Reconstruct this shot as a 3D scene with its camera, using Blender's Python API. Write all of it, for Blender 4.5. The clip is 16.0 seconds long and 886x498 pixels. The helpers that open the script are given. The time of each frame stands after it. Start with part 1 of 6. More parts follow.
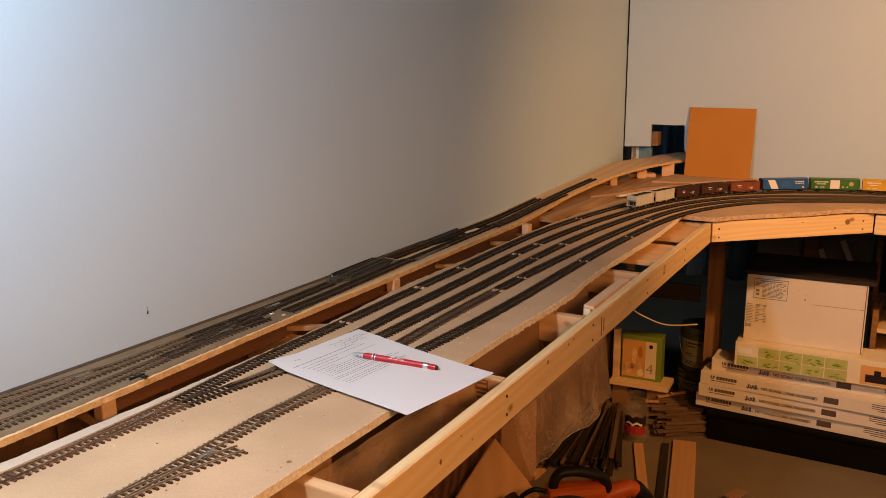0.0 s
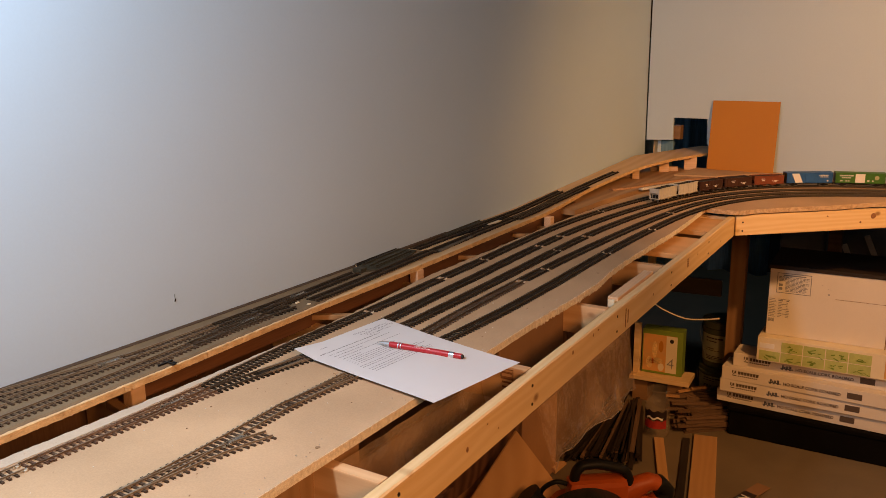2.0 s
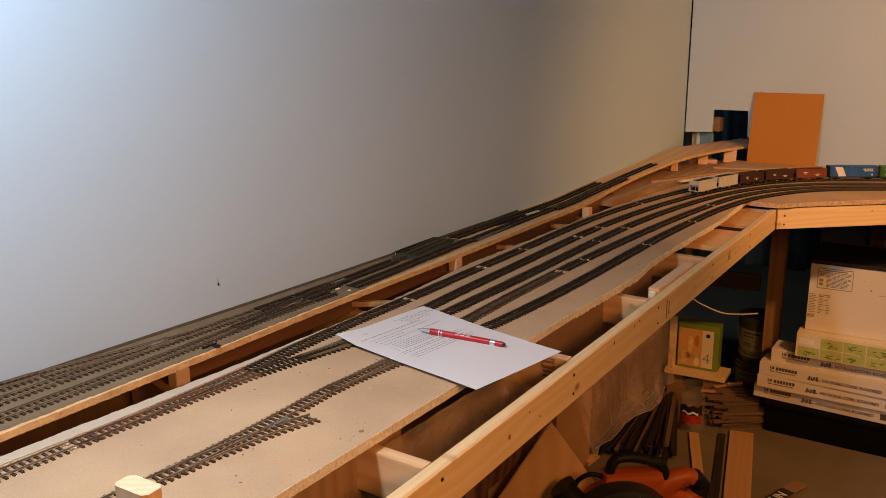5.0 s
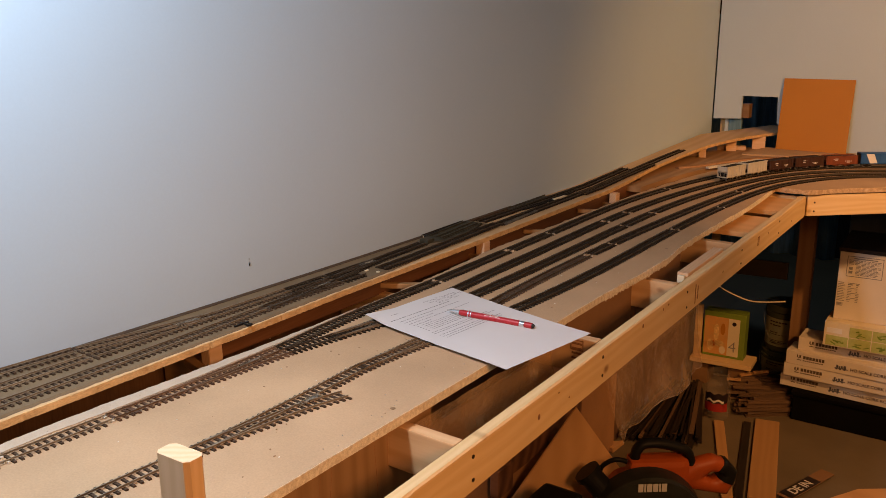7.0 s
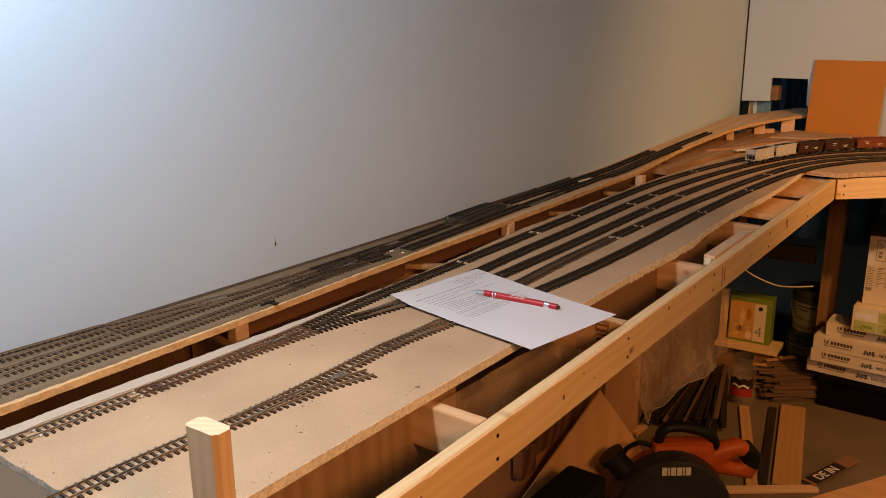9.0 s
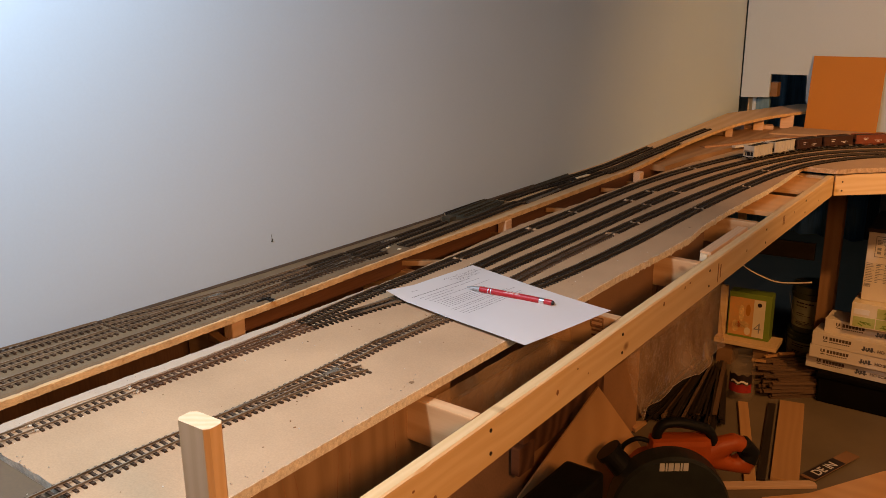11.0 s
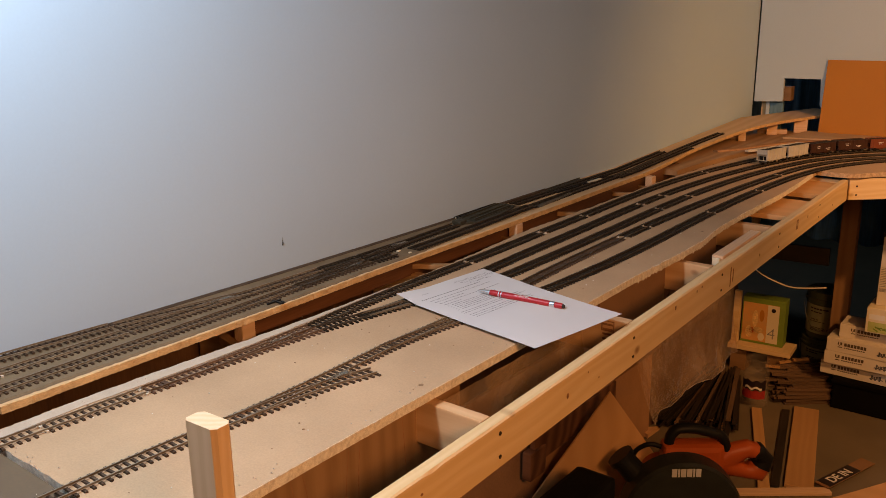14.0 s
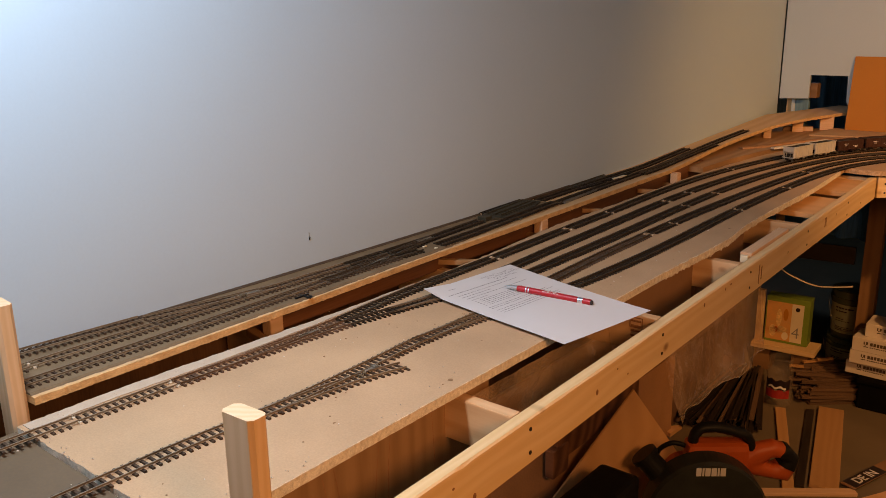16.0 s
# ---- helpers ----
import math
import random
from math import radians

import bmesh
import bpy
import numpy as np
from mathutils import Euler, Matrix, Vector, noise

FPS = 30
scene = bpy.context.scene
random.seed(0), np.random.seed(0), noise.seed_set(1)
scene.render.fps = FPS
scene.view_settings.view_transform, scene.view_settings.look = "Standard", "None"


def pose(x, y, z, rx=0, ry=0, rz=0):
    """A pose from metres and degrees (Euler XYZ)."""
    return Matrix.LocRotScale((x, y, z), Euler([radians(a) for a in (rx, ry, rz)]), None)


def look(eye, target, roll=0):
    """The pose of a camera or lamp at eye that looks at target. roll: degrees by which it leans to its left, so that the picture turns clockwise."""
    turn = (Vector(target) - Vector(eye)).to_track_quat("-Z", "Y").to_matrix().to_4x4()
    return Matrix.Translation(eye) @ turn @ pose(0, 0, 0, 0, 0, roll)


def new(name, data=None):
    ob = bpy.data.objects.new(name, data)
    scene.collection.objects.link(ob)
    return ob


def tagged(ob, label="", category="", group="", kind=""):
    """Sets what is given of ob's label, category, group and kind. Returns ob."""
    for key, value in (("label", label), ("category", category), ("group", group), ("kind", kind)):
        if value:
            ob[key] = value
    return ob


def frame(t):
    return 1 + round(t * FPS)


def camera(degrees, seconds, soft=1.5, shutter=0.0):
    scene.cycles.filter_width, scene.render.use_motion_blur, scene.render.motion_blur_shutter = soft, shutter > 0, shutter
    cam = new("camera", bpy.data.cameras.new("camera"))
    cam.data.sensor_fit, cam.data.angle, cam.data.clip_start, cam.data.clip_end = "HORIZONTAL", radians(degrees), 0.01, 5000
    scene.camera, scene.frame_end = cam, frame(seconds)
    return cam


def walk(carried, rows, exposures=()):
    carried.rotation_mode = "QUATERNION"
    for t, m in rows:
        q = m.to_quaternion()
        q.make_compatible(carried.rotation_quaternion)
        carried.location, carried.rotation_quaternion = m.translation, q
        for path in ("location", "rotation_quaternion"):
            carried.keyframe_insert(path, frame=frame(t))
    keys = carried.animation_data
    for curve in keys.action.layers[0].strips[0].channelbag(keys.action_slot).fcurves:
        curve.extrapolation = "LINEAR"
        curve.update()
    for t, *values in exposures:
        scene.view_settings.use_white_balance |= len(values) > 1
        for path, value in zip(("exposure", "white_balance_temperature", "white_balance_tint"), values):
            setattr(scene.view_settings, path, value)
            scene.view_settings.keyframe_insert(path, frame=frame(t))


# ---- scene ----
from mathutils import geometry
cam = camera(55.37, 16.0, soft=0.6)
PATH = [
    (0, 1.1012, 0.2490, 0.4736, 31.066, -13.140, -0.623),
    (0.5, 1.1001, 0.2489, 0.4689, 31.432, -13.166, -0.654),
    (1, 1.0926, 0.2471, 0.4657, 31.654, -13.309, -0.578),
    (1.5, 1.0883, 0.2430, 0.4645, 31.916, -13.373, -0.672),
    (2, 1.0906, 0.2387, 0.4645, 32.238, -13.430, -0.617),
    (2.5, 1.0876, 0.2348, 0.4656, 32.560, -13.493, -0.577),
    (3, 1.0903, 0.2326, 0.4660, 32.858, -13.572, -0.490),
    (3.5, 1.0875, 0.2344, 0.4632, 33.134, -13.674, -0.455),
    (6, 1.0650, 0.2203, 0.4507, 35.100, -14.169, -0.350),
    (6.5, 1.0622, 0.2163, 0.4473, 35.403, -14.423, -0.360),
    (7, 1.0678, 0.2166, 0.4454, 35.866, -14.652, -0.379),
    (7.5, 1.0685, 0.2141, 0.4453, 36.376, -14.894, -0.355),
    (8, 1.0693, 0.2147, 0.4433, 36.810, -15.287, -0.364),
    (8.5, 1.0685, 0.2145, 0.4411, 37.120, -15.511, -0.458),
    (9, 1.0661, 0.2145, 0.4390, 37.516, -15.692, -0.545),
    (11.5, 1.0794, 0.2163, 0.4404, 37.745, -15.901, -0.689),
    (12, 1.0774, 0.2139, 0.4422, 37.906, -15.867, -0.700),
    (12.5, 1.0779, 0.2160, 0.4398, 37.925, -15.757, -0.753),
    (13, 1.0808, 0.2187, 0.4407, 38.038, -15.663, -0.730),
    (13.5, 1.0821, 0.2194, 0.4387, 38.320, -15.612, -0.758),
    (14, 1.0807, 0.2190, 0.4350, 38.564, -15.488, -0.841),
    (14.5, 1.0788, 0.2151, 0.4334, 38.874, -15.532, -0.875),
    (15, 1.0661, 0.2104, 0.4334, 39.156, -15.454, -0.835),
    (15.5, 1.0640, 0.2106, 0.4330, 39.393, -15.522, -0.805),
    (16, 1.0668, 0.2109, 0.4304, 39.781, -15.620, -0.872),
]
walk(cam, [(t, look((x, y, z), (x - math.sin(radians(yaw)) * math.cos(radians(tilt)), y + math.cos(radians(yaw)) * math.cos(radians(tilt)), z + math.sin(radians(tilt))), roll)) for t, x, y, z, yaw, tilt, roll in PATH], [(0, 0.0), (1, -0.09), (2, -0.13), (3.5, -0.20), (6, -0.26), (7.5, -0.27), (9, -0.25), (11.5, -0.26), (13, -0.35), (16, -0.35)])

# ---- light ----
world = bpy.data.worlds.new("room_air")
scene.world = world
world.use_nodes = True
world.node_tree.nodes["Background"].inputs[0].default_value = (0.9, 0.75, 0.6, 1)
world.node_tree.nodes["Background"].inputs[1].default_value = 0.002


def lamp(name, kind, energy, color, m, size=0.2, size_y=None, spread=None):
    data = bpy.data.lights.new(name, kind)
    data.energy, data.color = energy, color
    if kind == "AREA":
        data.shape = "RECTANGLE" if size_y else "DISK"
        data.size = size
        if size_y:
            data.size_y = size_y
        if spread:
            data.spread = radians(spread)
    else:
        data.shadow_soft_size = size
    ob = new(name, data)
    ob.matrix_world = m
    return ob


# warm reflector lamp under the ceiling aimed at the corner, a neutral bulb by the wall and a shaded warm lamp over the aisle
spot = lamp("warm_reflector_lamp", "SPOT", 150, (1.0, 0.45, 0.14), look((1.75, 1.92, 0.95), (1.02, 3.22, 0.12)), 0.045)
spot.data.spot_size, spot.data.spot_blend = radians(102), 1.0
lamp("ceiling_bulb", "POINT", 41, (0.86, 0.925, 1.0), pose(0.33, 0.43, 0.86), 0.06)
side = lamp("warm_aisle_lamp", "SPOT", 106, (1.0, 0.44, 0.15), look((1.85, 0.38, 0.78), (0.42, 1.38, -0.62)), 0.22)
side.data.spot_size, side.data.spot_blend = radians(100), 1.0
lamp("store_daylight", "AREA", 2.6, (0.62, 0.82, 1.0), look((-0.6, 5.2, 0.9), (0.1, 3.9, 0.0)), 0.5, 0.5)

FLOOR = -0.915
DECK_BOTTOM = -0.013
FRAME_TOP = -0.020


# ---- materials ----
def shader(name, color, rough=0.6, metal=0.0, var=0.15, scale=18.0, fine=140.0, bump=0.15, dist=0.002, stretch=(1, 1, 1), second=None,
           spec=0.4, coat=0.0, warp=0.0):
    m = bpy.data.materials.new(name)
    m.use_nodes = True
    nt = m.node_tree
    bs = nt.nodes["Principled BSDF"]
    N, Lk = nt.nodes.new, nt.links.new
    co = N("ShaderNodeTexCoord")
    info = N("ShaderNodeObjectInfo")
    off = N("ShaderNodeVectorMath")
    off.operation = "MULTIPLY_ADD"
    comb = N("ShaderNodeCombineXYZ")
    for k in range(3):
        Lk(info.outputs["Random"], comb.inputs[k])
    Lk(comb.outputs[0], off.inputs[0])
    off.inputs[1].default_value = (3.1, 7.7, 5.3)
    Lk(co.outputs["Object"], off.inputs[2])
    mp = N("ShaderNodeMapping")
    mp.inputs["Scale"].default_value = stretch
    Lk(off.outputs[0], mp.inputs["Vector"])
    a, b = N("ShaderNodeTexNoise"), N("ShaderNodeTexNoise")
    a.inputs["Scale"].default_value, a.inputs["Detail"].default_value = scale, 5
    a.inputs["Distortion"].default_value = warp
    b.inputs["Scale"].default_value, b.inputs["Detail"].default_value = fine, 4
    for n in (a, b):
        Lk(mp.outputs[0], n.inputs["Vector"])
    add = N("ShaderNodeMix")
    add.inputs[0].default_value = 0.4
    Lk(a.outputs[0], add.inputs[2])
    Lk(b.outputs[0], add.inputs[3])
    ramp = N("ShaderNodeValToRGB")
    ramp.color_ramp.elements[0].position, ramp.color_ramp.elements[1].position = 0.32, 0.68
    lo = second or [c * (1 - var) for c in color]
    hi = [min(1, c * (1 + var)) for c in color]
    ramp.color_ramp.elements[0].color = (*lo, 1)
    ramp.color_ramp.elements[1].color = (*hi, 1)
    Lk(add.outputs[0], ramp.inputs[0])
    hue = N("ShaderNodeHueSaturation")
    vr = N("ShaderNodeMapRange")
    vr.inputs[3].default_value, vr.inputs[4].default_value = 1 - var * 0.5, 1 + var * 0.5
    Lk(info.outputs["Random"], vr.inputs[0])
    Lk(vr.outputs[0], hue.inputs["Value"])
    Lk(ramp.outputs[0], hue.inputs["Color"])
    Lk(hue.outputs[0], bs.inputs["Base Color"])
    rr = N("ShaderNodeMapRange")
    rr.inputs[3].default_value, rr.inputs[4].default_value = max(0.03, rough - 0.1), min(1, rough + 0.1)
    Lk(b.outputs[0], rr.inputs[0])
    Lk(rr.outputs[0], bs.inputs["Roughness"])
    bs.inputs["Metallic"].default_value = metal
    bs.inputs["Specular IOR Level"].default_value = spec
    bs.inputs["Coat Weight"].default_value = coat
    if bump:
        bp = N("ShaderNodeBump")
        bp.inputs["Strength"].default_value, bp.inputs["Distance"].default_value = bump, dist
        Lk(add.outputs[0], bp.inputs["Height"])
        Lk(bp.outputs[0], bs.inputs["Normal"])
    return m


def timber(name, light, dark, rings=26.0, rough=0.55, knots=True, grain=0):
    """Sawn softwood: long grain along the local x axis, growth rings, fine pores and a few knots."""
    m = bpy.data.materials.new(name)
    m.use_nodes = True
    nt = m.node_tree
    bs = nt.nodes["Principled BSDF"]
    N, Lk = nt.nodes.new, nt.links.new
    co, info = N("ShaderNodeTexCoord"), N("ShaderNodeObjectInfo")
    comb, off = N("ShaderNodeCombineXYZ"), N("ShaderNodeVectorMath")
    off.operation = "MULTIPLY_ADD"
    for k in range(3):
        Lk(info.outputs["Random"], comb.inputs[k])
    Lk(comb.outputs[0], off.inputs[0])
    off.inputs[1].default_value = (9.1, 0.37, 0.23)
    Lk(co.outputs["Object"], off.inputs[2])
    mp = N("ShaderNodeMapping")
    mp.inputs["Scale"].default_value = (0.12, 1, 1) if grain == 0 else (1, 0.12, 1)
    Lk(off.outputs[0], mp.inputs["Vector"])
    warp = N("ShaderNodeTexNoise")
    warp.inputs["Scale"].default_value, warp.inputs["Detail"].default_value = 9, 2
    Lk(mp.outputs[0], warp.inputs["Vector"])
    push = N("ShaderNodeVectorMath")
    push.operation = "MULTIPLY_ADD"
    push.inputs[1].default_value = (0.05, 0.05, 0.05)
    Lk(warp.outputs["Color"], push.inputs[0])
    Lk(mp.outputs[0], push.inputs[2])
    wave = N("ShaderNodeTexWave")
    wave.wave_type, wave.rings_direction = "RINGS", "X" if grain == 0 else "Y"
    wave.inputs["Scale"].default_value = rings
    wave.inputs["Distortion"].default_value, wave.inputs["Detail"].default_value = 5.0, 3
    Lk(push.outputs[0], wave.inputs["Vector"])
    mp2 = N("ShaderNodeMapping")
    mp2.inputs["Scale"].default_value = (0.05, 1, 1) if grain == 0 else (1, 0.05, 1)
    Lk(off.outputs[0], mp2.inputs["Vector"])
    fine = N("ShaderNodeTexNoise")
    fine.inputs["Scale"].default_value, fine.inputs["Detail"].default_value = 380, 3
    Lk(mp2.outputs[0], fine.inputs["Vector"])
    mix = N("ShaderNodeMix")
    mix.inputs[0].default_value = 0.45
    Lk(wave.outputs[0], mix.inputs[2])
    Lk(fine.outputs[0], mix.inputs[3])
    ramp = N("ShaderNodeValToRGB")
    ramp.color_ramp.elements[0].position, ramp.color_ramp.elements[1].position = 0.2, 0.8
    ramp.color_ramp.elements[0].color, ramp.color_ramp.elements[1].color = (*dark, 1), (*light, 1)
    Lk(mix.outputs[0], ramp.inputs[0])
    last = ramp.outputs[0]
    if knots:
        kn = N("ShaderNodeTexVoronoi")
        kn.inputs["Scale"].default_value = 12.0
        mp3 = N("ShaderNodeMapping")
        mp3.inputs["Scale"].default_value = (0.8, 0.06, 1.2)
        Lk(off.outputs[0], mp3.inputs["Vector"])
        Lk(mp3.outputs[0], kn.inputs["Vector"])
        kr = N("ShaderNodeValToRGB")
        kr.color_ramp.elements[0].position, kr.color_ramp.elements[1].position = 0.05, 0.12
        kr.color_ramp.elements[0].color, kr.color_ramp.elements[1].color = (1, 1, 1, 1), (0, 0, 0, 1)
        Lk(kn.outputs["Distance"], kr.inputs[0])
        km = N("ShaderNodeMix")
        km.data_type = "RGBA"
        Lk(kr.outputs[0], km.inputs[0])
        Lk(last, km.inputs[6])
        km.inputs[7].default_value = (dark[0] * 0.45, dark[1] * 0.35, dark[2] * 0.3, 1)
        last = km.outputs[2]
    hue = N("ShaderNodeHueSaturation")
    vr = N("ShaderNodeMapRange")
    vr.inputs[3].default_value, vr.inputs[4].default_value = 0.88, 1.1
    Lk(info.outputs["Random"], vr.inputs[0])
    Lk(vr.outputs[0], hue.inputs["Value"])
    Lk(last, hue.inputs["Color"])
    Lk(hue.outputs[0], bs.inputs["Base Color"])
    bs.inputs["Roughness"].default_value = rough
    bs.inputs["Specular IOR Level"].default_value = 0.3
    bp = N("ShaderNodeBump")
    bp.inputs["Strength"].default_value, bp.inputs["Distance"].default_value = 0.06, 0.0015
    Lk(mix.outputs[0], bp.inputs["Height"])
    Lk(bp.outputs[0], bs.inputs["Normal"])
    return m


M = {}
M["wall"] = shader("painted_drywall", (0.466, 0.620, 0.785), 0.75, var=0.025, scale=3, fine=260, bump=0.06, dist=0.0006)
M["backdrop"] = shader("painted_backdrop_board", (0.48, 0.595, 0.715), 0.7, var=0.03, scale=2.5, fine=200, bump=0.05, dist=0.0006)
M["pine"] = timber("pine_lumber", (0.74, 0.545, 0.30), (0.68, 0.475, 0.24), rings=34)
M["joist"] = timber("joist_lumber", (0.58, 0.375, 0.205), (0.50, 0.30, 0.15), rings=20)
M["pale"] = timber("pale_lath", (0.66, 0.45, 0.29), (0.61, 0.405, 0.245), knots=False, rings=60)
M["lath"] = timber("lath_pine", (0.68, 0.49, 0.31), (0.62, 0.43, 0.25), knots=False, rings=40)
M["ply"] = timber("birch_plywood", (0.62, 0.355, 0.155), (0.57, 0.32, 0.135), rings=5, knots=False)
M["shelfply"] = timber("shelf_plywood", (0.64, 0.44, 0.25), (0.56, 0.37, 0.19), rings=8, knots=False, grain=1)
M["redply"] = timber("reddish_plywood", (0.37, 0.225, 0.11), (0.27, 0.155, 0.07), rings=8, knots=False, grain=1)
# fir toned dark to carry the shade in the gap under the shelf
M["redply2"] = timber("dark_toned_fir_board", (0.24, 0.11, 0.055), (0.10, 0.045, 0.024), rings=6, knots=False)
M["plank"] = timber("stained_pine_plank", (0.50, 0.285, 0.12), (0.46, 0.255, 0.105), rings=16, knots=False)
M["fir"] = timber("fir_plywood", (0.27, 0.155, 0.073), (0.215, 0.12, 0.055), rings=13, knots=False)
M["plyedge"] = shader("plywood_edge", (0.68, 0.46, 0.22), 0.8, var=0.25, second=(0.50, 0.31, 0.135), scale=60, fine=300, bump=0.5, dist=0.002, stretch=(1.4, 0.7, 2.2))
M["homasote"] = shader("fibre_board", (0.428, 0.290, 0.175), 0.9, var=0.15, scale=7, fine=420, bump=0.4, dist=0.0012, spec=0.15)
M["homaedge"] = shader("fibre_board_edge", (0.60, 0.56, 0.49), 0.95, var=0.30, second=(0.45, 0.40, 0.33), scale=170, fine=700, bump=0.9, dist=0.0015, spec=0.1)
# darker copy of the board edge, offsetting the lamp that faces the corner
M["homadark"] = shader("darkened_board_edge", (0.44, 0.325, 0.21), 0.95, var=0.35, second=(0.26, 0.17, 0.10), scale=120, fine=600, bump=0.9, dist=0.0015, spec=0.1)
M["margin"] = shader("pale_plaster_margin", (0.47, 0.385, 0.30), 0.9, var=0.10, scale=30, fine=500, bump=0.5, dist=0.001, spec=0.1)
M["cork"] = shader("grey_painted_roadbed", (0.178, 0.128, 0.076), 0.85, var=0.2, scale=25, fine=500, bump=0.4, dist=0.0015, spec=0.2)
M["corkstrip"] = shader("tan_cork", (0.36, 0.20, 0.10), 0.9, var=0.25, scale=90, fine=500, bump=0.4, dist=0.001, spec=0.1)
M["darkboard"] = shader("dark_grey_board", (0.125, 0.088, 0.052), 0.7, var=0.18, scale=12, fine=300, bump=0.15, dist=0.001, spec=0.3)
M["tie"] = shader("dark_brown_tie_plastic", (0.018, 0.0125, 0.0075), 0.65, var=0.3, scale=80, fine=600, bump=0.3, dist=0.0006, spec=0.15)
M["tiebrown"] = shader("brown_tie_plastic", (0.060, 0.039, 0.025), 0.65, var=0.3, scale=80, fine=600, bump=0.3, dist=0.0006, spec=0.15)
M["rail"] = shader("weathered_nickel_rail", (0.23, 0.185, 0.130), 0.5, 0.35, var=0.25, scale=40, fine=400, bump=0.0)
M["raildark"] = shader("tarnished_dark_rail", (0.09, 0.074, 0.056), 0.5, 0.5, var=0.3, scale=40, fine=400, bump=0.0)
M["tiered"] = shader("reddish_brown_tie_plastic", (0.095, 0.054, 0.034), 0.65, var=0.3, scale=80, fine=600, bump=0.3, dist=0.0006, spec=0.15)
M["railbrown"] = shader("rusty_brown_rail", (0.19, 0.125, 0.080), 0.5, 0.35, var=0.3, scale=40, fine=400, bump=0.0)
M["railshine"] = shader("bright_nickel_rail", (0.62, 0.58, 0.50), 0.28, 1.0, var=0.15, scale=40, fine=400, bump=0.0)
M["paper"] = shader("white_paper", (0.60, 0.59, 0.605), 0.8, var=0.012, scale=20, fine=900, bump=0.04, dist=0.0003, spec=0.2)
M["ink"] = shader("printed_ink", (0.20, 0.195, 0.20), 0.7, var=0.25, scale=400, fine=1500, bump=0)
M["inkbrown"] = shader("faded_ink_stamp", (0.22, 0.10, 0.045), 0.7, var=0.5, scale=300, fine=900, bump=0)
M["olive"] = shader("dark_olive_plastic", (0.030, 0.028, 0.018), 0.6, var=0.4, scale=60, fine=500, bump=0.2, dist=0.0008)
M["penred"] = shader("red_pen_barrel", (0.36, 0.012, 0.018), 0.3, var=0.05, scale=60, fine=500, bump=0, coat=0.3)
M["chrome"] = shader("polished_chrome", (0.75, 0.75, 0.75), 0.18, 1.0, var=0.05, bump=0)
M["rubber"] = shader("black_rubber", (0.02, 0.02, 0.02), 0.75, var=0.2, bump=0.1)
M["orangeboard"] = shader("orange_brown_hardboard", (0.46, 0.183, 0.013), 0.6, var=0.06, scale=5, fine=300, bump=0.06, dist=0.0006)
M["black"] = shader("black_plastic", (0.010, 0.010, 0.010), 0.5, var=0.3, scale=30, bump=0.1, spec=0.22)
M["binblack"] = shader("matt_black_bin", (0.0035, 0.003, 0.0025), 0.85, var=0.4, scale=9, bump=0.1, spec=0.06)
# near-black tone for added store walls, standing for lack of light there
M["darkroom"] = shader("store_darkness", (0.035, 0.028, 0.022), 0.9, var=0.3, scale=4, bump=0.05)
M["basebrown"] = shader("streaked_brown_wallboard", (0.13, 0.068, 0.036), 0.85, var=0.35, scale=9, fine=120, bump=0.1, stretch=(1, 3, 0.25))
# unseen ceiling and walls, kept dim to limit bounced light
M["ceil"] = shader("ceiling_paint", (0.30, 0.28, 0.25), 0.9, var=0.03, scale=4, bump=0.05)
M["roomwall"] = shader("room_wall_paint", (0.12, 0.10, 0.08), 0.9, var=0.05, scale=4, bump=0.05)
M["floor"] = shader("grey_brown_floor", (0.15, 0.115, 0.07), 0.6, var=0.15, scale=6, fine=160, bump=0.12, dist=0.001)
M["whitebox"] = shader("white_cardboard", (0.66, 0.60, 0.52), 0.75, var=0.05, scale=10, fine=250, bump=0.1, dist=0.001)
M["kraft"] = shader("brown_cardboard", (0.24, 0.13, 0.064), 0.85, var=0.12, scale=12, fine=250, bump=0.15, dist=0.001)
M["greenprint"] = shader("green_print", (0.42, 0.46, 0.15), 0.55, var=0.12, scale=60, bump=0.02)
M["greenbox"] = shader("green_cardboard", (0.16, 0.24, 0.03), 0.6, var=0.1, scale=20, bump=0.05)
M["photo"] = shader("orange_photo_print", (0.50, 0.24, 0.07), 0.45, var=0.5, scale=28, fine=90, bump=0, second=(0.60, 0.36, 0.13))
M["glassprint"] = shader("pale_yellow_print", (0.62, 0.42, 0.17), 0.5, var=0.3, scale=70, bump=0)
M["cream"] = shader("cream_print", (0.70, 0.62, 0.45), 0.6, var=0.05, bump=0)
M["printbrown"] = shader("brown_black_print", (0.085, 0.060, 0.045), 0.7, var=0.2, scale=120, bump=0)
M["bluelogo"] = shader("blue_print", (0.085, 0.085, 0.10), 0.6, var=0.2, scale=60, bump=0)
M["orangeplastic"] = shader("orange_tool_plastic", (0.46, 0.085, 0.012), 0.45, var=0.08, scale=30, fine=400, bump=0.08, dist=0.0008)
M["darkgreen"] = shader("dark_grey_magnesium", (0.028, 0.031, 0.026), 0.5, 0.2, var=0.25, scale=30, fine=300, bump=0.15, dist=0.001)
M["whiteprint"] = shader("white_print", (0.72, 0.70, 0.66), 0.6, var=0.04, bump=0)
M["redlabel"] = shader("red_label", (0.34, 0.03, 0.025), 0.4, var=0.35, scale=50, bump=0)
M["darklabel"] = shader("dark_label", (0.02, 0.012, 0.014), 0.45, var=0.3, scale=50, bump=0)
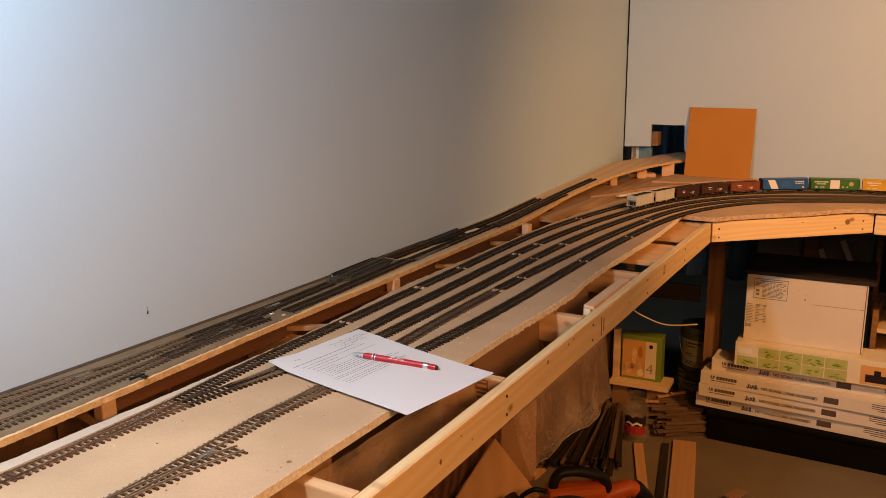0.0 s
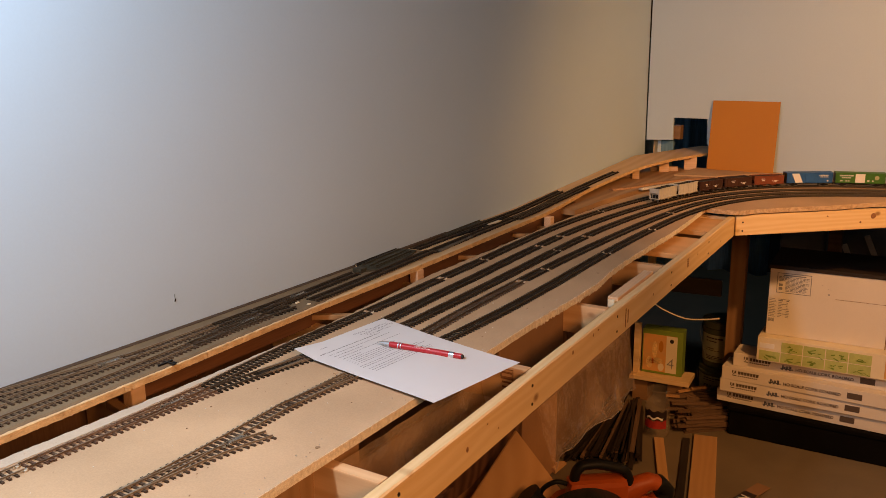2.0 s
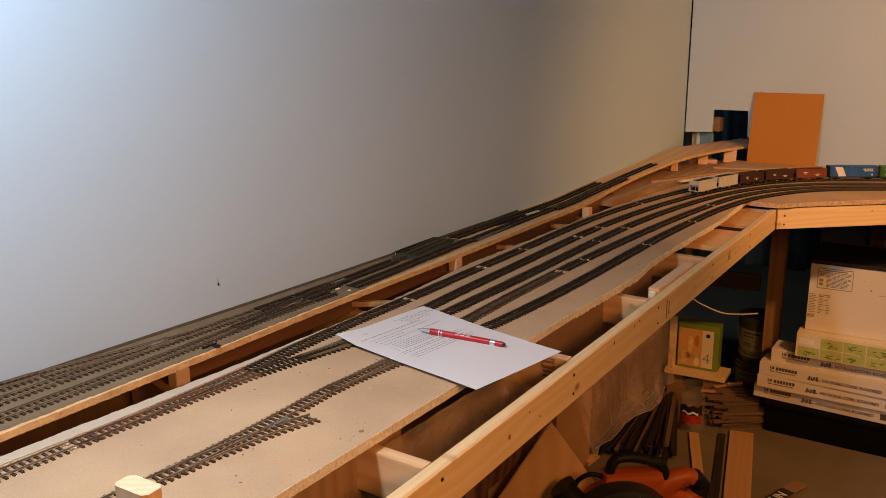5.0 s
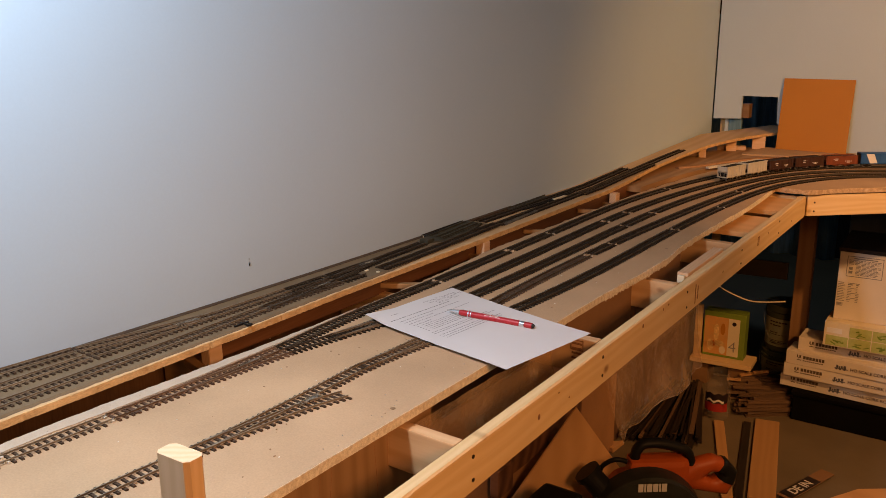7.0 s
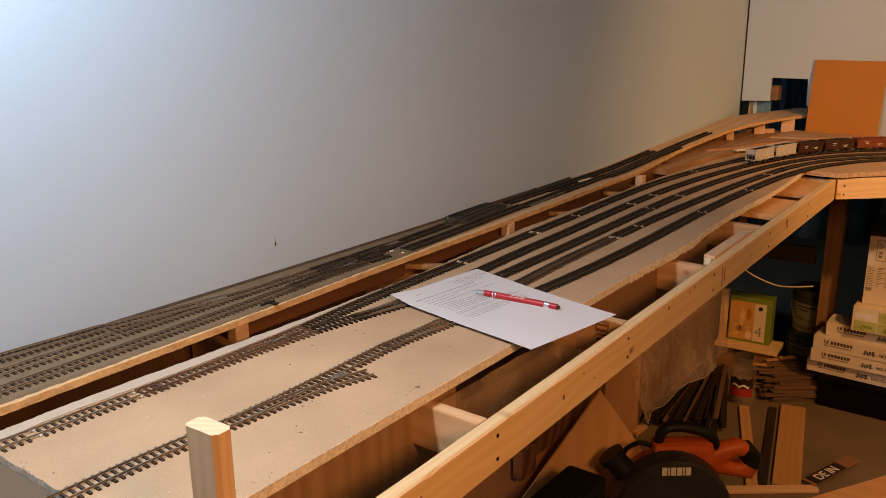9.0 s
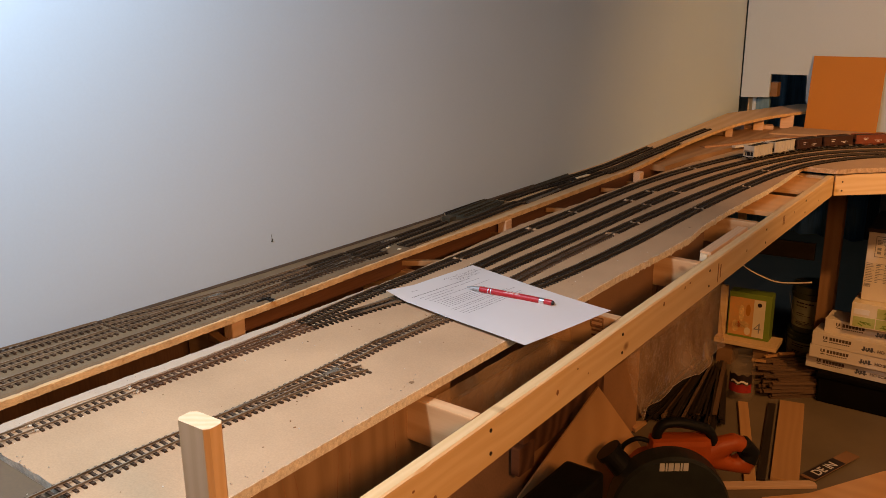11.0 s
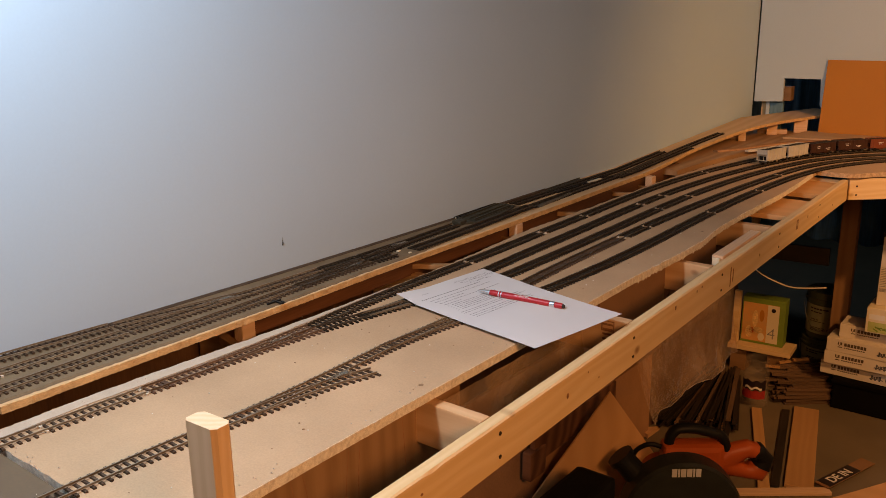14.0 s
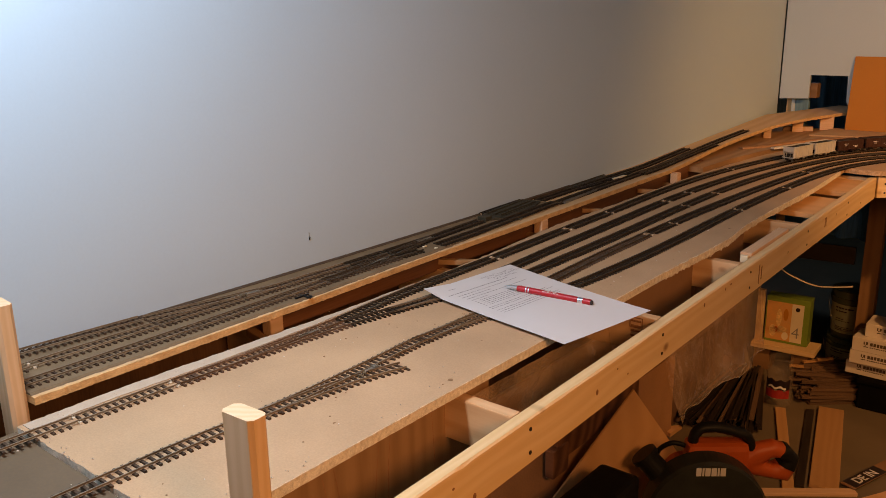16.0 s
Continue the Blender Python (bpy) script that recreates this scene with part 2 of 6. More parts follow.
M["strip"] = shader("dark_brown_strips", (0.024, 0.017, 0.012), 0.42, var=0.4, scale=30, fine=260, bump=0.3, dist=0.002, stretch=(0.2, 1, 1))
M["pilestrip"] = shader("brown_wood_strips", (0.135, 0.080, 0.045), 0.7, var=0.45, scale=30, fine=260, bump=0.3, dist=0.002, stretch=(0.2, 1, 1))
M["darkwood"] = shader("near_black_board", (0.022, 0.013, 0.008), 0.7, var=0.4, scale=30, fine=260, bump=0.2, dist=0.001, stretch=(0.2, 1, 1))
M["pail"] = shader("olive_green_pail", (0.085, 0.095, 0.050), 0.5, var=0.15, scale=20, bump=0.05)
M["paillabel"] = shader("pale_green_label", (0.42, 0.42, 0.25), 0.6, var=0.12, scale=30, bump=0)
M["cable"] = shader("cream_cable", (0.66, 0.62, 0.52), 0.5, var=0.1, bump=0)
M["hopwhite"] = shader("light_grey_car_paint", (0.50, 0.48, 0.43), 0.5, var=0.08, scale=60, bump=0.02)
M["hopbrown"] = shader("dark_brown_car_paint", (0.050, 0.020, 0.012), 0.5, var=0.2, scale=60, bump=0.02)
M["hopred"] = shader("oxide_red_car_paint", (0.19, 0.050, 0.022), 0.5, var=0.15, scale=60, bump=0.02)
M["boxblue"] = shader("blue_car_paint", (0.022, 0.10, 0.30), 0.45, var=0.1, scale=60, bump=0.02)
M["boxgreen"] = shader("green_car_paint", (0.045, 0.15, 0.02), 0.45, var=0.1, scale=60, bump=0.02)
M["boxyellow"] = shader("orange_yellow_car_paint", (0.62, 0.36, 0.02), 0.45, var=0.08, scale=60, bump=0.02)
M["coal"] = shader("black_load", (0.012, 0.011, 0.010), 0.9, var=0.4, scale=200, bump=0.8, dist=0.002)
M["steelgrey"] = shader("dull_steel", (0.28, 0.27, 0.25), 0.4, 0.9, var=0.2, scale=60, bump=0)
M["greymetal"] = shader("grey_blue_metal", (0.20, 0.23, 0.25), 0.45, 0.3, var=0.15, scale=20, bump=0.03)
M["bluepale"] = shader("pale_blue_paint", (0.55, 0.66, 0.75), 0.6, var=0.06, bump=0.02)
M["bluewall"] = shader("blue_curtain", (0.16, 0.30, 0.42), 0.8, var=0.4, scale=14, bump=0.1, stretch=(1, 1, 0.1))


def film_plastic():
    """Thin amber film: see-through, milky where it is creased, with sharp gloss on the crumples."""
    m = bpy.data.materials.new("clear_plastic_sheet")
    m.use_nodes = True
    nt = m.node_tree
    N, Lk = nt.nodes.new, nt.links.new
    out = nt.nodes["Material Output"]
    nt.nodes.remove(nt.nodes["Principled BSDF"])
    co = N("ShaderNodeTexCoord")
    a, b = N("ShaderNodeTexNoise"), N("ShaderNodeTexVoronoi")
    a.inputs["Scale"].default_value, a.inputs["Detail"].default_value = 11.0, 4
    b.feature = "DISTANCE_TO_EDGE"
    b.inputs["Scale"].default_value = 8.0
    warp = N("ShaderNodeVectorMath")
    warp.operation = "MULTIPLY_ADD"
    warp.inputs[1].default_value = (0.25, 0.25, 0.25)
    Lk(co.outputs["Object"], a.inputs["Vector"])
    Lk(a.outputs["Color"], warp.inputs[0])
    Lk(co.outputs["Object"], warp.inputs[2])
    Lk(warp.outputs[0], b.inputs["Vector"])
    fold = N("ShaderNodeMapRange")
    fold.inputs[1].default_value, fold.inputs[2].default_value = 0.0, 0.035
    fold.inputs[3].default_value, fold.inputs[4].default_value = 0.05, 0.0
    Lk(b.outputs["Distance"], fold.inputs[0])
    cloud = N("ShaderNodeMapRange")
    cloud.inputs[1].default_value, cloud.inputs[2].default_value = 0.38, 0.68
    cloud.inputs[3].default_value, cloud.inputs[4].default_value = 0.16, 0.46
    Lk(a.outputs[0], cloud.inputs[0])
    haze = N("ShaderNodeMath")
    Lk(fold.outputs[0], haze.inputs[0])
    Lk(cloud.outputs[0], haze.inputs[1])
    hgt = N("ShaderNodeMath")
    hgt.operation = "MULTIPLY_ADD"
    hgt.inputs[1].default_value = 0.6
    Lk(b.outputs["Distance"], hgt.inputs[0])
    Lk(a.outputs[0], hgt.inputs[2])
    bp = N("ShaderNodeBump")
    bp.inputs["Strength"].default_value, bp.inputs["Distance"].default_value = 0.9, 0.02
    Lk(hgt.outputs[0], bp.inputs["Height"])
    clear, milk, shine = N("ShaderNodeBsdfTransparent"), N("ShaderNodeBsdfDiffuse"), N("ShaderNodeBsdfGlossy")
    clear.inputs[0].default_value = (0.93, 0.84, 0.70, 1)
    milk.inputs[0].default_value = (0.62, 0.42, 0.25, 1)
    shine.inputs[0].default_value = (1.0, 0.95, 0.88, 1)
    shine.inputs["Roughness"].default_value = 0.16
    Lk(bp.outputs[0], shine.inputs["Normal"])
    body, film = N("ShaderNodeMixShader"), N("ShaderNodeMixShader")
    Lk(haze.outputs[0], body.inputs[0])
    Lk(clear.outputs[0], body.inputs[1])
    Lk(milk.outputs[0], body.inputs[2])
    film.inputs[0].default_value = 0.10
    Lk(body.outputs[0], film.inputs[1])
    Lk(shine.outputs[0], film.inputs[2])
    Lk(film.outputs[0], out.inputs["Surface"])
    return m


def clear_glass():
    m = bpy.data.materials.new("clear_jar_plastic")
    m.use_nodes = True
    bs = m.node_tree.nodes["Principled BSDF"]
    bs.inputs["Base Color"].default_value = (0.55, 0.45, 0.35, 1)
    bs.inputs["Roughness"].default_value = 0.10
    bs.inputs["Alpha"].default_value = 0.14
    bs.inputs["Specular IOR Level"].default_value = 0.7
    return m


M["film"] = film_plastic()
M["jar"] = clear_glass()
M["brownpanel"] = shader("brown_panel", (0.42, 0.225, 0.105), 0.7, var=0.2, scale=7, fine=180, bump=0.2, dist=0.001)
M["filmedge"] = shader("milky_film_edge", (0.34, 0.24, 0.15), 0.25, var=0.25, scale=60)


# ---- building helpers ----
def link_mesh(name, bm, mat, parent=None, m=None, smooth=False):
    me = bpy.data.meshes.new(name)
    bmesh.ops.recalc_face_normals(bm, faces=bm.faces[:])
    bm.to_mesh(me)
    bm.free()
    for one in (mat if isinstance(mat, (list, tuple)) else [mat]):
        me.materials.append(M[one] if isinstance(one, str) else one)
    if smooth:
        me.polygons.foreach_set("use_smooth", [True] * len(me.polygons))
    ob = new(name, me)
    if m is not None:
        ob.matrix_basis = m
    if parent is not None:
        ob.parent = parent
    return ob


def part(name, bm, mat, parent, label="", m=None, smooth=False):
    return tagged(link_mesh(name, bm, mat, parent, m, smooth), label)


def thing(name, label, category, group="", m=None):
    ob = new(name)
    ob.empty_display_size = 0.02
    if m is not None:
        ob.matrix_basis = m
    return tagged(ob, label, category, group)


def brick(bm, x0, x1, y0, y1, z0, z1, bevel=0.0, m=None, mat=0):
    """A box with rounded edges, added to bm."""
    made = bmesh.ops.create_cube(bm, size=1.0)["verts"]
    bmesh.ops.scale(bm, vec=(x1 - x0, y1 - y0, z1 - z0), verts=made)
    bmesh.ops.translate(bm, vec=((x0 + x1) / 2, (y0 + y1) / 2, (z0 + z1) / 2), verts=made)
    faces = list({f for v in made for f in v.link_faces})
    if bevel:
        edges = list({e for v in made for e in v.link_edges})
        out = bmesh.ops.bevel(bm, geom=edges, offset=bevel, segments=2, affect="EDGES", profile=0.6)
        faces = list({f for v in out["verts"] for f in v.link_faces} | {f for f in faces if f.is_valid})
    for f in faces:
        f.material_index = mat
    verts = list({v for f in faces for v in f.verts})
    if m is not None:
        bmesh.ops.transform(bm, matrix=m, verts=verts)
    return verts


def box_mesh(x0, x1, y0, y1, z0, z1, bevel=0.0):
    bm = bmesh.new()
    brick(bm, x0, x1, y0, y1, z0, z1, bevel)
    return bm


def tube(bm, a, b, r0, r1=None, sides=16, mat=0):
    a, b = Vector(a), Vector(b)
    d = b - a
    made = bmesh.ops.create_cone(bm, cap_ends=True, segments=sides, radius1=r0, radius2=r0 if r1 is None else r1, depth=d.length)["verts"]
    turn = d.to_track_quat("Z", "Y").to_matrix().to_4x4()
    bmesh.ops.transform(bm, matrix=Matrix.Translation((a + b) / 2) @ turn, verts=made)
    for f in {f for v in made for f in v.link_faces}:
        f.material_index = mat
    return made


def lathe(bm, rings, sides=28, mat=0, cap=True):
    """A turned shape round z: rings of (radius, height)."""
    rows = []
    for r, z in rings:
        rows.append([bm.verts.new((r * math.cos(2 * math.pi * i / sides), r * math.sin(2 * math.pi * i / sides), z)) for i in range(sides)])
    for a, b in zip(rows, rows[1:]):
        for i in range(sides):
            bm.faces.new((a[i], a[(i + 1) % sides], b[(i + 1) % sides], b[i])).material_index = mat
    if cap:
        bm.faces.new(rows[0]).material_index = mat
        bm.faces.new(rows[-1]).material_index = mat


def prism(bm, outline, z0, z1, mat=0, side=None):
    """A plate of any outline (x, y) between two heights."""
    low = [bm.verts.new((x, y, z0)) for x, y in outline]
    top = [bm.verts.new((x, y, z1)) for x, y in outline]
    bm.faces.new(top).material_index = mat
    bm.faces.new(low[::-1]).material_index = mat
    n = len(outline)
    for i in range(n):
        bm.faces.new((low[i], low[(i + 1) % n], top[(i + 1) % n], top[i])).material_index = mat if side is None else side


def smooth_line(points, step=0.008):
    """A smooth line through a few points, resampled at even steps. Returns rows of x, y, z."""
    p = np.array([(*q, 0.0)[:3] for q in points], float)
    s = np.r_[0, np.cumsum(np.linalg.norm(np.diff(p, axis=0), axis=1))]
    tan = np.gradient(p, s, axis=0)
    u = np.linspace(0, s[-1], max(3, int(s[-1] / step) + 1))
    k = np.clip(np.searchsorted(s, u, side="right") - 1, 0, len(s) - 2)
    h = (s[k + 1] - s[k])[:, None]
    w = ((u - s[k])[:, None]) / h
    out = (2 * w**3 - 3 * w**2 + 1) * p[k] + (w**3 - 2 * w**2 + w) * h * tan[k] + (3 * w**2 - 2 * w**3) * p[k + 1] + (w**3 - w**2) * h * tan[k + 1]
    return out


def sideways(line, d):
    """The line moved d to its right in plan."""
    t = np.gradient(line, axis=0)
    t /= np.linalg.norm(t, axis=1)[:, None]
    return line + d * np.stack([t[:, 1], -t[:, 0], 0 * t[:, 0]], 1)


def sweep(bm, line, profile, mat=0):
    """A profile of (right, up) carried along a line."""
    t = np.gradient(line, axis=0)
    t /= np.linalg.norm(t, axis=1)[:, None]
    r = np.stack([t[:, 1], -t[:, 0], 0 * t[:, 0]], 1)
    rows = [[bm.verts.new((*(q + a * rr)[:2], q[2] + b)) for a, b in profile] for q, rr in zip(line, r)]
    n = len(profile)
    for a, b in zip(rows, rows[1:]):
        for i in range(n):
            bm.faces.new((a[i], a[(i + 1) % n], b[(i + 1) % n], b[i])).material_index = mat
    bm.faces.new(rows[0]).material_index = mat
    bm.faces.new(rows[-1][::-1]).material_index = mat


def lumber(name, a, b, w, h, mat, parent=None, label="", bevel=0.0022):
    """A board from a to b (middle of its top face), w wide and h high, grain along it."""
    a, b = Vector(a), Vector(b)
    d = b - a
    bm = box_mesh(0, d.length, -w / 2, w / 2, -h, 0, bevel)
    x = d.normalized()
    if abs(x.z) > 0.95:
        y = Vector((0, 1, 0))
    else:
        y = Vector((0, 0, 1)).cross(x).normalized()
    z = x.cross(y)
    m = Matrix((x, y, z)).transposed().to_4x4()
    m.translation = a
    return part(name, bm, mat, parent, label, m)


def ragged(points, step, amount, seed, rough=None):
    """A line in plan with a torn, uneven edge."""
    rnd = random.Random(seed)
    line = smooth_line(points, step)
    t = np.gradient(line, axis=0)
    t /= np.linalg.norm(t, axis=1)[:, None]
    out = []
    run = 0.0
    for q, d in zip(line, t):
        more = 5.0 if rough and rough[0] < q[1] < rough[1] else 1.0
        run = 0.6 * run + rnd.uniform(-1, 1) * amount * more
        out.append((q[0] + d[1] * run, q[1] - d[0] * run))
    return out


# ---- the room ----
def slab(name, x0, x1, y0, y1, z0, z1, mat, label):
    return tagged(link_mesh(name, box_mesh(x0, x1, y0, y1, z0, z1), mat), label, kind="structure")


def wall_x(y):
    """The wall's face, bowed a little out of true."""
    return float(np.interp(y, WALL_LINE[:, 1], WALL_LINE[:, 0]))


WALL_LINE = smooth_line([(0.008, -2.2), (0.009, 0.0), (0.0125, 0.55), (0.0180, 0.82), (0.0235, 1.12), (0.0240, 1.48), (0.0185, 1.90), (0.0100, 2.65), (0.004, 3.445)], 0.03)
bm = bmesh.new()
prism(bm, [(x, y) for x, y, _ in WALL_LINE] + [(-0.12, 3.445), (-0.12, -2.2)], 0.006, 1.5)
wall = link_mesh("wall_west", bm, "wall")
tagged(wall, "smooth pale blue-grey painted wall behind the railway", kind="structure")
slab("wall_west_base", -0.12, 0.006, -2.2, 3.445, FLOOR, 0.006, "basebrown", "streaked brown base of the wall under the bench")
slab("floor", -0.12, 4.2, -2.2, 5.6, FLOOR - 0.1, FLOOR, "floor", "dull grey-brown floor of the basement room")
slab("ceiling", -0.12, 4.2, -2.2, 5.6, 1.5, 1.6, "ceil", "unseen dim ceiling closing the basement room")
slab("wall_south", -0.12, 4.2, -2.3, -2.2, FLOOR, 1.5, "roomwall", "unseen dim wall closing the room behind the camera")
slab("wall_east", 4.2, 4.3, -2.2, 5.6, FLOOR, 1.5, "roomwall", "unseen dim wall closing the basement room")
slab("wall_north", -0.12, 4.2, 5.6, 5.7, FLOOR, 1.5, "darkroom", "near-black wall added for the dark store behind the backdrop")

BACK_Y = 3.44
bm = bmesh.new()
panel = [(0.0105, 0.108), (0.113, 0.112), (0.113, 0.196), (0.240, 0.196), (0.243, 0.105), (0.30, 0.03), (0.30, -0.012), (3.6, -0.012), (3.6, 1.48), (0.0125, 1.48)]
rows = [[bm.verts.new((x, y, z)) for x, z in panel] for y in (BACK_Y, BACK_Y + 0.012)]
bm.faces.new(rows[0])
bm.faces.new(rows[1][::-1])
for i in range(len(panel)):
    k = (i + 1) % len(panel)
    bm.faces.new((rows[0][i], rows[0][k], rows[1][k], rows[1][i]))
tagged(link_mesh("backdrop_panel", bm, "backdrop"), "pale grey backdrop board with a notch cut for the track", "backdrop board", kind="structure")


# ---- benchwork ----
bench = thing("benchwork", "open pine bench frame with plain unpainted rails, joists and legs", "bench frame")
RAIL_H = 0.060


def rail_x(y):
    """The middle of the front rail in plan."""
    return 0.5675 - 0.0278 * (y - 0.95)


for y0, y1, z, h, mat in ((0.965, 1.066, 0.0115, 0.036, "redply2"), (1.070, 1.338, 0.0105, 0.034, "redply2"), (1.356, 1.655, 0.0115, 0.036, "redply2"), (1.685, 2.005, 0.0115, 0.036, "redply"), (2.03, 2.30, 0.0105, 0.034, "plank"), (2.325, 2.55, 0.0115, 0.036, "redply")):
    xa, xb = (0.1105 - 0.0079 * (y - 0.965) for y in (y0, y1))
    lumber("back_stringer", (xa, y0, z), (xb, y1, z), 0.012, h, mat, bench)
for y, l in ((1.345, 0.055), (1.86, 0.05), (2.13, 0.05)):
    lumber("gap_cleat", (0.108, y, -0.003), (0.160, y + l, -0.009), 0.013, 0.010, "redply", bench, "short slanting brown cleat")
# the front rail's edges are waney and dented
bm = bmesh.new()
rows = []
for i in range(261):
    s = i * 2.0963 / 260
    d = [noise.noise(Vector((s * 14, k * 3.7, 1.3))) for k in range(4)]
    d2 = max(0.0, noise.noise(Vector((s * 22, 5.1, 0.4))) - 0.28)
    c = 0.0022
    rows.append([bm.verts.new((s, y, z)) for y, z in ((-0.0095 + c, 0.0004 * d[0]), (0.0095 - c, 0.0004 * d[1]), (0.0095, -c + 0.0006 * d[1]), (0.0095, -RAIL_H + c), (0.0095 - c, -RAIL_H + 0.0005 * d[2]),
                                                    (-0.0095 + c, -RAIL_H + 0.0005 * d[3]), (-0.0095, -RAIL_H + c), (-0.0095, -c - 0.0008 * d[0] - 0.010 * d2))])
for a, b in zip(rows, rows[1:]):
    for i in range(8):
        bm.faces.new((a[i], a[(i + 1) % 8], b[(i + 1) % 8], b[i]))
bm.faces.new(rows[0])
bm.faces.new(rows[-1][::-1])
turn = Matrix(((-0.02779, -0.99961, 0, rail_x(0.62)), (0.99961, -0.02779, 0, 0.62), (0, 0, 1, FRAME_TOP), (0, 0, 0, 1)))
part("front_rail", bm, "pine", bench, m=turn)
lumber("corner_rail", (0.5265, 2.722, FRAME_TOP + 0.003), (0.920, 3.082, FRAME_TOP + 0.003), 0.019, RAIL_H, "pine", bench)
lumber("end_rail", (0.930, 3.076, FRAME_TOP), (2.6, 3.076, FRAME_TOP), 0.019, RAIL_H, "pine", bench)
for y in (0.951, 1.347, 1.702, 2.067):
    xr = rail_x(y) - 0.0100
    lumber("joist", (0.016, y, FRAME_TOP - 0.001), (xr, y, FRAME_TOP - 0.001), 0.019, 0.058, "joist", bench)
lumber("joist", (0.10, 2.722, FRAME_TOP - 0.004), (0.505, 2.722, FRAME_TOP - 0.004), 0.019, 0.076, "pine", bench)
lumber("sister_board", (0.526, 1.755, FRAME_TOP + 0.006), (0.520, 1.985, FRAME_TOP + 0.006), 0.022, 0.05, "pale", bench)
part("board_tag", box_mesh(0.519, 0.533, 1.746, 1.7535, FRAME_TOP - 0.012, FRAME_TOP + 0.002, 0.001), "cream", bench, "torn white paper tag")
for x, y in ((0.365, 3.40),):
    lumber("leg", (x + 0.008, y, FLOOR), (x + 0.008, y, FRAME_TOP - 0.09), 0.038, 0.055, "fir", bench)
# lower rail borrows the near-black strip colour to stand for its shade
lumber("lower_rail", (0.05, 3.36, -0.40), (0.345, 3.395, -0.40), 0.019, 0.064, "strip", bench)
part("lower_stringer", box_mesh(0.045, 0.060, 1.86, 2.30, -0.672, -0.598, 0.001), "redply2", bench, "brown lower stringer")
# block takes the darker fir tone to cut light falling through the gap
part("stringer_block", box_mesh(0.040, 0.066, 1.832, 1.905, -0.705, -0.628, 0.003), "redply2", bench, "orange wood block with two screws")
part("lower_panel", box_mesh(0.016, 0.026, 0.9, 2.62, FLOOR, -0.42, 0.0008), "brownpanel", bench, "dark brown panel behind the bench")
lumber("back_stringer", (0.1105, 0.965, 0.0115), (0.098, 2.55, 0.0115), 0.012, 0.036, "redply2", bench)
for y in (0.945, 1.66, 2.31):
    lumber("riser_block", (0.1285, y - 0.012, 0.0118), (0.1285, y + 0.012, 0.0118), 0.02, 0.033, "pale", bench)
    lumber("riser_cleat", (0.10, y - 0.02, -0.012), (0.152, y - 0.030, -0.014), 0.014, 0.012, "fir", bench)
# screw heads along the rail faces
def screw(p, q):
    bm = bmesh.new()
    tube(bm, p, q, 0.0026, sides=10)
    part("screw_head", bm, "darkwood", bench)


for y in (0.952, 1.318, 1.702, 2.067, 2.41):
    xf = rail_x(y) + 0.0098
    for dz in (-0.014, -0.044):
        screw((xf - 0.002, y, FRAME_TOP + dz), (xf + 0.0006, y, FRAME_TOP + dz))
for s in (0.039, 0.93):
    for dz in (-0.018, -0.043):
        px, py = 0.5265 + 0.3935 * s + 0.0068, 2.722 + 0.360 * s - 0.0074
        screw((px - 0.001, py + 0.001, FRAME_TOP + dz), (px + 0.0005, py - 0.0005, FRAME_TOP + dz))
for s, dz, r in ((0.831, -0.018, 0.0085), (0.753, -0.035, 0.003), (0.547, -0.0122, 0.0022)):
    px, py = 0.5265 + 0.3935 * s + 0.0068, 2.722 + 0.360 * s - 0.0074
    bm = bmesh.new()
    tube(bm, (px - 0.001, py + 0.0011, FRAME_TOP + dz), (px + 0.0003, py - 0.0003, FRAME_TOP + dz), r, sides=14)
    part("knot", bm, "inkbrown", bench)
bm = bmesh.new()
tube(bm, (0.1122, 1.071, -0.026), (0.1122, 1.071, -0.010), 0.0012, sides=8)
part("nail", bm, "cream", bench, "bright bare nail")
# inked marks on the rail
for y, z0, z1 in ((1.752, -0.050, -0.012), (1.766, -0.044, -0.018), (2.205, -0.034, -0.012), (2.214, -0.034, -0.012)):
    xf = rail_x(y) + 0.0096
    part("ink_mark", box_mesh(xf - 0.0008, xf + 0.0003, y - 0.0022, y + 0.0022, FRAME_TOP + z0, FRAME_TOP + z1), "inkbrown", bench, "faded brown stamp")
# small knots in the rail's face
for y, dz, ry, rz in ((0.700, -0.040, 0.0035, 0.0028), (0.805, -0.020, 0.0022, 0.0016), (0.842, -0.047, 0.0030, 0.0042), (1.115, -0.030, 0.0030, 0.0042), (1.172, -0.017, 0.0016, 0.0013), (1.205, -0.036, 0.0018, 0.0014), (1.48, -0.014, 0.0028, 0.0040),
                      (1.575, -0.012, 0.0020, 0.0030), (1.60, -0.010, 0.0036, 0.0018), (1.93, -0.030, 0.0022, 0.0030), (2.30, -0.022, 0.0026, 0.0034), (2.55, -0.040, 0.0022, 0.0022)):
    bm = bmesh.new()
    prism(bm, [(ry * math.cos(a), rz * math.sin(a)) for a in np.linspace(0, 2 * math.pi, 13)[:-1]], -0.001, 0.0003)
    xf = rail_x(y) + 0.0095
    part("knot", bm, "inkbrown", bench, m=Matrix(((0, 0, 1, xf), (1, 0, 0, y), (0, 1, 0, FRAME_TOP + dz), (0, 0, 0, 1))))
# printed grade stamp on the joist beside the paper
bm = bmesh.new()
for k in range(4):
    brick(bm, 0.505, 0.522, 1.3366, 1.3375, FRAME_TOP - 0.012 - k * 0.008, FRAME_TOP - 0.009 - k * 0.008)
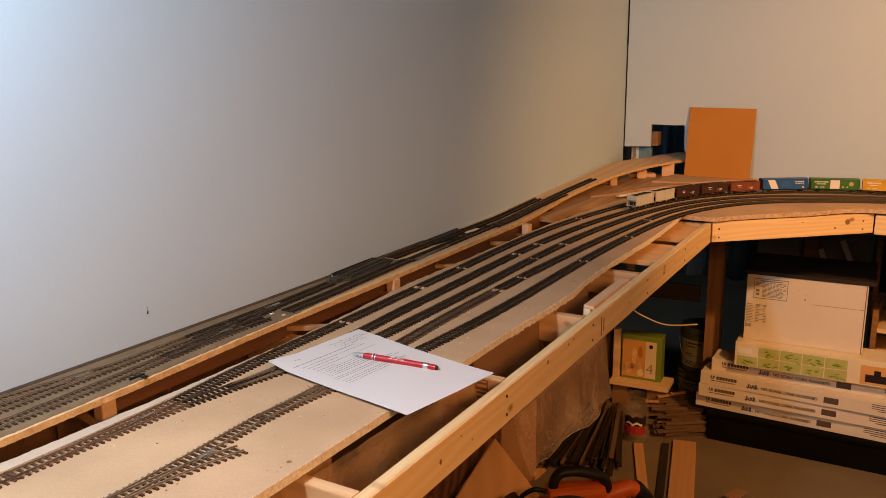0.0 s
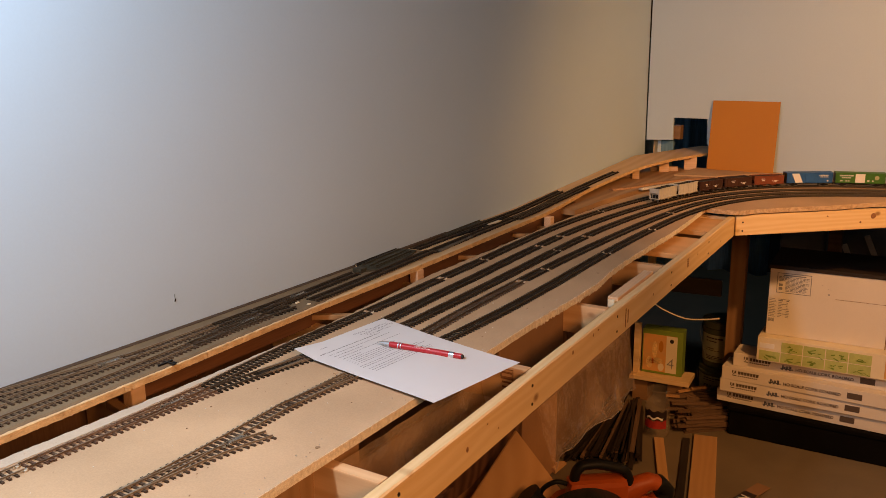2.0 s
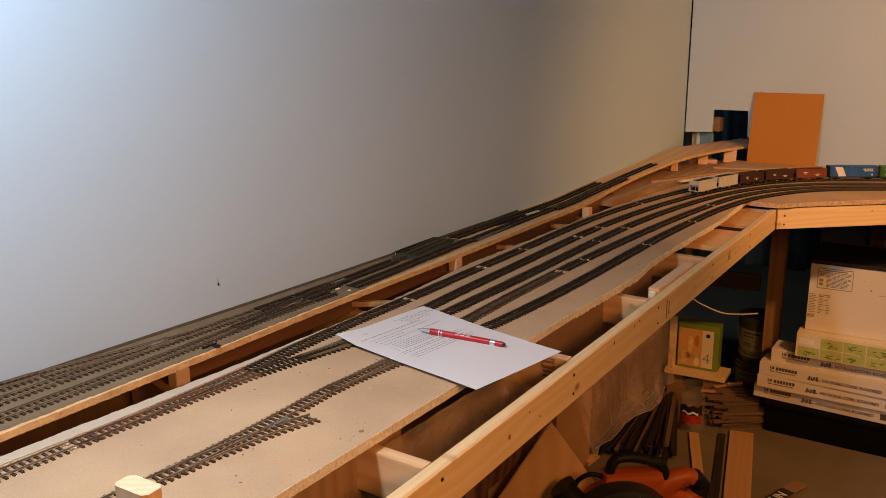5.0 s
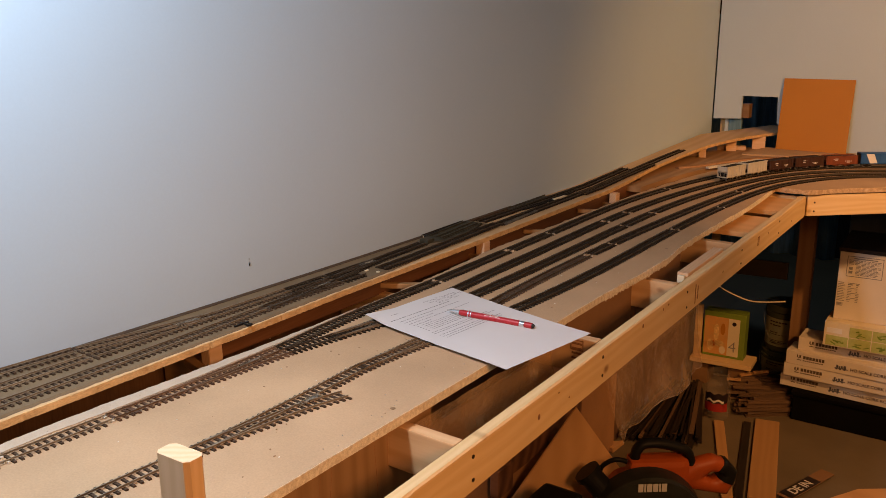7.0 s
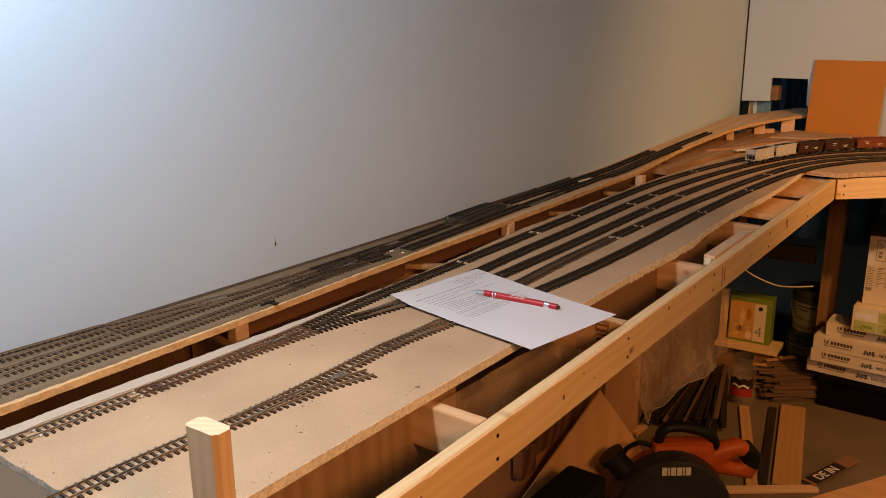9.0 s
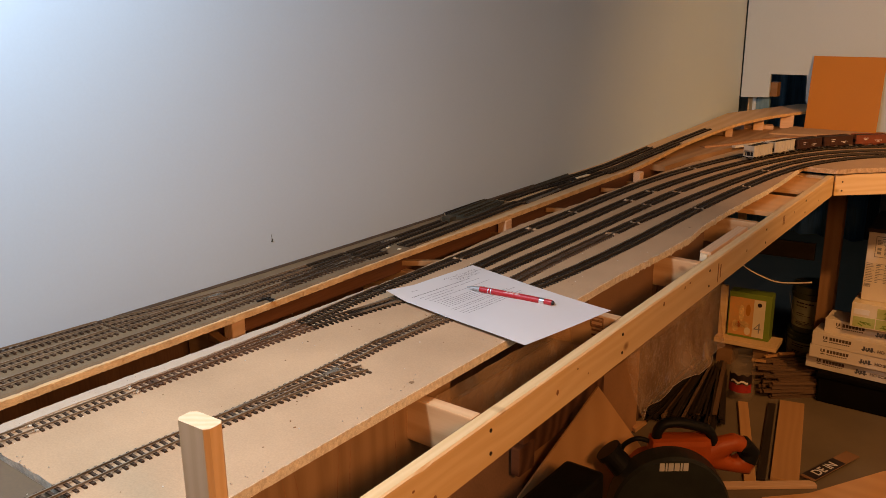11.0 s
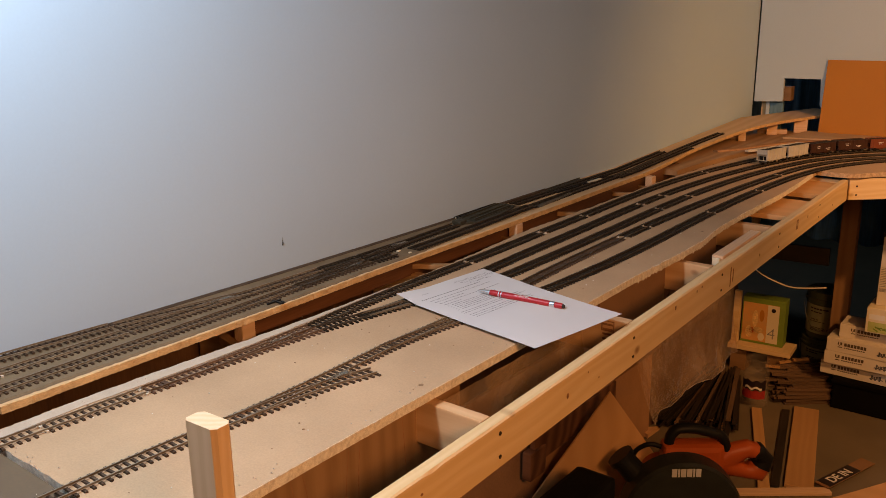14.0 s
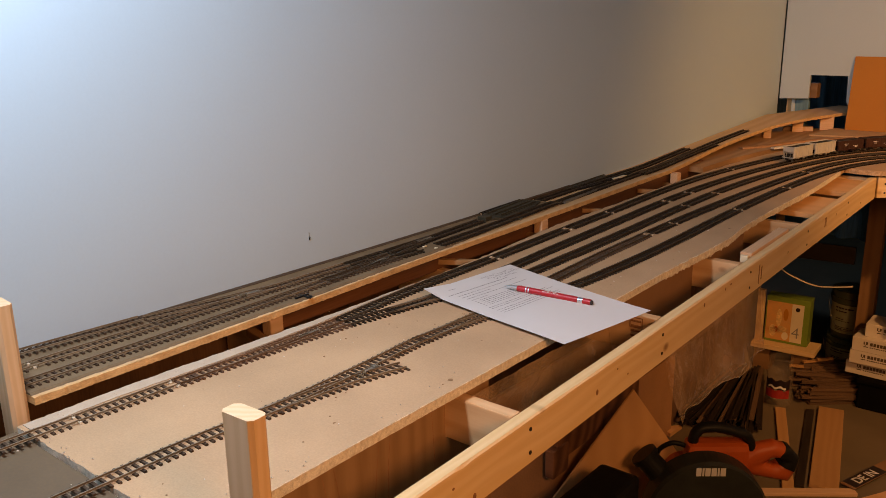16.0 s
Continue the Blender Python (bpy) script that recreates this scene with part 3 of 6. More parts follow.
for x0, x1, z0, z1 in ((0.503, 0.5245, -0.0055, -0.0045), (0.503, 0.5245, -0.0215, -0.0205), (0.503, 0.504, -0.0215, -0.0045), (0.5235, 0.5245, -0.0215, -0.0045)):
    brick(bm, x0, x1, 1.3366, 1.3375, FRAME_TOP + z0, FRAME_TOP + z1)
part("grade_stamp", bm, "inkbrown", bench, "dark ink stamp")

# fir plywood web under the near end of the deck and the dark space behind it
bm = box_mesh(0, 0.20, -0.175, 0.275, -0.006, 0.006, 0.0008)
web = link_mesh("plywood_web", bm, "fir", None, Matrix(((0, 0, 1, 0.452), (0, 1, 0, 0.757), (-1, 0, 0, -0.032), (0, 0, 0, 1))))
tagged(web, "brown fir plywood web standing under the deck edge", "plywood panel")
for y, tall, bend in ((0.615, 0.19, 0.006), (0.640, 0.15, 0.010), (0.668, 0.17, -0.004), (0.735, 0.19, 0.012), (0.752, 0.12, 0.008), (0.824, 0.18, -0.010), (0.842, 0.14, -0.006), (0.915, 0.19, 0.005)):
    bm = bmesh.new()
    g = [[bm.verts.new((0.4584, y + bend * math.sin(k / 12 * math.pi) + w * (1 - abs(k - 6) / 9), -0.034 - tall * k / 12)) for w in (-0.0009, 0.0009)] for k in range(13)]
    for a, b in zip(g, g[1:]):
        bm.faces.new((a[0], b[0], b[1], a[1]))
    part("grain_line", bm, "inkbrown", web, "dark brown grain line", m=web.matrix_basis.inverted())


# ---- decks ----
front = [(0.492, 0.556), (0.488, 0.70), (0.486, 0.85), (0.485, 1.0), (0.483, 1.2), (0.480, 1.36), (0.478, 1.50), (0.481, 1.70), (0.480, 1.79), (0.470, 1.88), (0.465, 1.97), (0.463, 2.15), (0.464, 2.30), (0.460, 2.45), (0.452, 2.60), (0.446, 2.70)]
corner = [(0.446, 2.70), (0.490, 2.697), (0.534, 2.703), (0.584, 2.756), (0.76, 2.917), (0.90, 3.047), (0.985, 3.063)]
front_far = [(0.985, 3.063), (1.6, 3.064), (2.6, 3.064)]
back = [(1.7, 3.43), (0.62, 3.42), (0.47, 3.36), (0.37, 3.25), (0.28, 3.09), (0.205, 2.88), (0.172, 2.62), (0.160, 2.42), (0.156, 2.2), (0.156, 1.9), (0.155, 1.65), (0.170, 1.45), (0.178, 1.28), (0.180, 1.05), (0.170, 0.80), (0.166, 0.70), (0.168, 0.556)]
bm = bmesh.new()
outline = (ragged(front, 0.0028, 0.0002, 3, rough=(1.55, 2.25))[:-1] + ragged(corner, 0.005, 0.0006, 4)[:-1] + ragged(front_far, 0.01, 0.0007, 5) + [(2.6, 3.43)]
           + ragged(back, 0.004, 0.0016, 6)[:-1] + ragged([(0.168, 0.556), (0.30, 0.5575), (0.42, 0.5565), (0.492, 0.556)], 0.004, 0.0009, 7)[:-1])
rnd = random.Random(31)
rows = []
for k, z in enumerate((0.0, -0.0008, -0.0035, -0.0068, -0.0102, DECK_BOTTOM)):
    row = []
    for x, y in outline:
        torn = 1.5 < y < 2.35 and x > 0.40
        a = 0.0 if k == 0 else (0.0001 if not torn else 0.0007)
        row.append(bm.verts.new((x + rnd.uniform(-a, a) + (0.0005 if k == 1 else 0) * (1 if x > 0.35 else -1), y + rnd.uniform(-a, a) * 0.5, z + (rnd.uniform(-0.0005, 0.0005) if 1 < k < 5 else 0) - (rnd.uniform(0, 1) ** 4 * 0.004 if torn and k == 5 else 0))))
    rows.append(row)
bm.faces.new(rows[0])
bm.faces.new(rows[-1][::-1])
for lo, hi in zip(rows[1:], rows):
    for i in range(len(outline)):
        j = (i + 1) % len(outline)
        bm.faces.new((lo[i], lo[j], hi[j], hi[i])).material_index = 2 if outline[i][1] > 2.66 and outline[i][0] > 0.44 else 1
deck = thing("fibre_board_deck", "beige fibre board deck with ragged sawn edges on the bench", "deck board")
part("board", bm, ["homasote", "homaedge", "homadark"], deck)
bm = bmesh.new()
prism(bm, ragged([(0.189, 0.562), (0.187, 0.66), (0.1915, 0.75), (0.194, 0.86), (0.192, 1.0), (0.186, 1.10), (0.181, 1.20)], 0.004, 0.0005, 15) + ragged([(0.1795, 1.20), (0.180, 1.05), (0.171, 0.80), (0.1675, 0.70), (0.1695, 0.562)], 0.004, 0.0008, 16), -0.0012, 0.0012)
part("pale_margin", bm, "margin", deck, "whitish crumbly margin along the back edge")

bm = bmesh.new()
prism(bm, [(0.014, 2.44), (0.148, 2.44), (0.155, 2.62), (0.188, 2.88), (0.262, 3.09), (0.352, 3.25), (0.455, 3.365), (0.60, 3.428), (0.60, 3.435), (0.014, 3.435)], -0.006, 0.009)
tagged(link_mesh("corner_plywood", bm, "redply"), "brown plywood sheet under the tracks in the corner", "plywood sheet")

bm = bmesh.new()
prism(bm, [(0.17, 0.02), (0.50, 0.02), (0.503, 0.5535), (0.171, 0.5535)], -0.016, -0.0035)
tagged(link_mesh("grey_deck_board", bm, "darkboard"), "dark grey painted board butted to the fibre deck", "deck board")


def shelf_z(y):
    return 0.0215 + max(0.0, y - 2.3) * 0.04


EDGE = [(0.157, 0.5835), (0.153, 0.80), (0.149, 1.0), (0.141, 1.25), (0.140, 1.36), (0.137, 1.64), (0.126, 2.05), (0.117, 2.40), (0.103, 2.66), (0.106, 2.87), (0.122, 3.10), (0.166, 3.28), (0.243, 3.45), (0.33, 3.62)]
edge_line = np.vstack([[(0.1065, y, 0.0) for y in np.linspace(0.42, 0.5825, 20)], smooth_line(EDGE, 0.004)])
rnd = random.Random(11)
shelf = thing("plywood_shelf", "pale plywood shelf along the wall rising into the corner", "plywood shelf")
bm, band = bmesh.new(), bmesh.new()
rows, lip = [], []
for x, y, _ in edge_line:
    z, wob = shelf_z(y), rnd.uniform(-0.0003, 0.0003)
    xb = 0.014 if y < 3.3 else 0.014 + (y - 3.3) * 0.5
    rows.append([bm.verts.new(q) for q in ((xb, y, z), (x - 0.002, y, z), (x - 0.002, y, z - 0.0093), (xb, y, z - 0.0093))])
    chip = rnd.random() ** 6 * 0.0022
    lip.append([band.verts.new(q) for q in ((x - 0.002, y, z), (x + wob - chip * 0.5, y, z - chip), (x + wob + rnd.uniform(-0.0003, 0.0003), y, z - 0.0095 + rnd.uniform(-0.0004, 0.0003)), (x - 0.002, y, z - 0.0093))])
for mesh, ring in ((bm, rows), (band, lip)):
    for a, b in zip(ring, ring[1:]):
        for i in range(4):
            mesh.faces.new((a[i], a[(i + 1) % 4], b[(i + 1) % 4], b[i]))
    mesh.faces.new(ring[0])
    mesh.faces.new(ring[-1][::-1])
part("panel", bm, "shelfply", shelf)
part("sawn_edge", band, "plyedge", shelf, "chipped bare plywood edge")

# grey roadbed painted on the near part of the shelf, with a worn front margin
bm = bmesh.new()
line = smooth_line([(0.1505, 0.5835), (0.148, 0.8), (0.1455, 1.0), (0.138, 1.2), (0.135, 1.33), (0.118, 1.50), (0.109, 1.62), (0.098, 1.76)], 0.006)
line = np.vstack([[(0.1035, y, 0.0) for y in np.linspace(0.42, 0.5825, 20)], line])
rows = []
for x, y, _ in line:
    x += rnd.uniform(-0.0012, 0.0012)
    rows.append([bm.verts.new(q) for q in ((0.0175, y, 0.0243), (x - 0.004, y, 0.0243), (x, y, 0.0217), (0.0145, y, 0.0217))])
for a, b in zip(rows, rows[1:]):
    for i in range(4):
        bm.faces.new((a[i], a[(i + 1) % 4], b[(i + 1) % 4], b[i]))
bm.faces.new(rows[0])
bm.faces.new(rows[-1][::-1])
tagged(link_mesh("roadbed_strip", bm, "cork"), "dark grey-brown roadbed strip on the plywood shelf", "roadbed")
ROAD = 0.0243
bm = bmesh.new()
sweep(bm, np.array([(wall_x(y) + 0.0058, y, 0.0217) for y in np.linspace(0.42, 1.95, 60)]), [(-0.0045, 0), (0.0045, 0), (0.0045, 0.0032), (0.0036, 0.0038), (-0.0045, 0.0038)])
tagged(link_mesh("wall_strip", bm, "tiebrown"), "thin brown strip of wood along the wall", "wood strip")

# blocks under the rising shelf and loose boards in the corner
for x, y, z, w, d, h in ((0.096, 3.09, 0, 0.024, 0.022, 0), (0.062, 3.115, 0, 0.05, 0.03, 0.012), (0.118, 3.335, 0, 0.10, 0.035, 0.014), (0.128, 3.30, 0, 0.035, 0.024, 0), (0.195, 3.405, 0, 0.045, 0.028, 0)):
    top = shelf_z(y) - 0.0098
    b0 = 0.0092
    bm = box_mesh(-w / 2, w / 2, -d / 2, d / 2, 0, (top - b0) if not h else h, 0.0015)
    tagged(link_mesh("wood_block", bm, "pale", None, pose(x, y, b0, 0, 0, 20)), "small pale wood block under the rising shelf", "wood block", "shelf blocks")
bm = bmesh.new()
prism(bm, [(0.195, 3.21), (0.215, 3.425), (0.52, 3.43), (0.40, 3.32), (0.335, 3.245)], 0.0092, 0.0145)
tagged(link_mesh("loose_board", bm, "homasote"), "loose pale piece of fibre board lying in the corner", "board")
bm = bmesh.new()
sweep(bm, smooth_line([(0.112, 2.812, 0.0092), (0.148, 2.875, 0.0092), (0.204, 3.03, 0.0092), (0.262, 3.135, 0.0092), (0.335, 3.215, 0.0092)], 0.015), [(-0.012, 0), (0.012, 0), (0.010, 0.005), (-0.010, 0.005)])
tagged(link_mesh("cork_strip", bm, "corkstrip"), "curved tan strip of cork roadbed in the corner", "roadbed", "cork strips")
bm = bmesh.new()
sweep(bm, smooth_line([(0.193, 2.86, 0.0092), (0.238, 2.968, 0.0092), (0.292, 3.08, 0.0092), (0.352, 3.178, 0.0092)], 0.015), [(-0.007, 0), (0.007, 0), (0.006, 0.006), (-0.006, 0.006)])
tagged(link_mesh("cork_strip", bm, "homaedge"), "narrow pale strip beside the curved track", "roadbed", "cork strips")

for y0, y1 in ((2.225, 2.425), (2.515, 2.708)):
    bm = box_mesh(0.24, rail_x(y1) - 0.0105, y0, y1, -0.043, -0.031, 0.001)
    tagged(link_mesh("bay_panel", bm, "ply"), "brown plywood scrap laid between the joists", "plywood scrap", "scraps between the joists")

# two upright laths beside the near end
for x, y, z0, name in ((0.5513, 0.579, -0.45, "upright_lath"), (0.1310, 0.5715, -0.30, "upright_lath")):
    bm = bmesh.new()
    w, d, c = 0.0185, 0.0095, 0.0038
    prof = [(-w + c, -d), (w - c, -d), (w - 0.002, -d + 0.002), (w, -d + c), (w, d - c), (w - 0.002, d - 0.002), (w - c, d), (-w + c, d), (-w + 0.002, d - 0.002), (-w, d - c), (-w, -d + c), (-w + 0.002, -d + 0.002)]
    top = 0.1285 if x > 0.3 else 0.134
    prism(bm, prof, 0, top - z0 - 0.0015)
    m = pose(x, y, z0, 0, 0, 3 if x > 0.3 else -4)
    # local x along the lath for the grain
    bmesh.ops.transform(bm, matrix=Matrix(((0, 0, 1, 0), (0, 1, 0, 0), (-1, 0, 0, 0), (0, 0, 0, 1))), verts=bm.verts[:])
    m = m @ Matrix(((0, 0, -1, 0), (0, 1, 0, 0), (1, 0, 0, 0), (0, 0, 0, 1)))
    tagged(link_mesh(name, bm, "lath", None, m), "pale upright wooden lath with rounded edges beside the deck", "wooden lath", "upright laths")


# ---- track ----
TIE_L, TIE_W, TIE_H, PITCH, GAUGE = 0.030, 0.0034, 0.0021, 0.0088, 0.0165
RAIL = [(-0.0011, 0), (0.0011, 0), (0.0011, 0.0004), (0.0004, 0.0007), (0.0004, 0.0017), (0.0007, 0.0020), (0.0007, 0.0026), (-0.0007, 0.0026), (-0.0007, 0.0020), (-0.0004, 0.0017), (-0.0004, 0.0007), (-0.0011, 0.0004)]


def tie_mesh(length, name="tie"):
    bm = bmesh.new()
    w, h, l = TIE_W / 2, TIE_H, length / 2
    low = [(-l, -w), (l, -w), (l, w), (-l, w)]
    a = [bm.verts.new((x, y, 0)) for x, y in low]
    b = [bm.verts.new((x * 0.985, y * 0.82, h)) for x, y in low]
    bm.faces.new(b)
    for i in range(4):
        bm.faces.new((a[i], a[(i + 1) % 4], b[(i + 1) % 4], b[i]))
    # spike plates
    for s in (-1, 1):
        for e in (-0.0022, 0.0022):
            x = s * GAUGE / 2 + e
            brick(bm, x - 0.0006, x + 0.0006, -0.0009, 0.0009, h, h + 0.0007)
    me = bpy.data.meshes.new(name)
    bmesh.ops.recalc_face_normals(bm, faces=bm.faces[:])
    bm.to_mesh(me)
    bm.free()
    return me


TIES = {}


def tie_data(length, mat):
    key = (round(length, 3), mat)
    if key not in TIES:
        TIES[key] = tie_mesh(length)
        TIES[key].materials.append(M[mat])
    return TIES[key]


def lift(line, base):
    out = line.copy()
    out[:, 2] = [base(y) if callable(base) else base for y in line[:, 1]]
    return out


def track(points, base, label, near=1.45, mat="tie", rail="rail", gaps=(), skip_before=None, step=0.01):
    """Two rails on ties. Ties nearer than near are single parts, those beyond are one joined part."""
    line = lift(smooth_line(points, step), base)
    top = thing("model_track", label, "model track", "model railway tracks")
    for s in (-1, 1):
        bm = bmesh.new()
        sweep(bm, sideways(line, s * GAUGE / 2) + np.array([0, 0, TIE_H]), RAIL)
        part("rail", bm, rail, top)
    seg = np.linalg.norm(np.diff(line, axis=0), axis=1)
    s = np.r_[0, np.cumsum(seg)]
    far = bmesh.new()
    rnd2 = random.Random(int(points[0][0] * 1e4) + len(points))
    count = 0
    for u in np.arange(PITCH / 2, s[-1], PITCH):
        q = np.array([np.interp(u, s, line[:, k]) for k in range(3)])
        q2 = np.array([np.interp(min(u + 0.004, s[-1]), s, line[:, k]) for k in range(3)])
        q1 = np.array([np.interp(max(u - 0.004, 0), s, line[:, k]) for k in range(3)])
        if any(abs(q[1] - g) < 0.0075 for g in gaps) or (skip_before and q[1] < skip_before):
            continue
        d = q2 - q1
        m = pose(*q, 0, 0, math.degrees(math.atan2(d[1], d[0])) - 90 + rnd2.uniform(-1.2, 1.2))
        if q[1] < near and count < 290:
            ob = new("tie", tie_data(TIE_L, mat))
            ob.matrix_basis = m
            ob.parent = top
            count += 1
        else:
            w, h, l = TIE_W / 2, TIE_H, TIE_L / 2
            a = [far.verts.new(m @ Vector((x, y, 0))) for x, y in ((-l, -w), (l, -w), (l, w), (-l, w))]
            b = [far.verts.new(m @ Vector((x, y, h))) for x, y in ((-l, -w), (l, -w), (l, w), (-l, w))]
            far.faces.new(b)
            for i in range(4):
                far.faces.new((a[i], a[(i + 1) % 4], b[(i + 1) % 4], b[i]))
    for g in gaps:
        k = int(np.argmin(abs(line[:, 1] - g)))
        q, d = line[k], line[min(k + 1, len(line) - 1)] - line[max(k - 1, 0)]
        for s_ in (-1, 1):
            m = pose(*q, 0, 0, math.degrees(math.atan2(d[1], d[0])) - 90)
            part("rail_joiner", box_mesh(s_ * GAUGE / 2 - 0.0014, s_ * GAUGE / 2 + 0.0014, -0.005, 0.005, TIE_H - 0.0002, TIE_H + 0.0014), "railshine", top, "bright metal rail joiner", m=m)
            part("gap_clip", box_mesh(s_ * GAUGE / 2 - 0.0034, s_ * GAUGE / 2 + 0.0034, -0.0016, 0.0016, 0.0, TIE_H + 0.0006, 0.0003), "homaedge", top, "pale plastic clip", m=m)
    if len(far.verts):
        tagged(part("tie_run", far, mat, top), kind="stuff")
    else:
        far.free()
    return line


def turnout(main, branch, base, label, mat, rail, y0, y1):
    """A switch: stock rails, closure rails and long ties that reach under both routes, between y0 and y1."""
    a = lift(smooth_line(main, 0.006), base)
    b = lift(smooth_line(branch, 0.006), base)
    top = thing("track_switch", label, "track switch", "model railway tracks")
    for line in (a, b):
        keep = line[(line[:, 1] > y0 - 0.001) & (line[:, 1] < y1 + 0.001)]
        for s in (-1, 1):
            bm = bmesh.new()
            sweep(bm, sideways(keep, s * GAUGE / 2) + np.array([0, 0, TIE_H]), RAIL)
            part("rail", bm, rail, top)
    y = y0 + PITCH / 2
    while y < y1:
        xa, xb = np.interp(y, a[:, 1], a[:, 0]), np.interp(y, b[:, 1], b[:, 0])
        z = base(y) if callable(base) else base
        gap = abs(xa - xb)
        ob = new("tie", tie_data(round((TIE_L + min(gap, 0.032)) / 0.002) * 0.002, mat))
        ob.matrix_basis = pose((xa + xb) / 2, y, z)
        ob.parent = top
        if gap > 0.032:
            ob.matrix_basis = pose(xa, y, z)
            ob.data = tie_data(TIE_L, mat)
            ob2 = new("tie", ob.data)
            ob2.matrix_basis = pose(xb, y, z)
            ob2.parent = top
        y += PITCH
    bm = bmesh.new()
    k = int(np.argmin(abs(a[:, 1] - (y0 + 0.78 * (y1 - y0)))))
    fx = (np.interp(a[k, 1], a[:, 1], a[:, 0]) + np.interp(a[k, 1], b[:, 1], b[:, 0])) / 2
    fz = base(a[k, 1]) if callable(base) else base
    for s in (-1, 1):
        brick(bm, fx + s * 0.0028 - 0.0005, fx + s * 0.0028 + 0.0005, a[k, 1] - 0.02, a[k, 1] + 0.02, fz + TIE_H, fz + TIE_H + 0.0024)
    brick(bm, fx - 0.0012, fx + 0.0012, a[k, 1] - 0.006, a[k, 1] + 0.016, fz + TIE_H, fz + TIE_H + 0.0024)
    part("frog", bm, "railshine", top, "bright metal crossing frog")
    bm = bmesh.new()
    ym = y0 + 0.10 * (y1 - y0)
    xm = np.interp(ym, a[:, 1], a[:, 0])
    brick(bm, xm - 0.014, xm + 0.014, ym - 0.002, ym + 0.002, fz + TIE_H - 0.0008, fz + TIE_H + 0.0006)
    part("throw_bar", bm, mat, top)
    return top


T1 = [(0.2235, 1.0), (0.204, 1.10), (0.1985, 1.24), (0.197, 1.40), (0.192, 1.62), (0.188, 1.84), (0.182, 2.05), (0.182, 2.25), (0.196, 2.45), (0.224, 2.65), (0.268, 2.85), (0.345, 3.05), (0.455, 3.22), (0.60, 3.325), (0.80, 3.378), (1.2, 3.398), (2.2, 3.40)]
T1[0] = (0.2115, 1.0)
T2 = [(0.2285, 1.0), (0.247, 1.11), (0.2565, 1.24), (0.2555, 1.38), (0.251, 1.487), (0.246, 1.703), (0.240, 1.90), (0.237, 2.1), (0.244, 2.3), (0.264, 2.506), (0.302, 2.72), (0.365, 2.925), (0.430, 3.05), (0.505, 3.14), (0.585, 3.206), (0.70, 3.275), (0.85, 3.325), (1.1, 3.35), (2.2, 3.35)]
T3 = [(0.266, 1.19), (0.285, 1.27), (0.298, 1.35), (0.300, 1.47), (0.298, 1.73), (0.293, 2.0), (0.294, 2.2), (0.311, 2.45), (0.350, 2.70), (0.400, 2.87), (0.458, 2.98), (0.525, 3.065), (0.600, 3.132), (0.755, 3.215), (0.95, 3.275), (1.2, 3.30), (2.2, 3.30)]
T4 = [(0.359, 1.20), (0.351, 1.356), (0.345, 1.5), (0.342, 1.72), (0.3425, 1.85), (0.347, 2.04), (0.356, 2.25), (0.374, 2.50), (0.408, 2.74), (0.458, 2.88), (0.530, 2.99), (0.610, 3.07), (0.76, 3.160), (0.95, 3.225), (1.2, 3.25), (2.2, 3.25)]
T4far = [(0.342, 1.7295)] + T4[4:]
T4 = T4[:3] + [(0.342, 1.727)]
T5 = [(0.378, 1.20), (0.396, 1.34), (0.405, 1.5), (0.4075, 1.7), (0.404, 1.93), (0.403, 2.1), (0.409, 2.33), (0.428, 2.58), (0.455, 2.73), (0.492, 2.83), (0.550, 2.935), (0.620, 3.014), (0.77, 3.110), (0.93, 3.176), (1.2, 3.20), (2.2, 3.20)]
S1 = [(0.351, 0.05), (0.3512, 0.40), (0.3515, 0.565), (0.354, 0.66), (0.3595, 0.735)]
track(T1, 0.0, "dark model track rounding the corner along the deck's back", rail="raildark", gaps=(1.40, 1.66, 1.84, 2.5))
line2 = track(T2, 0.0, "dark model track that carries the goods wagons", rail="raildark", gaps=(2.02, 2.14))
track(T3, 0.0, "dark model track in the middle of the deck", rail="raildark", gaps=(2.0, 2.17))
track(T4, 0.0, "brown model track in the middle of the deck", gaps=(1.72,), mat="tiebrown", rail="raildark", near=1.75)
track(T4far, 0.0, "dark model track in the middle of the deck", rail="raildark", gaps=(1.83, 2.57), near=1.75)
track(T5, 0.0, "dark model track along the front of the deck", rail="raildark", gaps=(2.03, 2.33))
track([(0.204, 0.05), (0.2045, 0.40), (0.204, 0.55), (0.2075, 0.64), (0.2105, 0.725)], 0.0, "brown model track at the near end of the deck", gaps=(0.722, 0.60), mat="tiebrown")
track(S1, 0.0, "brown model siding track at the near end of the deck", mat="tiebrown")
turnout([(0.2105, 0.728), (0.213, 0.85), (0.2115, 1.0)], [(0.2105, 0.728), (0.2145, 0.82), (0.221, 0.92), (0.2285, 1.0)], 0.0, "reddish brown track switch on the fibre deck", "tiered", "railbrown", 0.728, 1.0)
turnout([(0.3595, 0.735), (0.361, 0.80), (0.359, 0.90), (0.354, 1.0)], [(0.3595, 0.735), (0.367, 0.81), (0.378, 0.88), (0.396, 0.942)], 0.0, "dark brown track switch with a short open stub", "tiebrown", "rail", 0.735, 0.94)
track([(0.3572, 0.9405), (0.354, 1.0025)], 0.0, "short brown track between two switches", mat="tiebrown")
turnout([(0.354, 1.003), (0.3565, 1.08), (0.359, 1.20)], [(0.354, 1.003), (0.358, 1.07), (0.367, 1.14), (0.378, 1.20)], 0.0, "dark track switch half under the paper", "tiebrown", "rail", 1.003, 1.20)
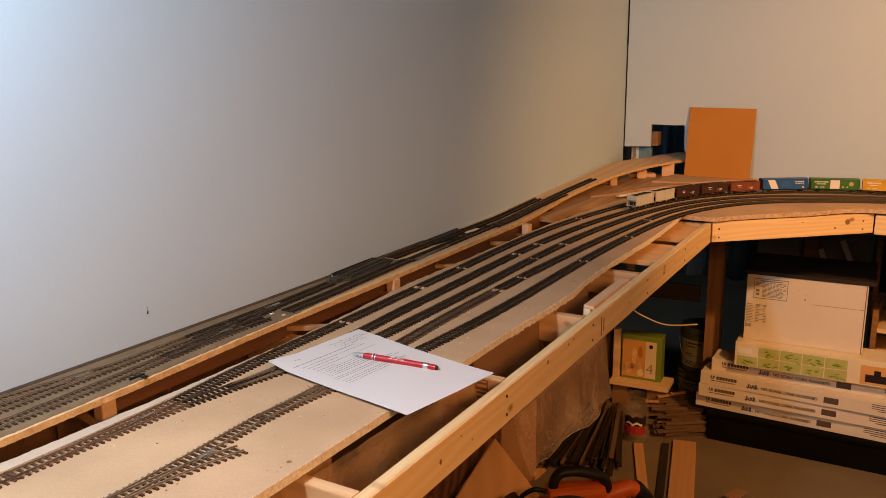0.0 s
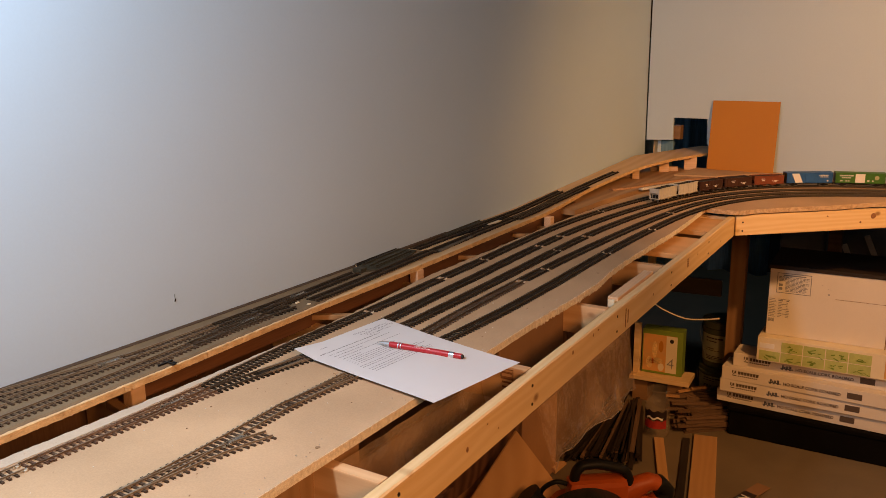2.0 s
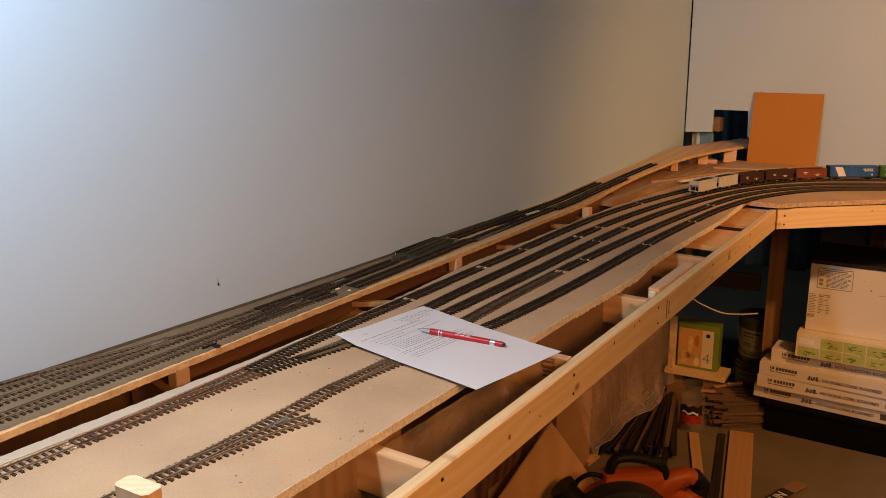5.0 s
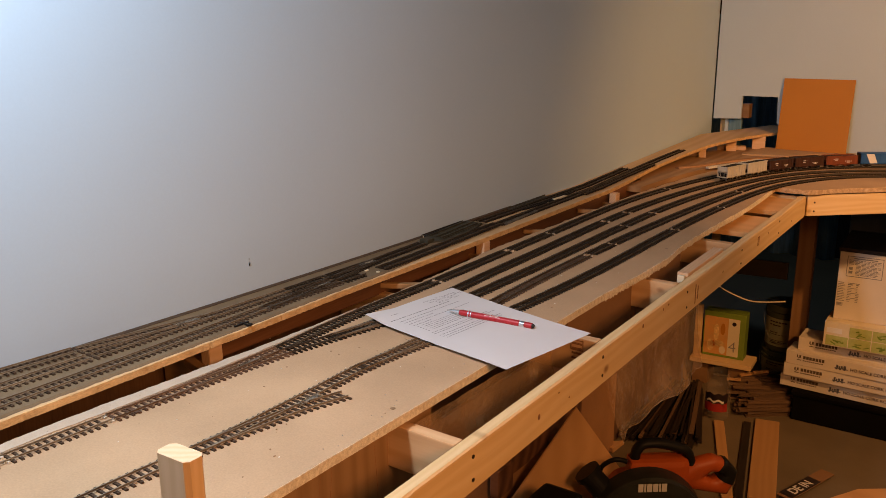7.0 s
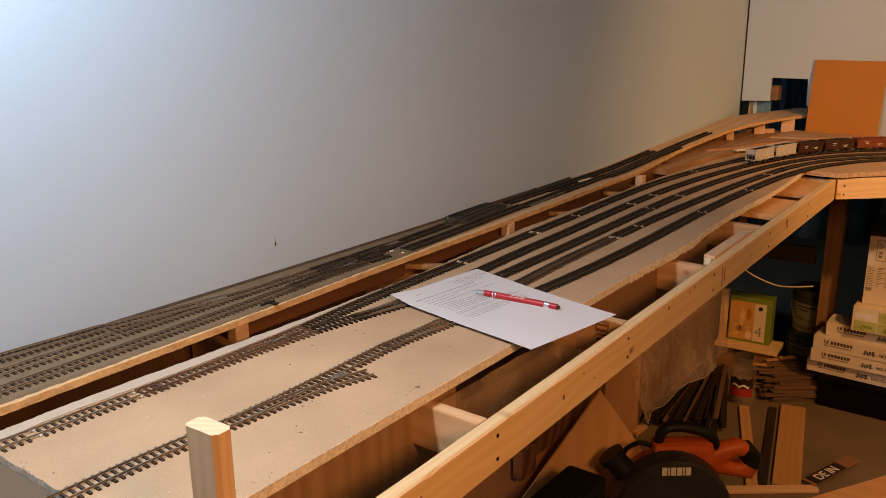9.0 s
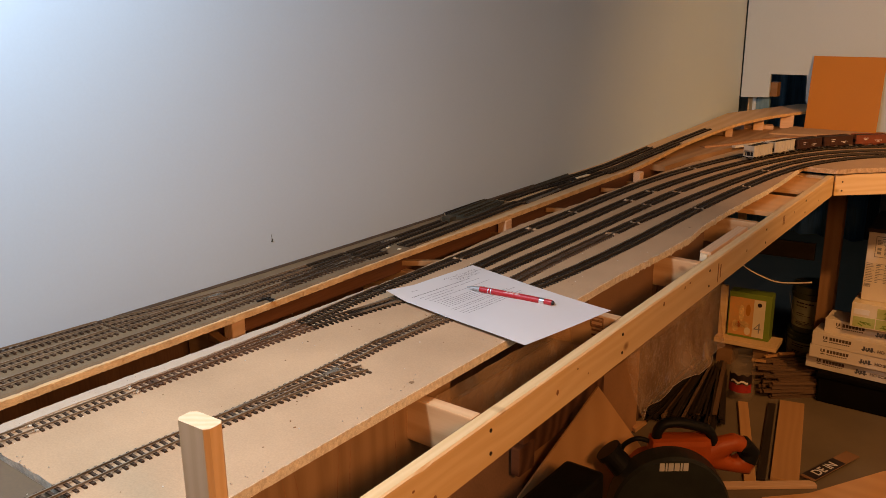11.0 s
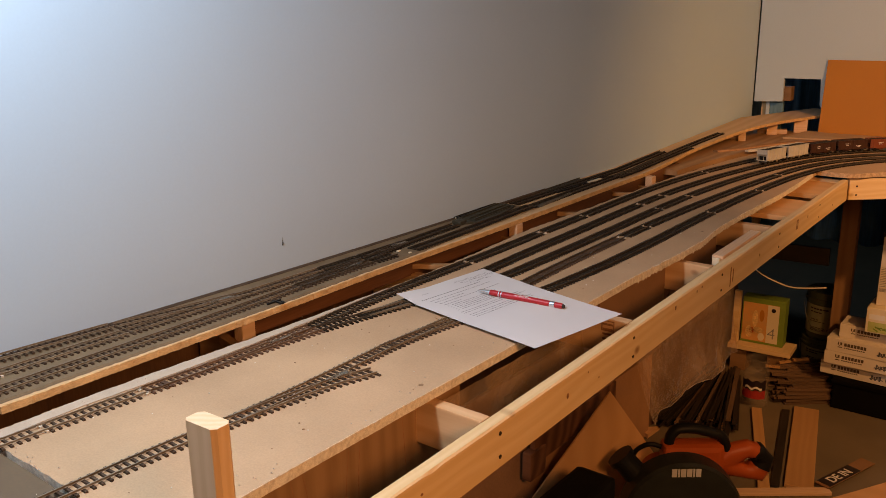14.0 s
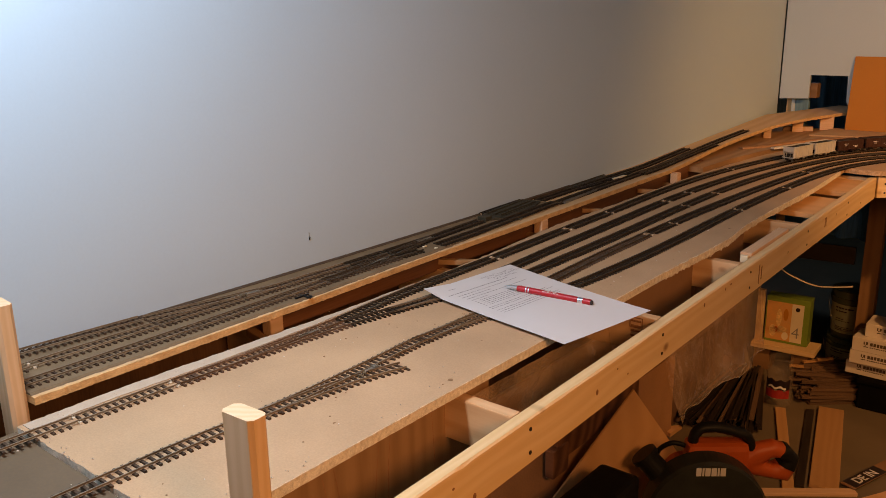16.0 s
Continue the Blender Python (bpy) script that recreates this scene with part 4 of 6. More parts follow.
turnout([(0.2415, 1.075), (0.2535, 1.15), (0.2563, 1.20)], [(0.2415, 1.075), (0.255, 1.14), (0.268, 1.20)], 0.0001, "dark track switch half under the paper", "tie", "rail", 1.075, 1.19)

track([(0.018, 0.42), (0.0215, 0.54), (0.027, 0.65), (0.032, 0.72), (0.037, 0.79)], ROAD + 0.0014, "dark brown model track close along the wall", mat="tiebrown")
track([(0.073, 0.42), (0.073, 0.68), (0.073, 0.79)], ROAD, "dark brown model track on the grey roadbed", mat="tiebrown", gaps=(0.625,))
turnout([(0.073, 0.79), (0.074, 0.90), (0.0745, 1.0)], [(0.037, 0.79), (0.050, 0.865), (0.063, 0.935), (0.0745, 1.0)], ROAD + 0.0002, "dark brown track switch joining two wall tracks", "tiebrown", "rail", 0.791, 1.0)
track([(0.0745, 1.001), (0.0745, 1.08), (0.0745, 1.15)], ROAD, "dark brown model track between two switches", mat="tiebrown")
track([(0.122, 0.588), (0.1215, 0.70), (0.1205, 0.85), (0.117, 0.98), (0.113, 1.06)], ROAD, "dark brown model track along the shelf's front edge", mat="tiebrown")
turnout([(0.113, 1.06), (0.110, 1.15), (0.110, 1.24)], [(0.113, 1.06), (0.107, 1.13), (0.1005, 1.185), (0.0925, 1.24)], ROAD, "dark track switch on the grey roadbed", "tiebrown", "raildark", 1.061, 1.24)
track([(0.110, 1.241), (0.112, 1.295)], ROAD, "short black track at the end of a switch", rail="raildark")
track([(0.0745, 1.151), (0.0745, 1.20), (0.0745, 1.24)], ROAD, "short black track between two switches", rail="raildark")
turnout([(0.0745, 1.24), (0.0745, 1.31), (0.0745, 1.38)], [(0.0925, 1.24), (0.084, 1.30), (0.0745, 1.38)], ROAD, "black track switch joining the wall tracks", "tie", "raildark", 1.241, 1.38)
track([(0.0745, 1.381), (0.071, 1.45), (0.067, 1.53)], ROAD, "dark model track ending at a wire terminal", rail="raildark")
track([(0.1165, 1.34), (0.112, 1.48), (0.099, 1.71), (0.088, 1.99), (0.080, 2.26), (0.073, 2.54), (0.070, 2.74), (0.074, 2.95)], lambda y: max(ROAD if y < 1.76 else 0, shelf_z(y) + 0.0002), "black model track on the plywood shelf", rail="raildark", near=1.6)
track([(0.050, 1.77), (0.046, 2.05), (0.042, 2.3), (0.038, 2.58)], lambda y: shelf_z(y) + 0.0002, "black model track close to the wall on plywood", rail="raildark", near=1.0)
track([(0.094, 2.18), (0.088, 2.4), (0.088, 2.66)], lambda y: shelf_z(y) + 0.0025, "short black track on the rising shelf", rail="raildark", near=1.0)

# switch machine, loose black switch parts, wire terminals and small scraps on the shelf
bm = bmesh.new()
prism(bm, [(0.058, 1.545), (0.078, 1.552), (0.098, 1.575), (0.093, 1.63), (0.084, 1.70), (0.070, 1.745), (0.046, 1.748), (0.034, 1.70), (0.034, 1.64), (0.050, 1.585)], ROAD, ROAD + 0.0035)
for k in range(16):
    y = 1.575 + k * 0.0105
    xc = 0.066 - 0.08 * (y - 1.575)
    brick(bm, -0.021, 0.021, -0.0022, 0.0022, 0, 0.0025, 0, pose(xc, y, ROAD + 0.0035, 0, 0, 10))
for s in (-0.016, 0.002, 0.016):
    brick(bm, -0.0014, 0.0014, -0.075, 0.075, 0, 0.005, 0, pose(0.061 + s, 1.65, ROAD + 0.0035, 0, 0, 5))
brick(bm, 0.056, 0.078, 1.535, 1.556, ROAD, ROAD + 0.009, 0.002)
tagged(link_mesh("switch_machine", bm, "olive"), "dark olive switch piece lying loose on the shelf", "track switch")
for x, y, ln, w, a, z, mat, lab in ((0.028, 1.66, 0.16, 0.010, 3, ROAD, "black", "flat black strip of track ties near the wall"), (0.030, 2.02, 0.20, 0.020, 2, 0.0219, "olive", "flat dark strip of track ties near the wall"),
                                    (0.062, 1.99, 0.10, 0.014, -4, 0.0219, "black", "flat black strip of loose track ties"), (0.104, 1.86, 0.16, 0.006, 4, 0.0219, "steelgrey", "loose bare metal rail on the shelf"),
                                    (0.060, 2.13, 0.14, 0.010, 3, 0.0219, "black", "flat black strip of loose track ties")):
    bm = bmesh.new()
    for k in range(int(ln / 0.009)):
        brick(bm, -w / 2, w / 2, -0.0028, 0.0028, 0, 0.0028, 0, pose(0, -ln / 2 + k * 0.009, 0))
    for s in (-0.35, 0.35):
        brick(bm, w * s - 0.001, w * s + 0.001, -ln / 2, ln / 2, 0.0, 0.0042)
    tagged(link_mesh("loose_track_strip", bm, mat, None, pose(x, y, z, 0, 0, a)), lab, "track piece", "loose track pieces")
bm = bmesh.new()
prism(bm, [(0.066, 2.075), (0.074, 2.07), (0.078, 2.10), (0.076, 2.135), (0.068, 2.13)], 0.0255, 0.0275)
tagged(link_mesh("paper_scrap", bm, "cream"), "small torn cream scrap on the loose tracks", "scrap")
bm = bmesh.new()
tube(bm, (0.055, 1.552, ROAD), (0.052, 1.552, ROAD + 0.012), 0.0007, sides=8)
brick(bm, 0.050, 0.059, 1.549, 1.556, ROAD + 0.0001, ROAD + 0.0022, 0.0006)
tagged(link_mesh("wire_terminal", bm, "cream"), "small cream wire terminal at the track end", "wire terminal")
bm = bmesh.new()
brick(bm, 0.100, 0.104, 1.314, 1.322, ROAD, ROAD + 0.002, 0.0005)
brick(bm, 0.122, 0.127, 1.320, 1.326, ROAD, ROAD + 0.0015, 0.0004)
tagged(link_mesh("paper_scrap", bm, "cream"), "small torn cream scrap on the roadbed", "scrap")
bm = bmesh.new()
brick(bm, 0.128, 0.154, 0.9975, 1.0005, ROAD + 0.0002, ROAD + 0.002, 0.0004)
brick(bm, 0.1365, 0.1395, 0.982, 1.008, ROAD + 0.0004, ROAD + 0.0028, 0.0004)
brick(bm, 0.146, 0.152, 1.0005, 1.0040, ROAD + 0.0004, ROAD + 0.003, 0.0005)
tagged(link_mesh("switch_stand", bm, "black"), "small black switch lever at the shelf edge", "switch lever")
bm = bmesh.new()
tube(bm, (0.0232, 1.116, 0.069), (0.0252, 1.116, 0.0735), 0.0012, 0.0008, 10)
tube(bm, (0.0242, 1.1155, 0.073), (0.0242, 1.1155, 0.082), 0.00025, sides=6)
tagged(link_mesh("wall_hook", bm, "black"), "tiny dark nail and thread on the wall", "nail")

# drill and pin holes as flat dark discs for their shade, and crumbs on the fibre deck
bm = bmesh.new()
tube(bm, (0.466, 0.943, -0.002), (0.466, 0.943, 0.0004), 0.0033, sides=14)
tube(bm, (0.452, 1.86, -0.002), (0.452, 1.86, 0.0004), 0.003, sides=10)
part("deck_plug", bm, "fir", deck, "small dark discs drawn for drilled holes")
bm = bmesh.new()
rnd = random.Random(21)
for k in range(60):
    x, y = rnd.uniform(0.18, 0.49), rnd.uniform(0.57, 1.6)
    r = rnd.uniform(0.0003, 0.0009)
    brick(bm, -r, r * rnd.uniform(0.6, 2), -r, r, 0.0, r * 0.8, 0, pose(x, y, 0.0002, 0, 0, rnd.uniform(0, 180)))
pale = bmesh.new()
for k in range(90):
    x, y = rnd.uniform(0.18, 0.49), rnd.uniform(0.57, 2.0)
    r = rnd.uniform(0.0003, 0.0008)
    brick(pale, -r, r * rnd.uniform(0.6, 2.5), -r, r, 0.0, r * 0.8, 0, pose(x, y, 0.0002, 0, 0, rnd.uniform(0, 180)))
for k in range(40):
    x, y = rnd.uniform(0.19, 0.49), rnd.uniform(0.2, 0.55)
    r = rnd.uniform(0.0004, 0.0009)
    brick(pale, -r, r * rnd.uniform(0.6, 2.5), -r, r, 0.0, r * 0.8, 0, pose(x, y, -0.0034, 0, 0, rnd.uniform(0, 180)))
tagged(link_mesh("fibre_flecks", pale, "homaedge"), "scattered pale fibre flecks on the boards", "flecks", kind="stuff")
tagged(link_mesh("crumbs", bm, "fir"), "scattered brown sawdust crumbs on the deck", "crumbs", kind="stuff")
bm = bmesh.new()
rnd = random.Random(77)
for k in range(150):
    if k < 90:
        y = rnd.uniform(0.58, 1.25)
        x = (0.172 + 0.008 * min(1.0, max(0.0, (y - 0.7) * 3))) + abs(rnd.gauss(0, 0.006))
    elif k < 120:
        y, x = rnd.uniform(0.56, 1.4), rnd.uniform(0.455, 0.480)
    else:
        y, x = 0.557 + abs(rnd.gauss(0, 0.006)), rnd.uniform(0.20, 0.47)
    r = rnd.uniform(0.0005, 0.0016)
    tri = [bm.verts.new((x + r * math.cos(a) * rnd.uniform(0.6, 1.3), y + r * math.sin(a) * rnd.uniform(0.6, 1.3), 0.0005)) for a in (0.2, 1.9, 3.4, 4.9)]
    tip = bm.verts.new((x, y, 0.0009 + r * 0.9))
    for i in range(4):
        bm.faces.new((tri[i], tri[(i + 1) % 4], tip))
tagged(link_mesh("board_chips", bm, "margin"), "scattered whitish fibre chips along the deck edges", "chips", kind="stuff")


# ---- rolling stock ----
def truck(parent, x, z0=0.0):
    bm = bmesh.new()
    for s in (-1, 1):
        brick(bm, x - 0.0125, x + 0.0125, s * 0.0118 - 0.001, s * 0.0118 + 0.001, 0.003, 0.0072, 0.0008)
        for dx in (-0.0095, 0.0095):
            brick(bm, x + dx - 0.002, x + dx + 0.002, s * 0.0126 - 0.001, s * 0.0126 + 0.001, 0.0036, 0.0072, 0.0005)
    brick(bm, x - 0.003, x + 0.003, -0.0115, 0.0115, 0.004, 0.0085, 0.0006)
    tr = part("truck", bm, "black", parent)
    for dx in (-0.0095, 0.0095):
        bm = bmesh.new()
        for s in (-1, 1):
            tube(bm, (x + dx, s * 0.0078, 0.0053), (x + dx, s * 0.0092, 0.0053), 0.0053, sides=18)
            tube(bm, (x + dx, s * 0.0070, 0.0053), (x + dx, s * 0.0078, 0.0053), 0.0062, sides=18)
        tube(bm, (x + dx, -0.0105, 0.0053), (x + dx, 0.0105, 0.0053), 0.0012, sides=8)
        part("wheel_set", bm, "steelgrey", tr)


def coupler(parent, half):
    for s in (-1, 1):
        bm = bmesh.new()
        brick(bm, min(s * half, s * (half + 0.007)), max(s * half, s * (half + 0.007)), -0.0012, 0.0012, 0.0072, 0.0098, 0.0003)
        brick(bm, min(s * (half + 0.004), s * (half + 0.007)), max(s * (half + 0.004), s * (half + 0.007)), -0.0026, 0.0018, 0.0068, 0.0102, 0.0003)
        part("coupler", bm, "black", parent)


def hopper(name, mat, label, m, length=0.106, height=0.039, marks="whiteprint"):
    car = thing(name, label, "hopper wagon", "goods wagons", m)
    h, w = length / 2, 0.0165
    bm = bmesh.new()
    z0, z1 = 0.0125, height
    for s in (-1, 1):
        brick(bm, -h + 0.002, h - 0.002, s * w - 0.0007, s * w + 0.0007, z0, z1)
        brick(bm, -h, h, s * (w + 0.0006) - 0.0011, s * (w + 0.0006) + 0.0011, z1 - 0.0016, z1 + 0.0006, 0.0003)
        brick(bm, -h, h, s * (w + 0.0004) - 0.001, s * (w + 0.0004) + 0.001, z0 - 0.002, z0 + 0.001, 0.0003)
    for s in (-1, 1):
        brick(bm, s * (h - 0.0014) - 0.0007, s * (h - 0.0014) + 0.0007, -w, w, z1 - 0.013, z1)
        # sloping end sheet
        brick(bm, -0.0145, 0.0145, -w + 0.0008, w - 0.0008, -0.0006, 0.0006, 0, pose(s * (h - 0.0125), 0, 0.0195, 0, s * -38, 0))
        brick(bm, s * (h - 0.001) - 0.001, s * (h - 0.001) + 0.001, -w, w, z0 - 0.003, z0 - 0.0005, 0.0003)
    part("body", bm, mat, car)
    for s in (-1, 1):
        # thin black sheet stands for the shade inside the open end
        part("end_bay", box_mesh(s * (h - 0.0085) - 0.0005, s * (h - 0.0085) + 0.0005, -w + 0.002, w - 0.002, z0 - 0.001, z1 - 0.0135), "black", car, "black sheet standing for shade in the open end")
        for e in (-0.0155, 0.0155):
            part("end_post", box_mesh(s * (h - 0.0006) - 0.0006, s * (h - 0.0006) + 0.0006, e - 0.0007, e + 0.0007, z0 - 0.001, z1 - 0.001), mat, car)
    for s in (-1, 1):
        for k in range(7):
            x = -h + 0.010 + k * (length - 0.02) / 6
            bm = box_mesh(x - 0.0008, x + 0.0008, s * (w + 0.0007) - 0.0008, s * (w + 0.0007) + 0.0008, z0 - 0.001, z1 - 0.001)
            part("rib", bm, mat, car)
    # chutes
    for x in (-0.018, 0.018):
        bm = bmesh.new()
        lo = [bm.verts.new(q) for q in ((x - 0.007, -0.012, 0.005), (x + 0.007, -0.012, 0.005), (x + 0.007, 0.012, 0.005), (x - 0.007, 0.012, 0.005))]
        hi = [bm.verts.new(q) for q in ((x - 0.017, -w + 0.001, 0.0135), (x + 0.017, -w + 0.001, 0.0135), (x + 0.017, w - 0.001, 0.0135), (x - 0.017, w - 0.001, 0.0135))]
        bm.faces.new(lo)
        bm.faces.new(hi)
        for i in range(4):
            bm.faces.new((lo[i], lo[(i + 1) % 4], hi[(i + 1) % 4], hi[i]))
        part("chute", bm, mat, car)
    # load
    bm = bmesh.new()
    nx, ny = 14, 6
    rr = random.Random(5)
    g = [[bm.verts.new((-h + 0.003 + i * (length - 0.006) / nx, -w + 0.0012 + j * (2 * w - 0.0024) / ny, z1 - 0.0022 + 0.0012 * math.sin(math.pi * j / ny) + rr.uniform(-0.0006, 0.0006))) for j in range(ny + 1)] for i in range(nx + 1)]
    for i in range(nx):
        for j in range(ny):
            bm.faces.new((g[i][j], g[i + 1][j], g[i + 1][j + 1], g[i][j + 1]))
    part("load", bm, "coal", car, "black coal load")
    for s in (-1, 1):
        bm = bmesh.new()
        for e in (-1, 1):
            for dx in (0.0006, 0.008):
                tube(bm, (s * (h - dx), e * (w - 0.001), z0 - 0.002), (s * (h - dx), e * (w - 0.001), z1 - 0.002), 0.00055, sides=6)
            for k in range(5):
                z = z0 + 0.003 + k * 0.0045
                tube(bm, (s * (h - 0.0006), e * (w - 0.001), z), (s * (h - 0.008), e * (w - 0.001), z), 0.0004, sides=6)
        for e in (-0.006, 0.006):
            tube(bm, (s * (h - 0.0006), e, z0 - 0.002), (s * (h - 0.0006), e, z1 - 0.010), 0.0005, sides=6)
        part("end_ladder", bm, mat, car)
    bm = bmesh.new()
    for s in (-1, 1):
        y = s * (w + 0.00085)
        for x0, x1, z in ((-0.030, -0.012, 0.027), (-0.026, -0.016, 0.022), (0.010, 0.032, 0.020), (0.014, 0.026, 0.0165)):
            brick(bm, x0, x1, y - 0.0001, y + 0.0001, z, z + 0.0019)
    if marks:
        tagged(part("lettering", bm, marks, car), "small stencilled marks", kind="stuff")
    else:
        bm.free()
    for x in (-h + 0.021, h - 0.021):
        truck(car, x)
    coupler(car, h)
    return car


def boxcar(name, mat, label, m, length=0.150, height=0.049, door=None, slash=False):
    car = thing(name, label, "box wagon", "goods wagons", m)
    h, w, z0 = length / 2, 0.0172, 0.0115
    bm = box_mesh(-h, h, -w, w, z0, height - 0.0025, 0.0006)
    part("body", bm, mat, car)
    bm = bmesh.new()
    rows = []
    for x in (-h - 0.0008, h + 0.0008):
        rows.append([bm.verts.new((x, y, z)) for y, z in ((-w - 0.001, height - 0.0028), (w + 0.001, height - 0.0028), (w + 0.001, height - 0.0018), (0, height + 0.0006), (-w - 0.001, height - 0.0018))])
    for i in range(5):
        bm.faces.new((rows[0][i], rows[0][(i + 1) % 5], rows[1][(i + 1) % 5], rows[1][i]))
    bm.faces.new(rows[0])
    bm.faces.new(rows[1][::-1])
    part("roof", bm, mat, car)
    for s in (-1, 1):
        part("end_wall", box_mesh(min(s * (h + 0.0002), s * (h + 0.0012)), max(s * (h + 0.0002), s * (h + 0.0012)), -w + 0.0006, w - 0.0006, z0 + 0.001, height - 0.004), "black", car, "black end wall")
    for s in (-1, 1):
        for k in range(11):
            x = -h + 0.004 + k * (length - 0.008) / 10
            if abs(x) < 0.016:
                continue
            part("side_post", box_mesh(x - 0.0006, x + 0.0006, s * (w + 0.0004) - 0.0005, s * (w + 0.0004) + 0.0005, z0 + 0.001, height - 0.003), mat, car)
        bm = box_mesh(-0.0145, 0.0145, s * (w + 0.0007) - 0.0008, s * (w + 0.0007) + 0.0008, z0 + 0.002, height - 0.004, 0.0003)
        for z in (z0 + 0.012, z0 + 0.022):
            brick(bm, -0.0135, 0.0135, s * (w + 0.0016) - 0.0003, s * (w + 0.0016) + 0.0003, z, z + 0.001)
        part("sliding_door", bm, door or mat, car, "pale sliding door" if door else "")
        for a, b in ((z0 + 0.0004, z0 + 0.0016), (height - 0.0044, height - 0.0034)):
            part("door_track", box_mesh(-0.034, 0.034, s * (w + 0.0018) - 0.0006, s * (w + 0.0018) + 0.0006, a, b), mat, car)
    bm = bmesh.new()
    for s in (-1, 1):
        y = s * (w + 0.0011)
        bars = [(-0.062, -0.020, 0.034, 0.0042), (-0.055, -0.028, 0.0275, 0.0035), (-0.060, -0.050, 0.017, 0.003), (-0.044, -0.030, 0.017, 0.003), (0.022, 0.030, 0.018, 0.004), (0.036, 0.042, 0.018, 0.004)]
        if slash:
            bars = [(0.030, 0.062, 0.035, 0.003), (0.034, 0.062, 0.0295, 0.003), (0.056, 0.064, 0.016, 0.004), (0.000, 0.010, 0.024, 0.006)]
        for x0, x1, z, hh in bars:
            n = max(1, int((x1 - x0) / 0.005))
            for k in range(n):
                a = x0 + (x1 - x0) * k / n
                brick(bm, a, a + (x1 - x0) / n * 0.72, y - 0.0001, y + 0.0001, z, z + hh)
    tagged(part("lettering", bm, "whiteprint", car), "small white stencilled marks", kind="stuff")
    if slash:
        bm = bmesh.new()
        for s in (-1, 1):
            y = s * (w + 0.0012)
            q = [bm.verts.new((x, y, z)) for x, z in ((-0.060, height - 0.004), (-0.036, height - 0.004), (-0.022, z0 + 0.001), (-0.046, z0 + 0.001))]
            bm.faces.new(q)
        part("white_panel", bm, "whiteprint", car, "slanted white panel")
    elif door:
        bm = bmesh.new()
        for s in (-1, 1):
            tube(bm, (0.05, s * (w + 0.0009), 0.030), (0.05, s * (w + 0.0013), 0.030), 0.007, sides=20)
        part("round_emblem", bm, "paillabel", car, "pale green round emblem")
    for s in (-1, 1):
        for e in (-1, 1):
            bm = bmesh.new()
            for dx in (0.0005, 0.008):
                tube(bm, (s * (h - dx), e * (w + 0.0012), z0 + 0.0005), (s * (h - dx), e * (w + 0.0012), z0 + 0.031), 0.0004, sides=6)
            for k in range(7):
                z = z0 + 0.002 + k * 0.0045
                tube(bm, (s * (h - 0.0005), e * (w + 0.0012), z), (s * (h - 0.008), e * (w + 0.0012), z), 0.0004, sides=6)
            part("ladder", bm, mat, car)
    part("underframe", box_mesh(-h + 0.004, h - 0.004, -0.012, 0.012, 0.0085, z0 + 0.0004), "black", car)
    for x in (-h + 0.024, h - 0.024):
        truck(car, x)
    coupler(car, h)
    return car


seg = np.linalg.norm(np.diff(line2, axis=0), axis=1)
arc = np.r_[0, np.cumsum(seg)]
RAIL_TOP = TIE_H + 0.0026


def on_line(s, length):
    a = np.array([np.interp(s - length * 0.35, arc, line2[:, k]) for k in range(3)])
    b = np.array([np.interp(s + length * 0.35, arc, line2[:, k]) for k in range(3)])
    c = (a + b) / 2
    return pose(c[0], c[1], RAIL_TOP, 0, 0, math.degrees(math.atan2(b[1] - a[1], b[0] - a[0])))


s = float(np.interp(2.690, line2[:, 1], arc))
GAP = 0.013
for name, mat, lab, ln in (("hopper_wagon", "hopwhite", "light grey open hopper wagon with a black load", 0.100), ("hopper_wagon", "hopwhite", "light grey open hopper wagon with a black load", 0.100),
                           ("hopper_wagon", "hopbrown", "dark brown hopper wagon standing on the curve", 0.110), ("hopper_wagon", "hopbrown", "dark brown hopper wagon standing on the curve", 0.110),
                           ("hopper_wagon", "hopred", "oxide red hopper wagon standing on the curve", 0.106)):
    hopper(name, mat, lab, on_line(s + ln / 2, ln), ln, 0.042 if mat == "hopwhite" else 0.038, None if mat == "hopwhite" else "whiteprint")
    s += ln + GAP
for name, mat, lab, door, slash in (("box_wagon", "boxblue", "blue box wagon with a slanted white panel", None, True), ("box_wagon", "boxgreen", "green box wagon with a white sliding door", "whiteprint", False),
                                    ("box_wagon", "boxyellow", "orange-yellow box wagon at the far wall", None, False)):
    boxcar(name, mat, lab, on_line(s + 0.075, 0.150), 0.150, 0.047, door, slash)
    s += 0.150 + GAP

# hardboard square leaning on the backdrop
bm = box_mesh(-0.118, 0.118, -0.0015, 0.0015, 0, 0.252, 0.0004)
tagged(link_mesh("hardboard_panel", bm, "orangeboard", None, pose(0.376, 3.398, 0.0147, -8.0, 0, -1)), "orange-brown hardboard square leaning on the backdrop", "hardboard panel")


# ---- paper and pen ----
CORNERS = [Vector((0.235, 1.160, 0.0062)), Vector((0.5225, 1.112, 0.0058)), Vector((0.251, 1.3725, 0.0052)), Vector((0.549, 1.3115, 0.0018))]


def paper_point(u, v, up=0.0):
    a, b, c, d = CORNERS
    p = a * ((1 - u) * (1 - v)) + b * (u * (1 - v)) + c * ((1 - u) * v) + d * (u * v)
    p.z = max(p.z, 0.0052 * min(1.0, max(0.0, (1.0 - u) / 0.38)) ** 0.7)
    p.z += 0.007 * max(0.0, 0.16 - u) / 0.16 * max(0.0, 0.3 - v) / 0.3 + 0.0004 * math.sin(9 * u + 4 * v)
    p.y -= 0.009 * v * math.sin(math.pi * min(1, u * 0.95)) ** 2
    return (p.x, p.y, p.z + up)


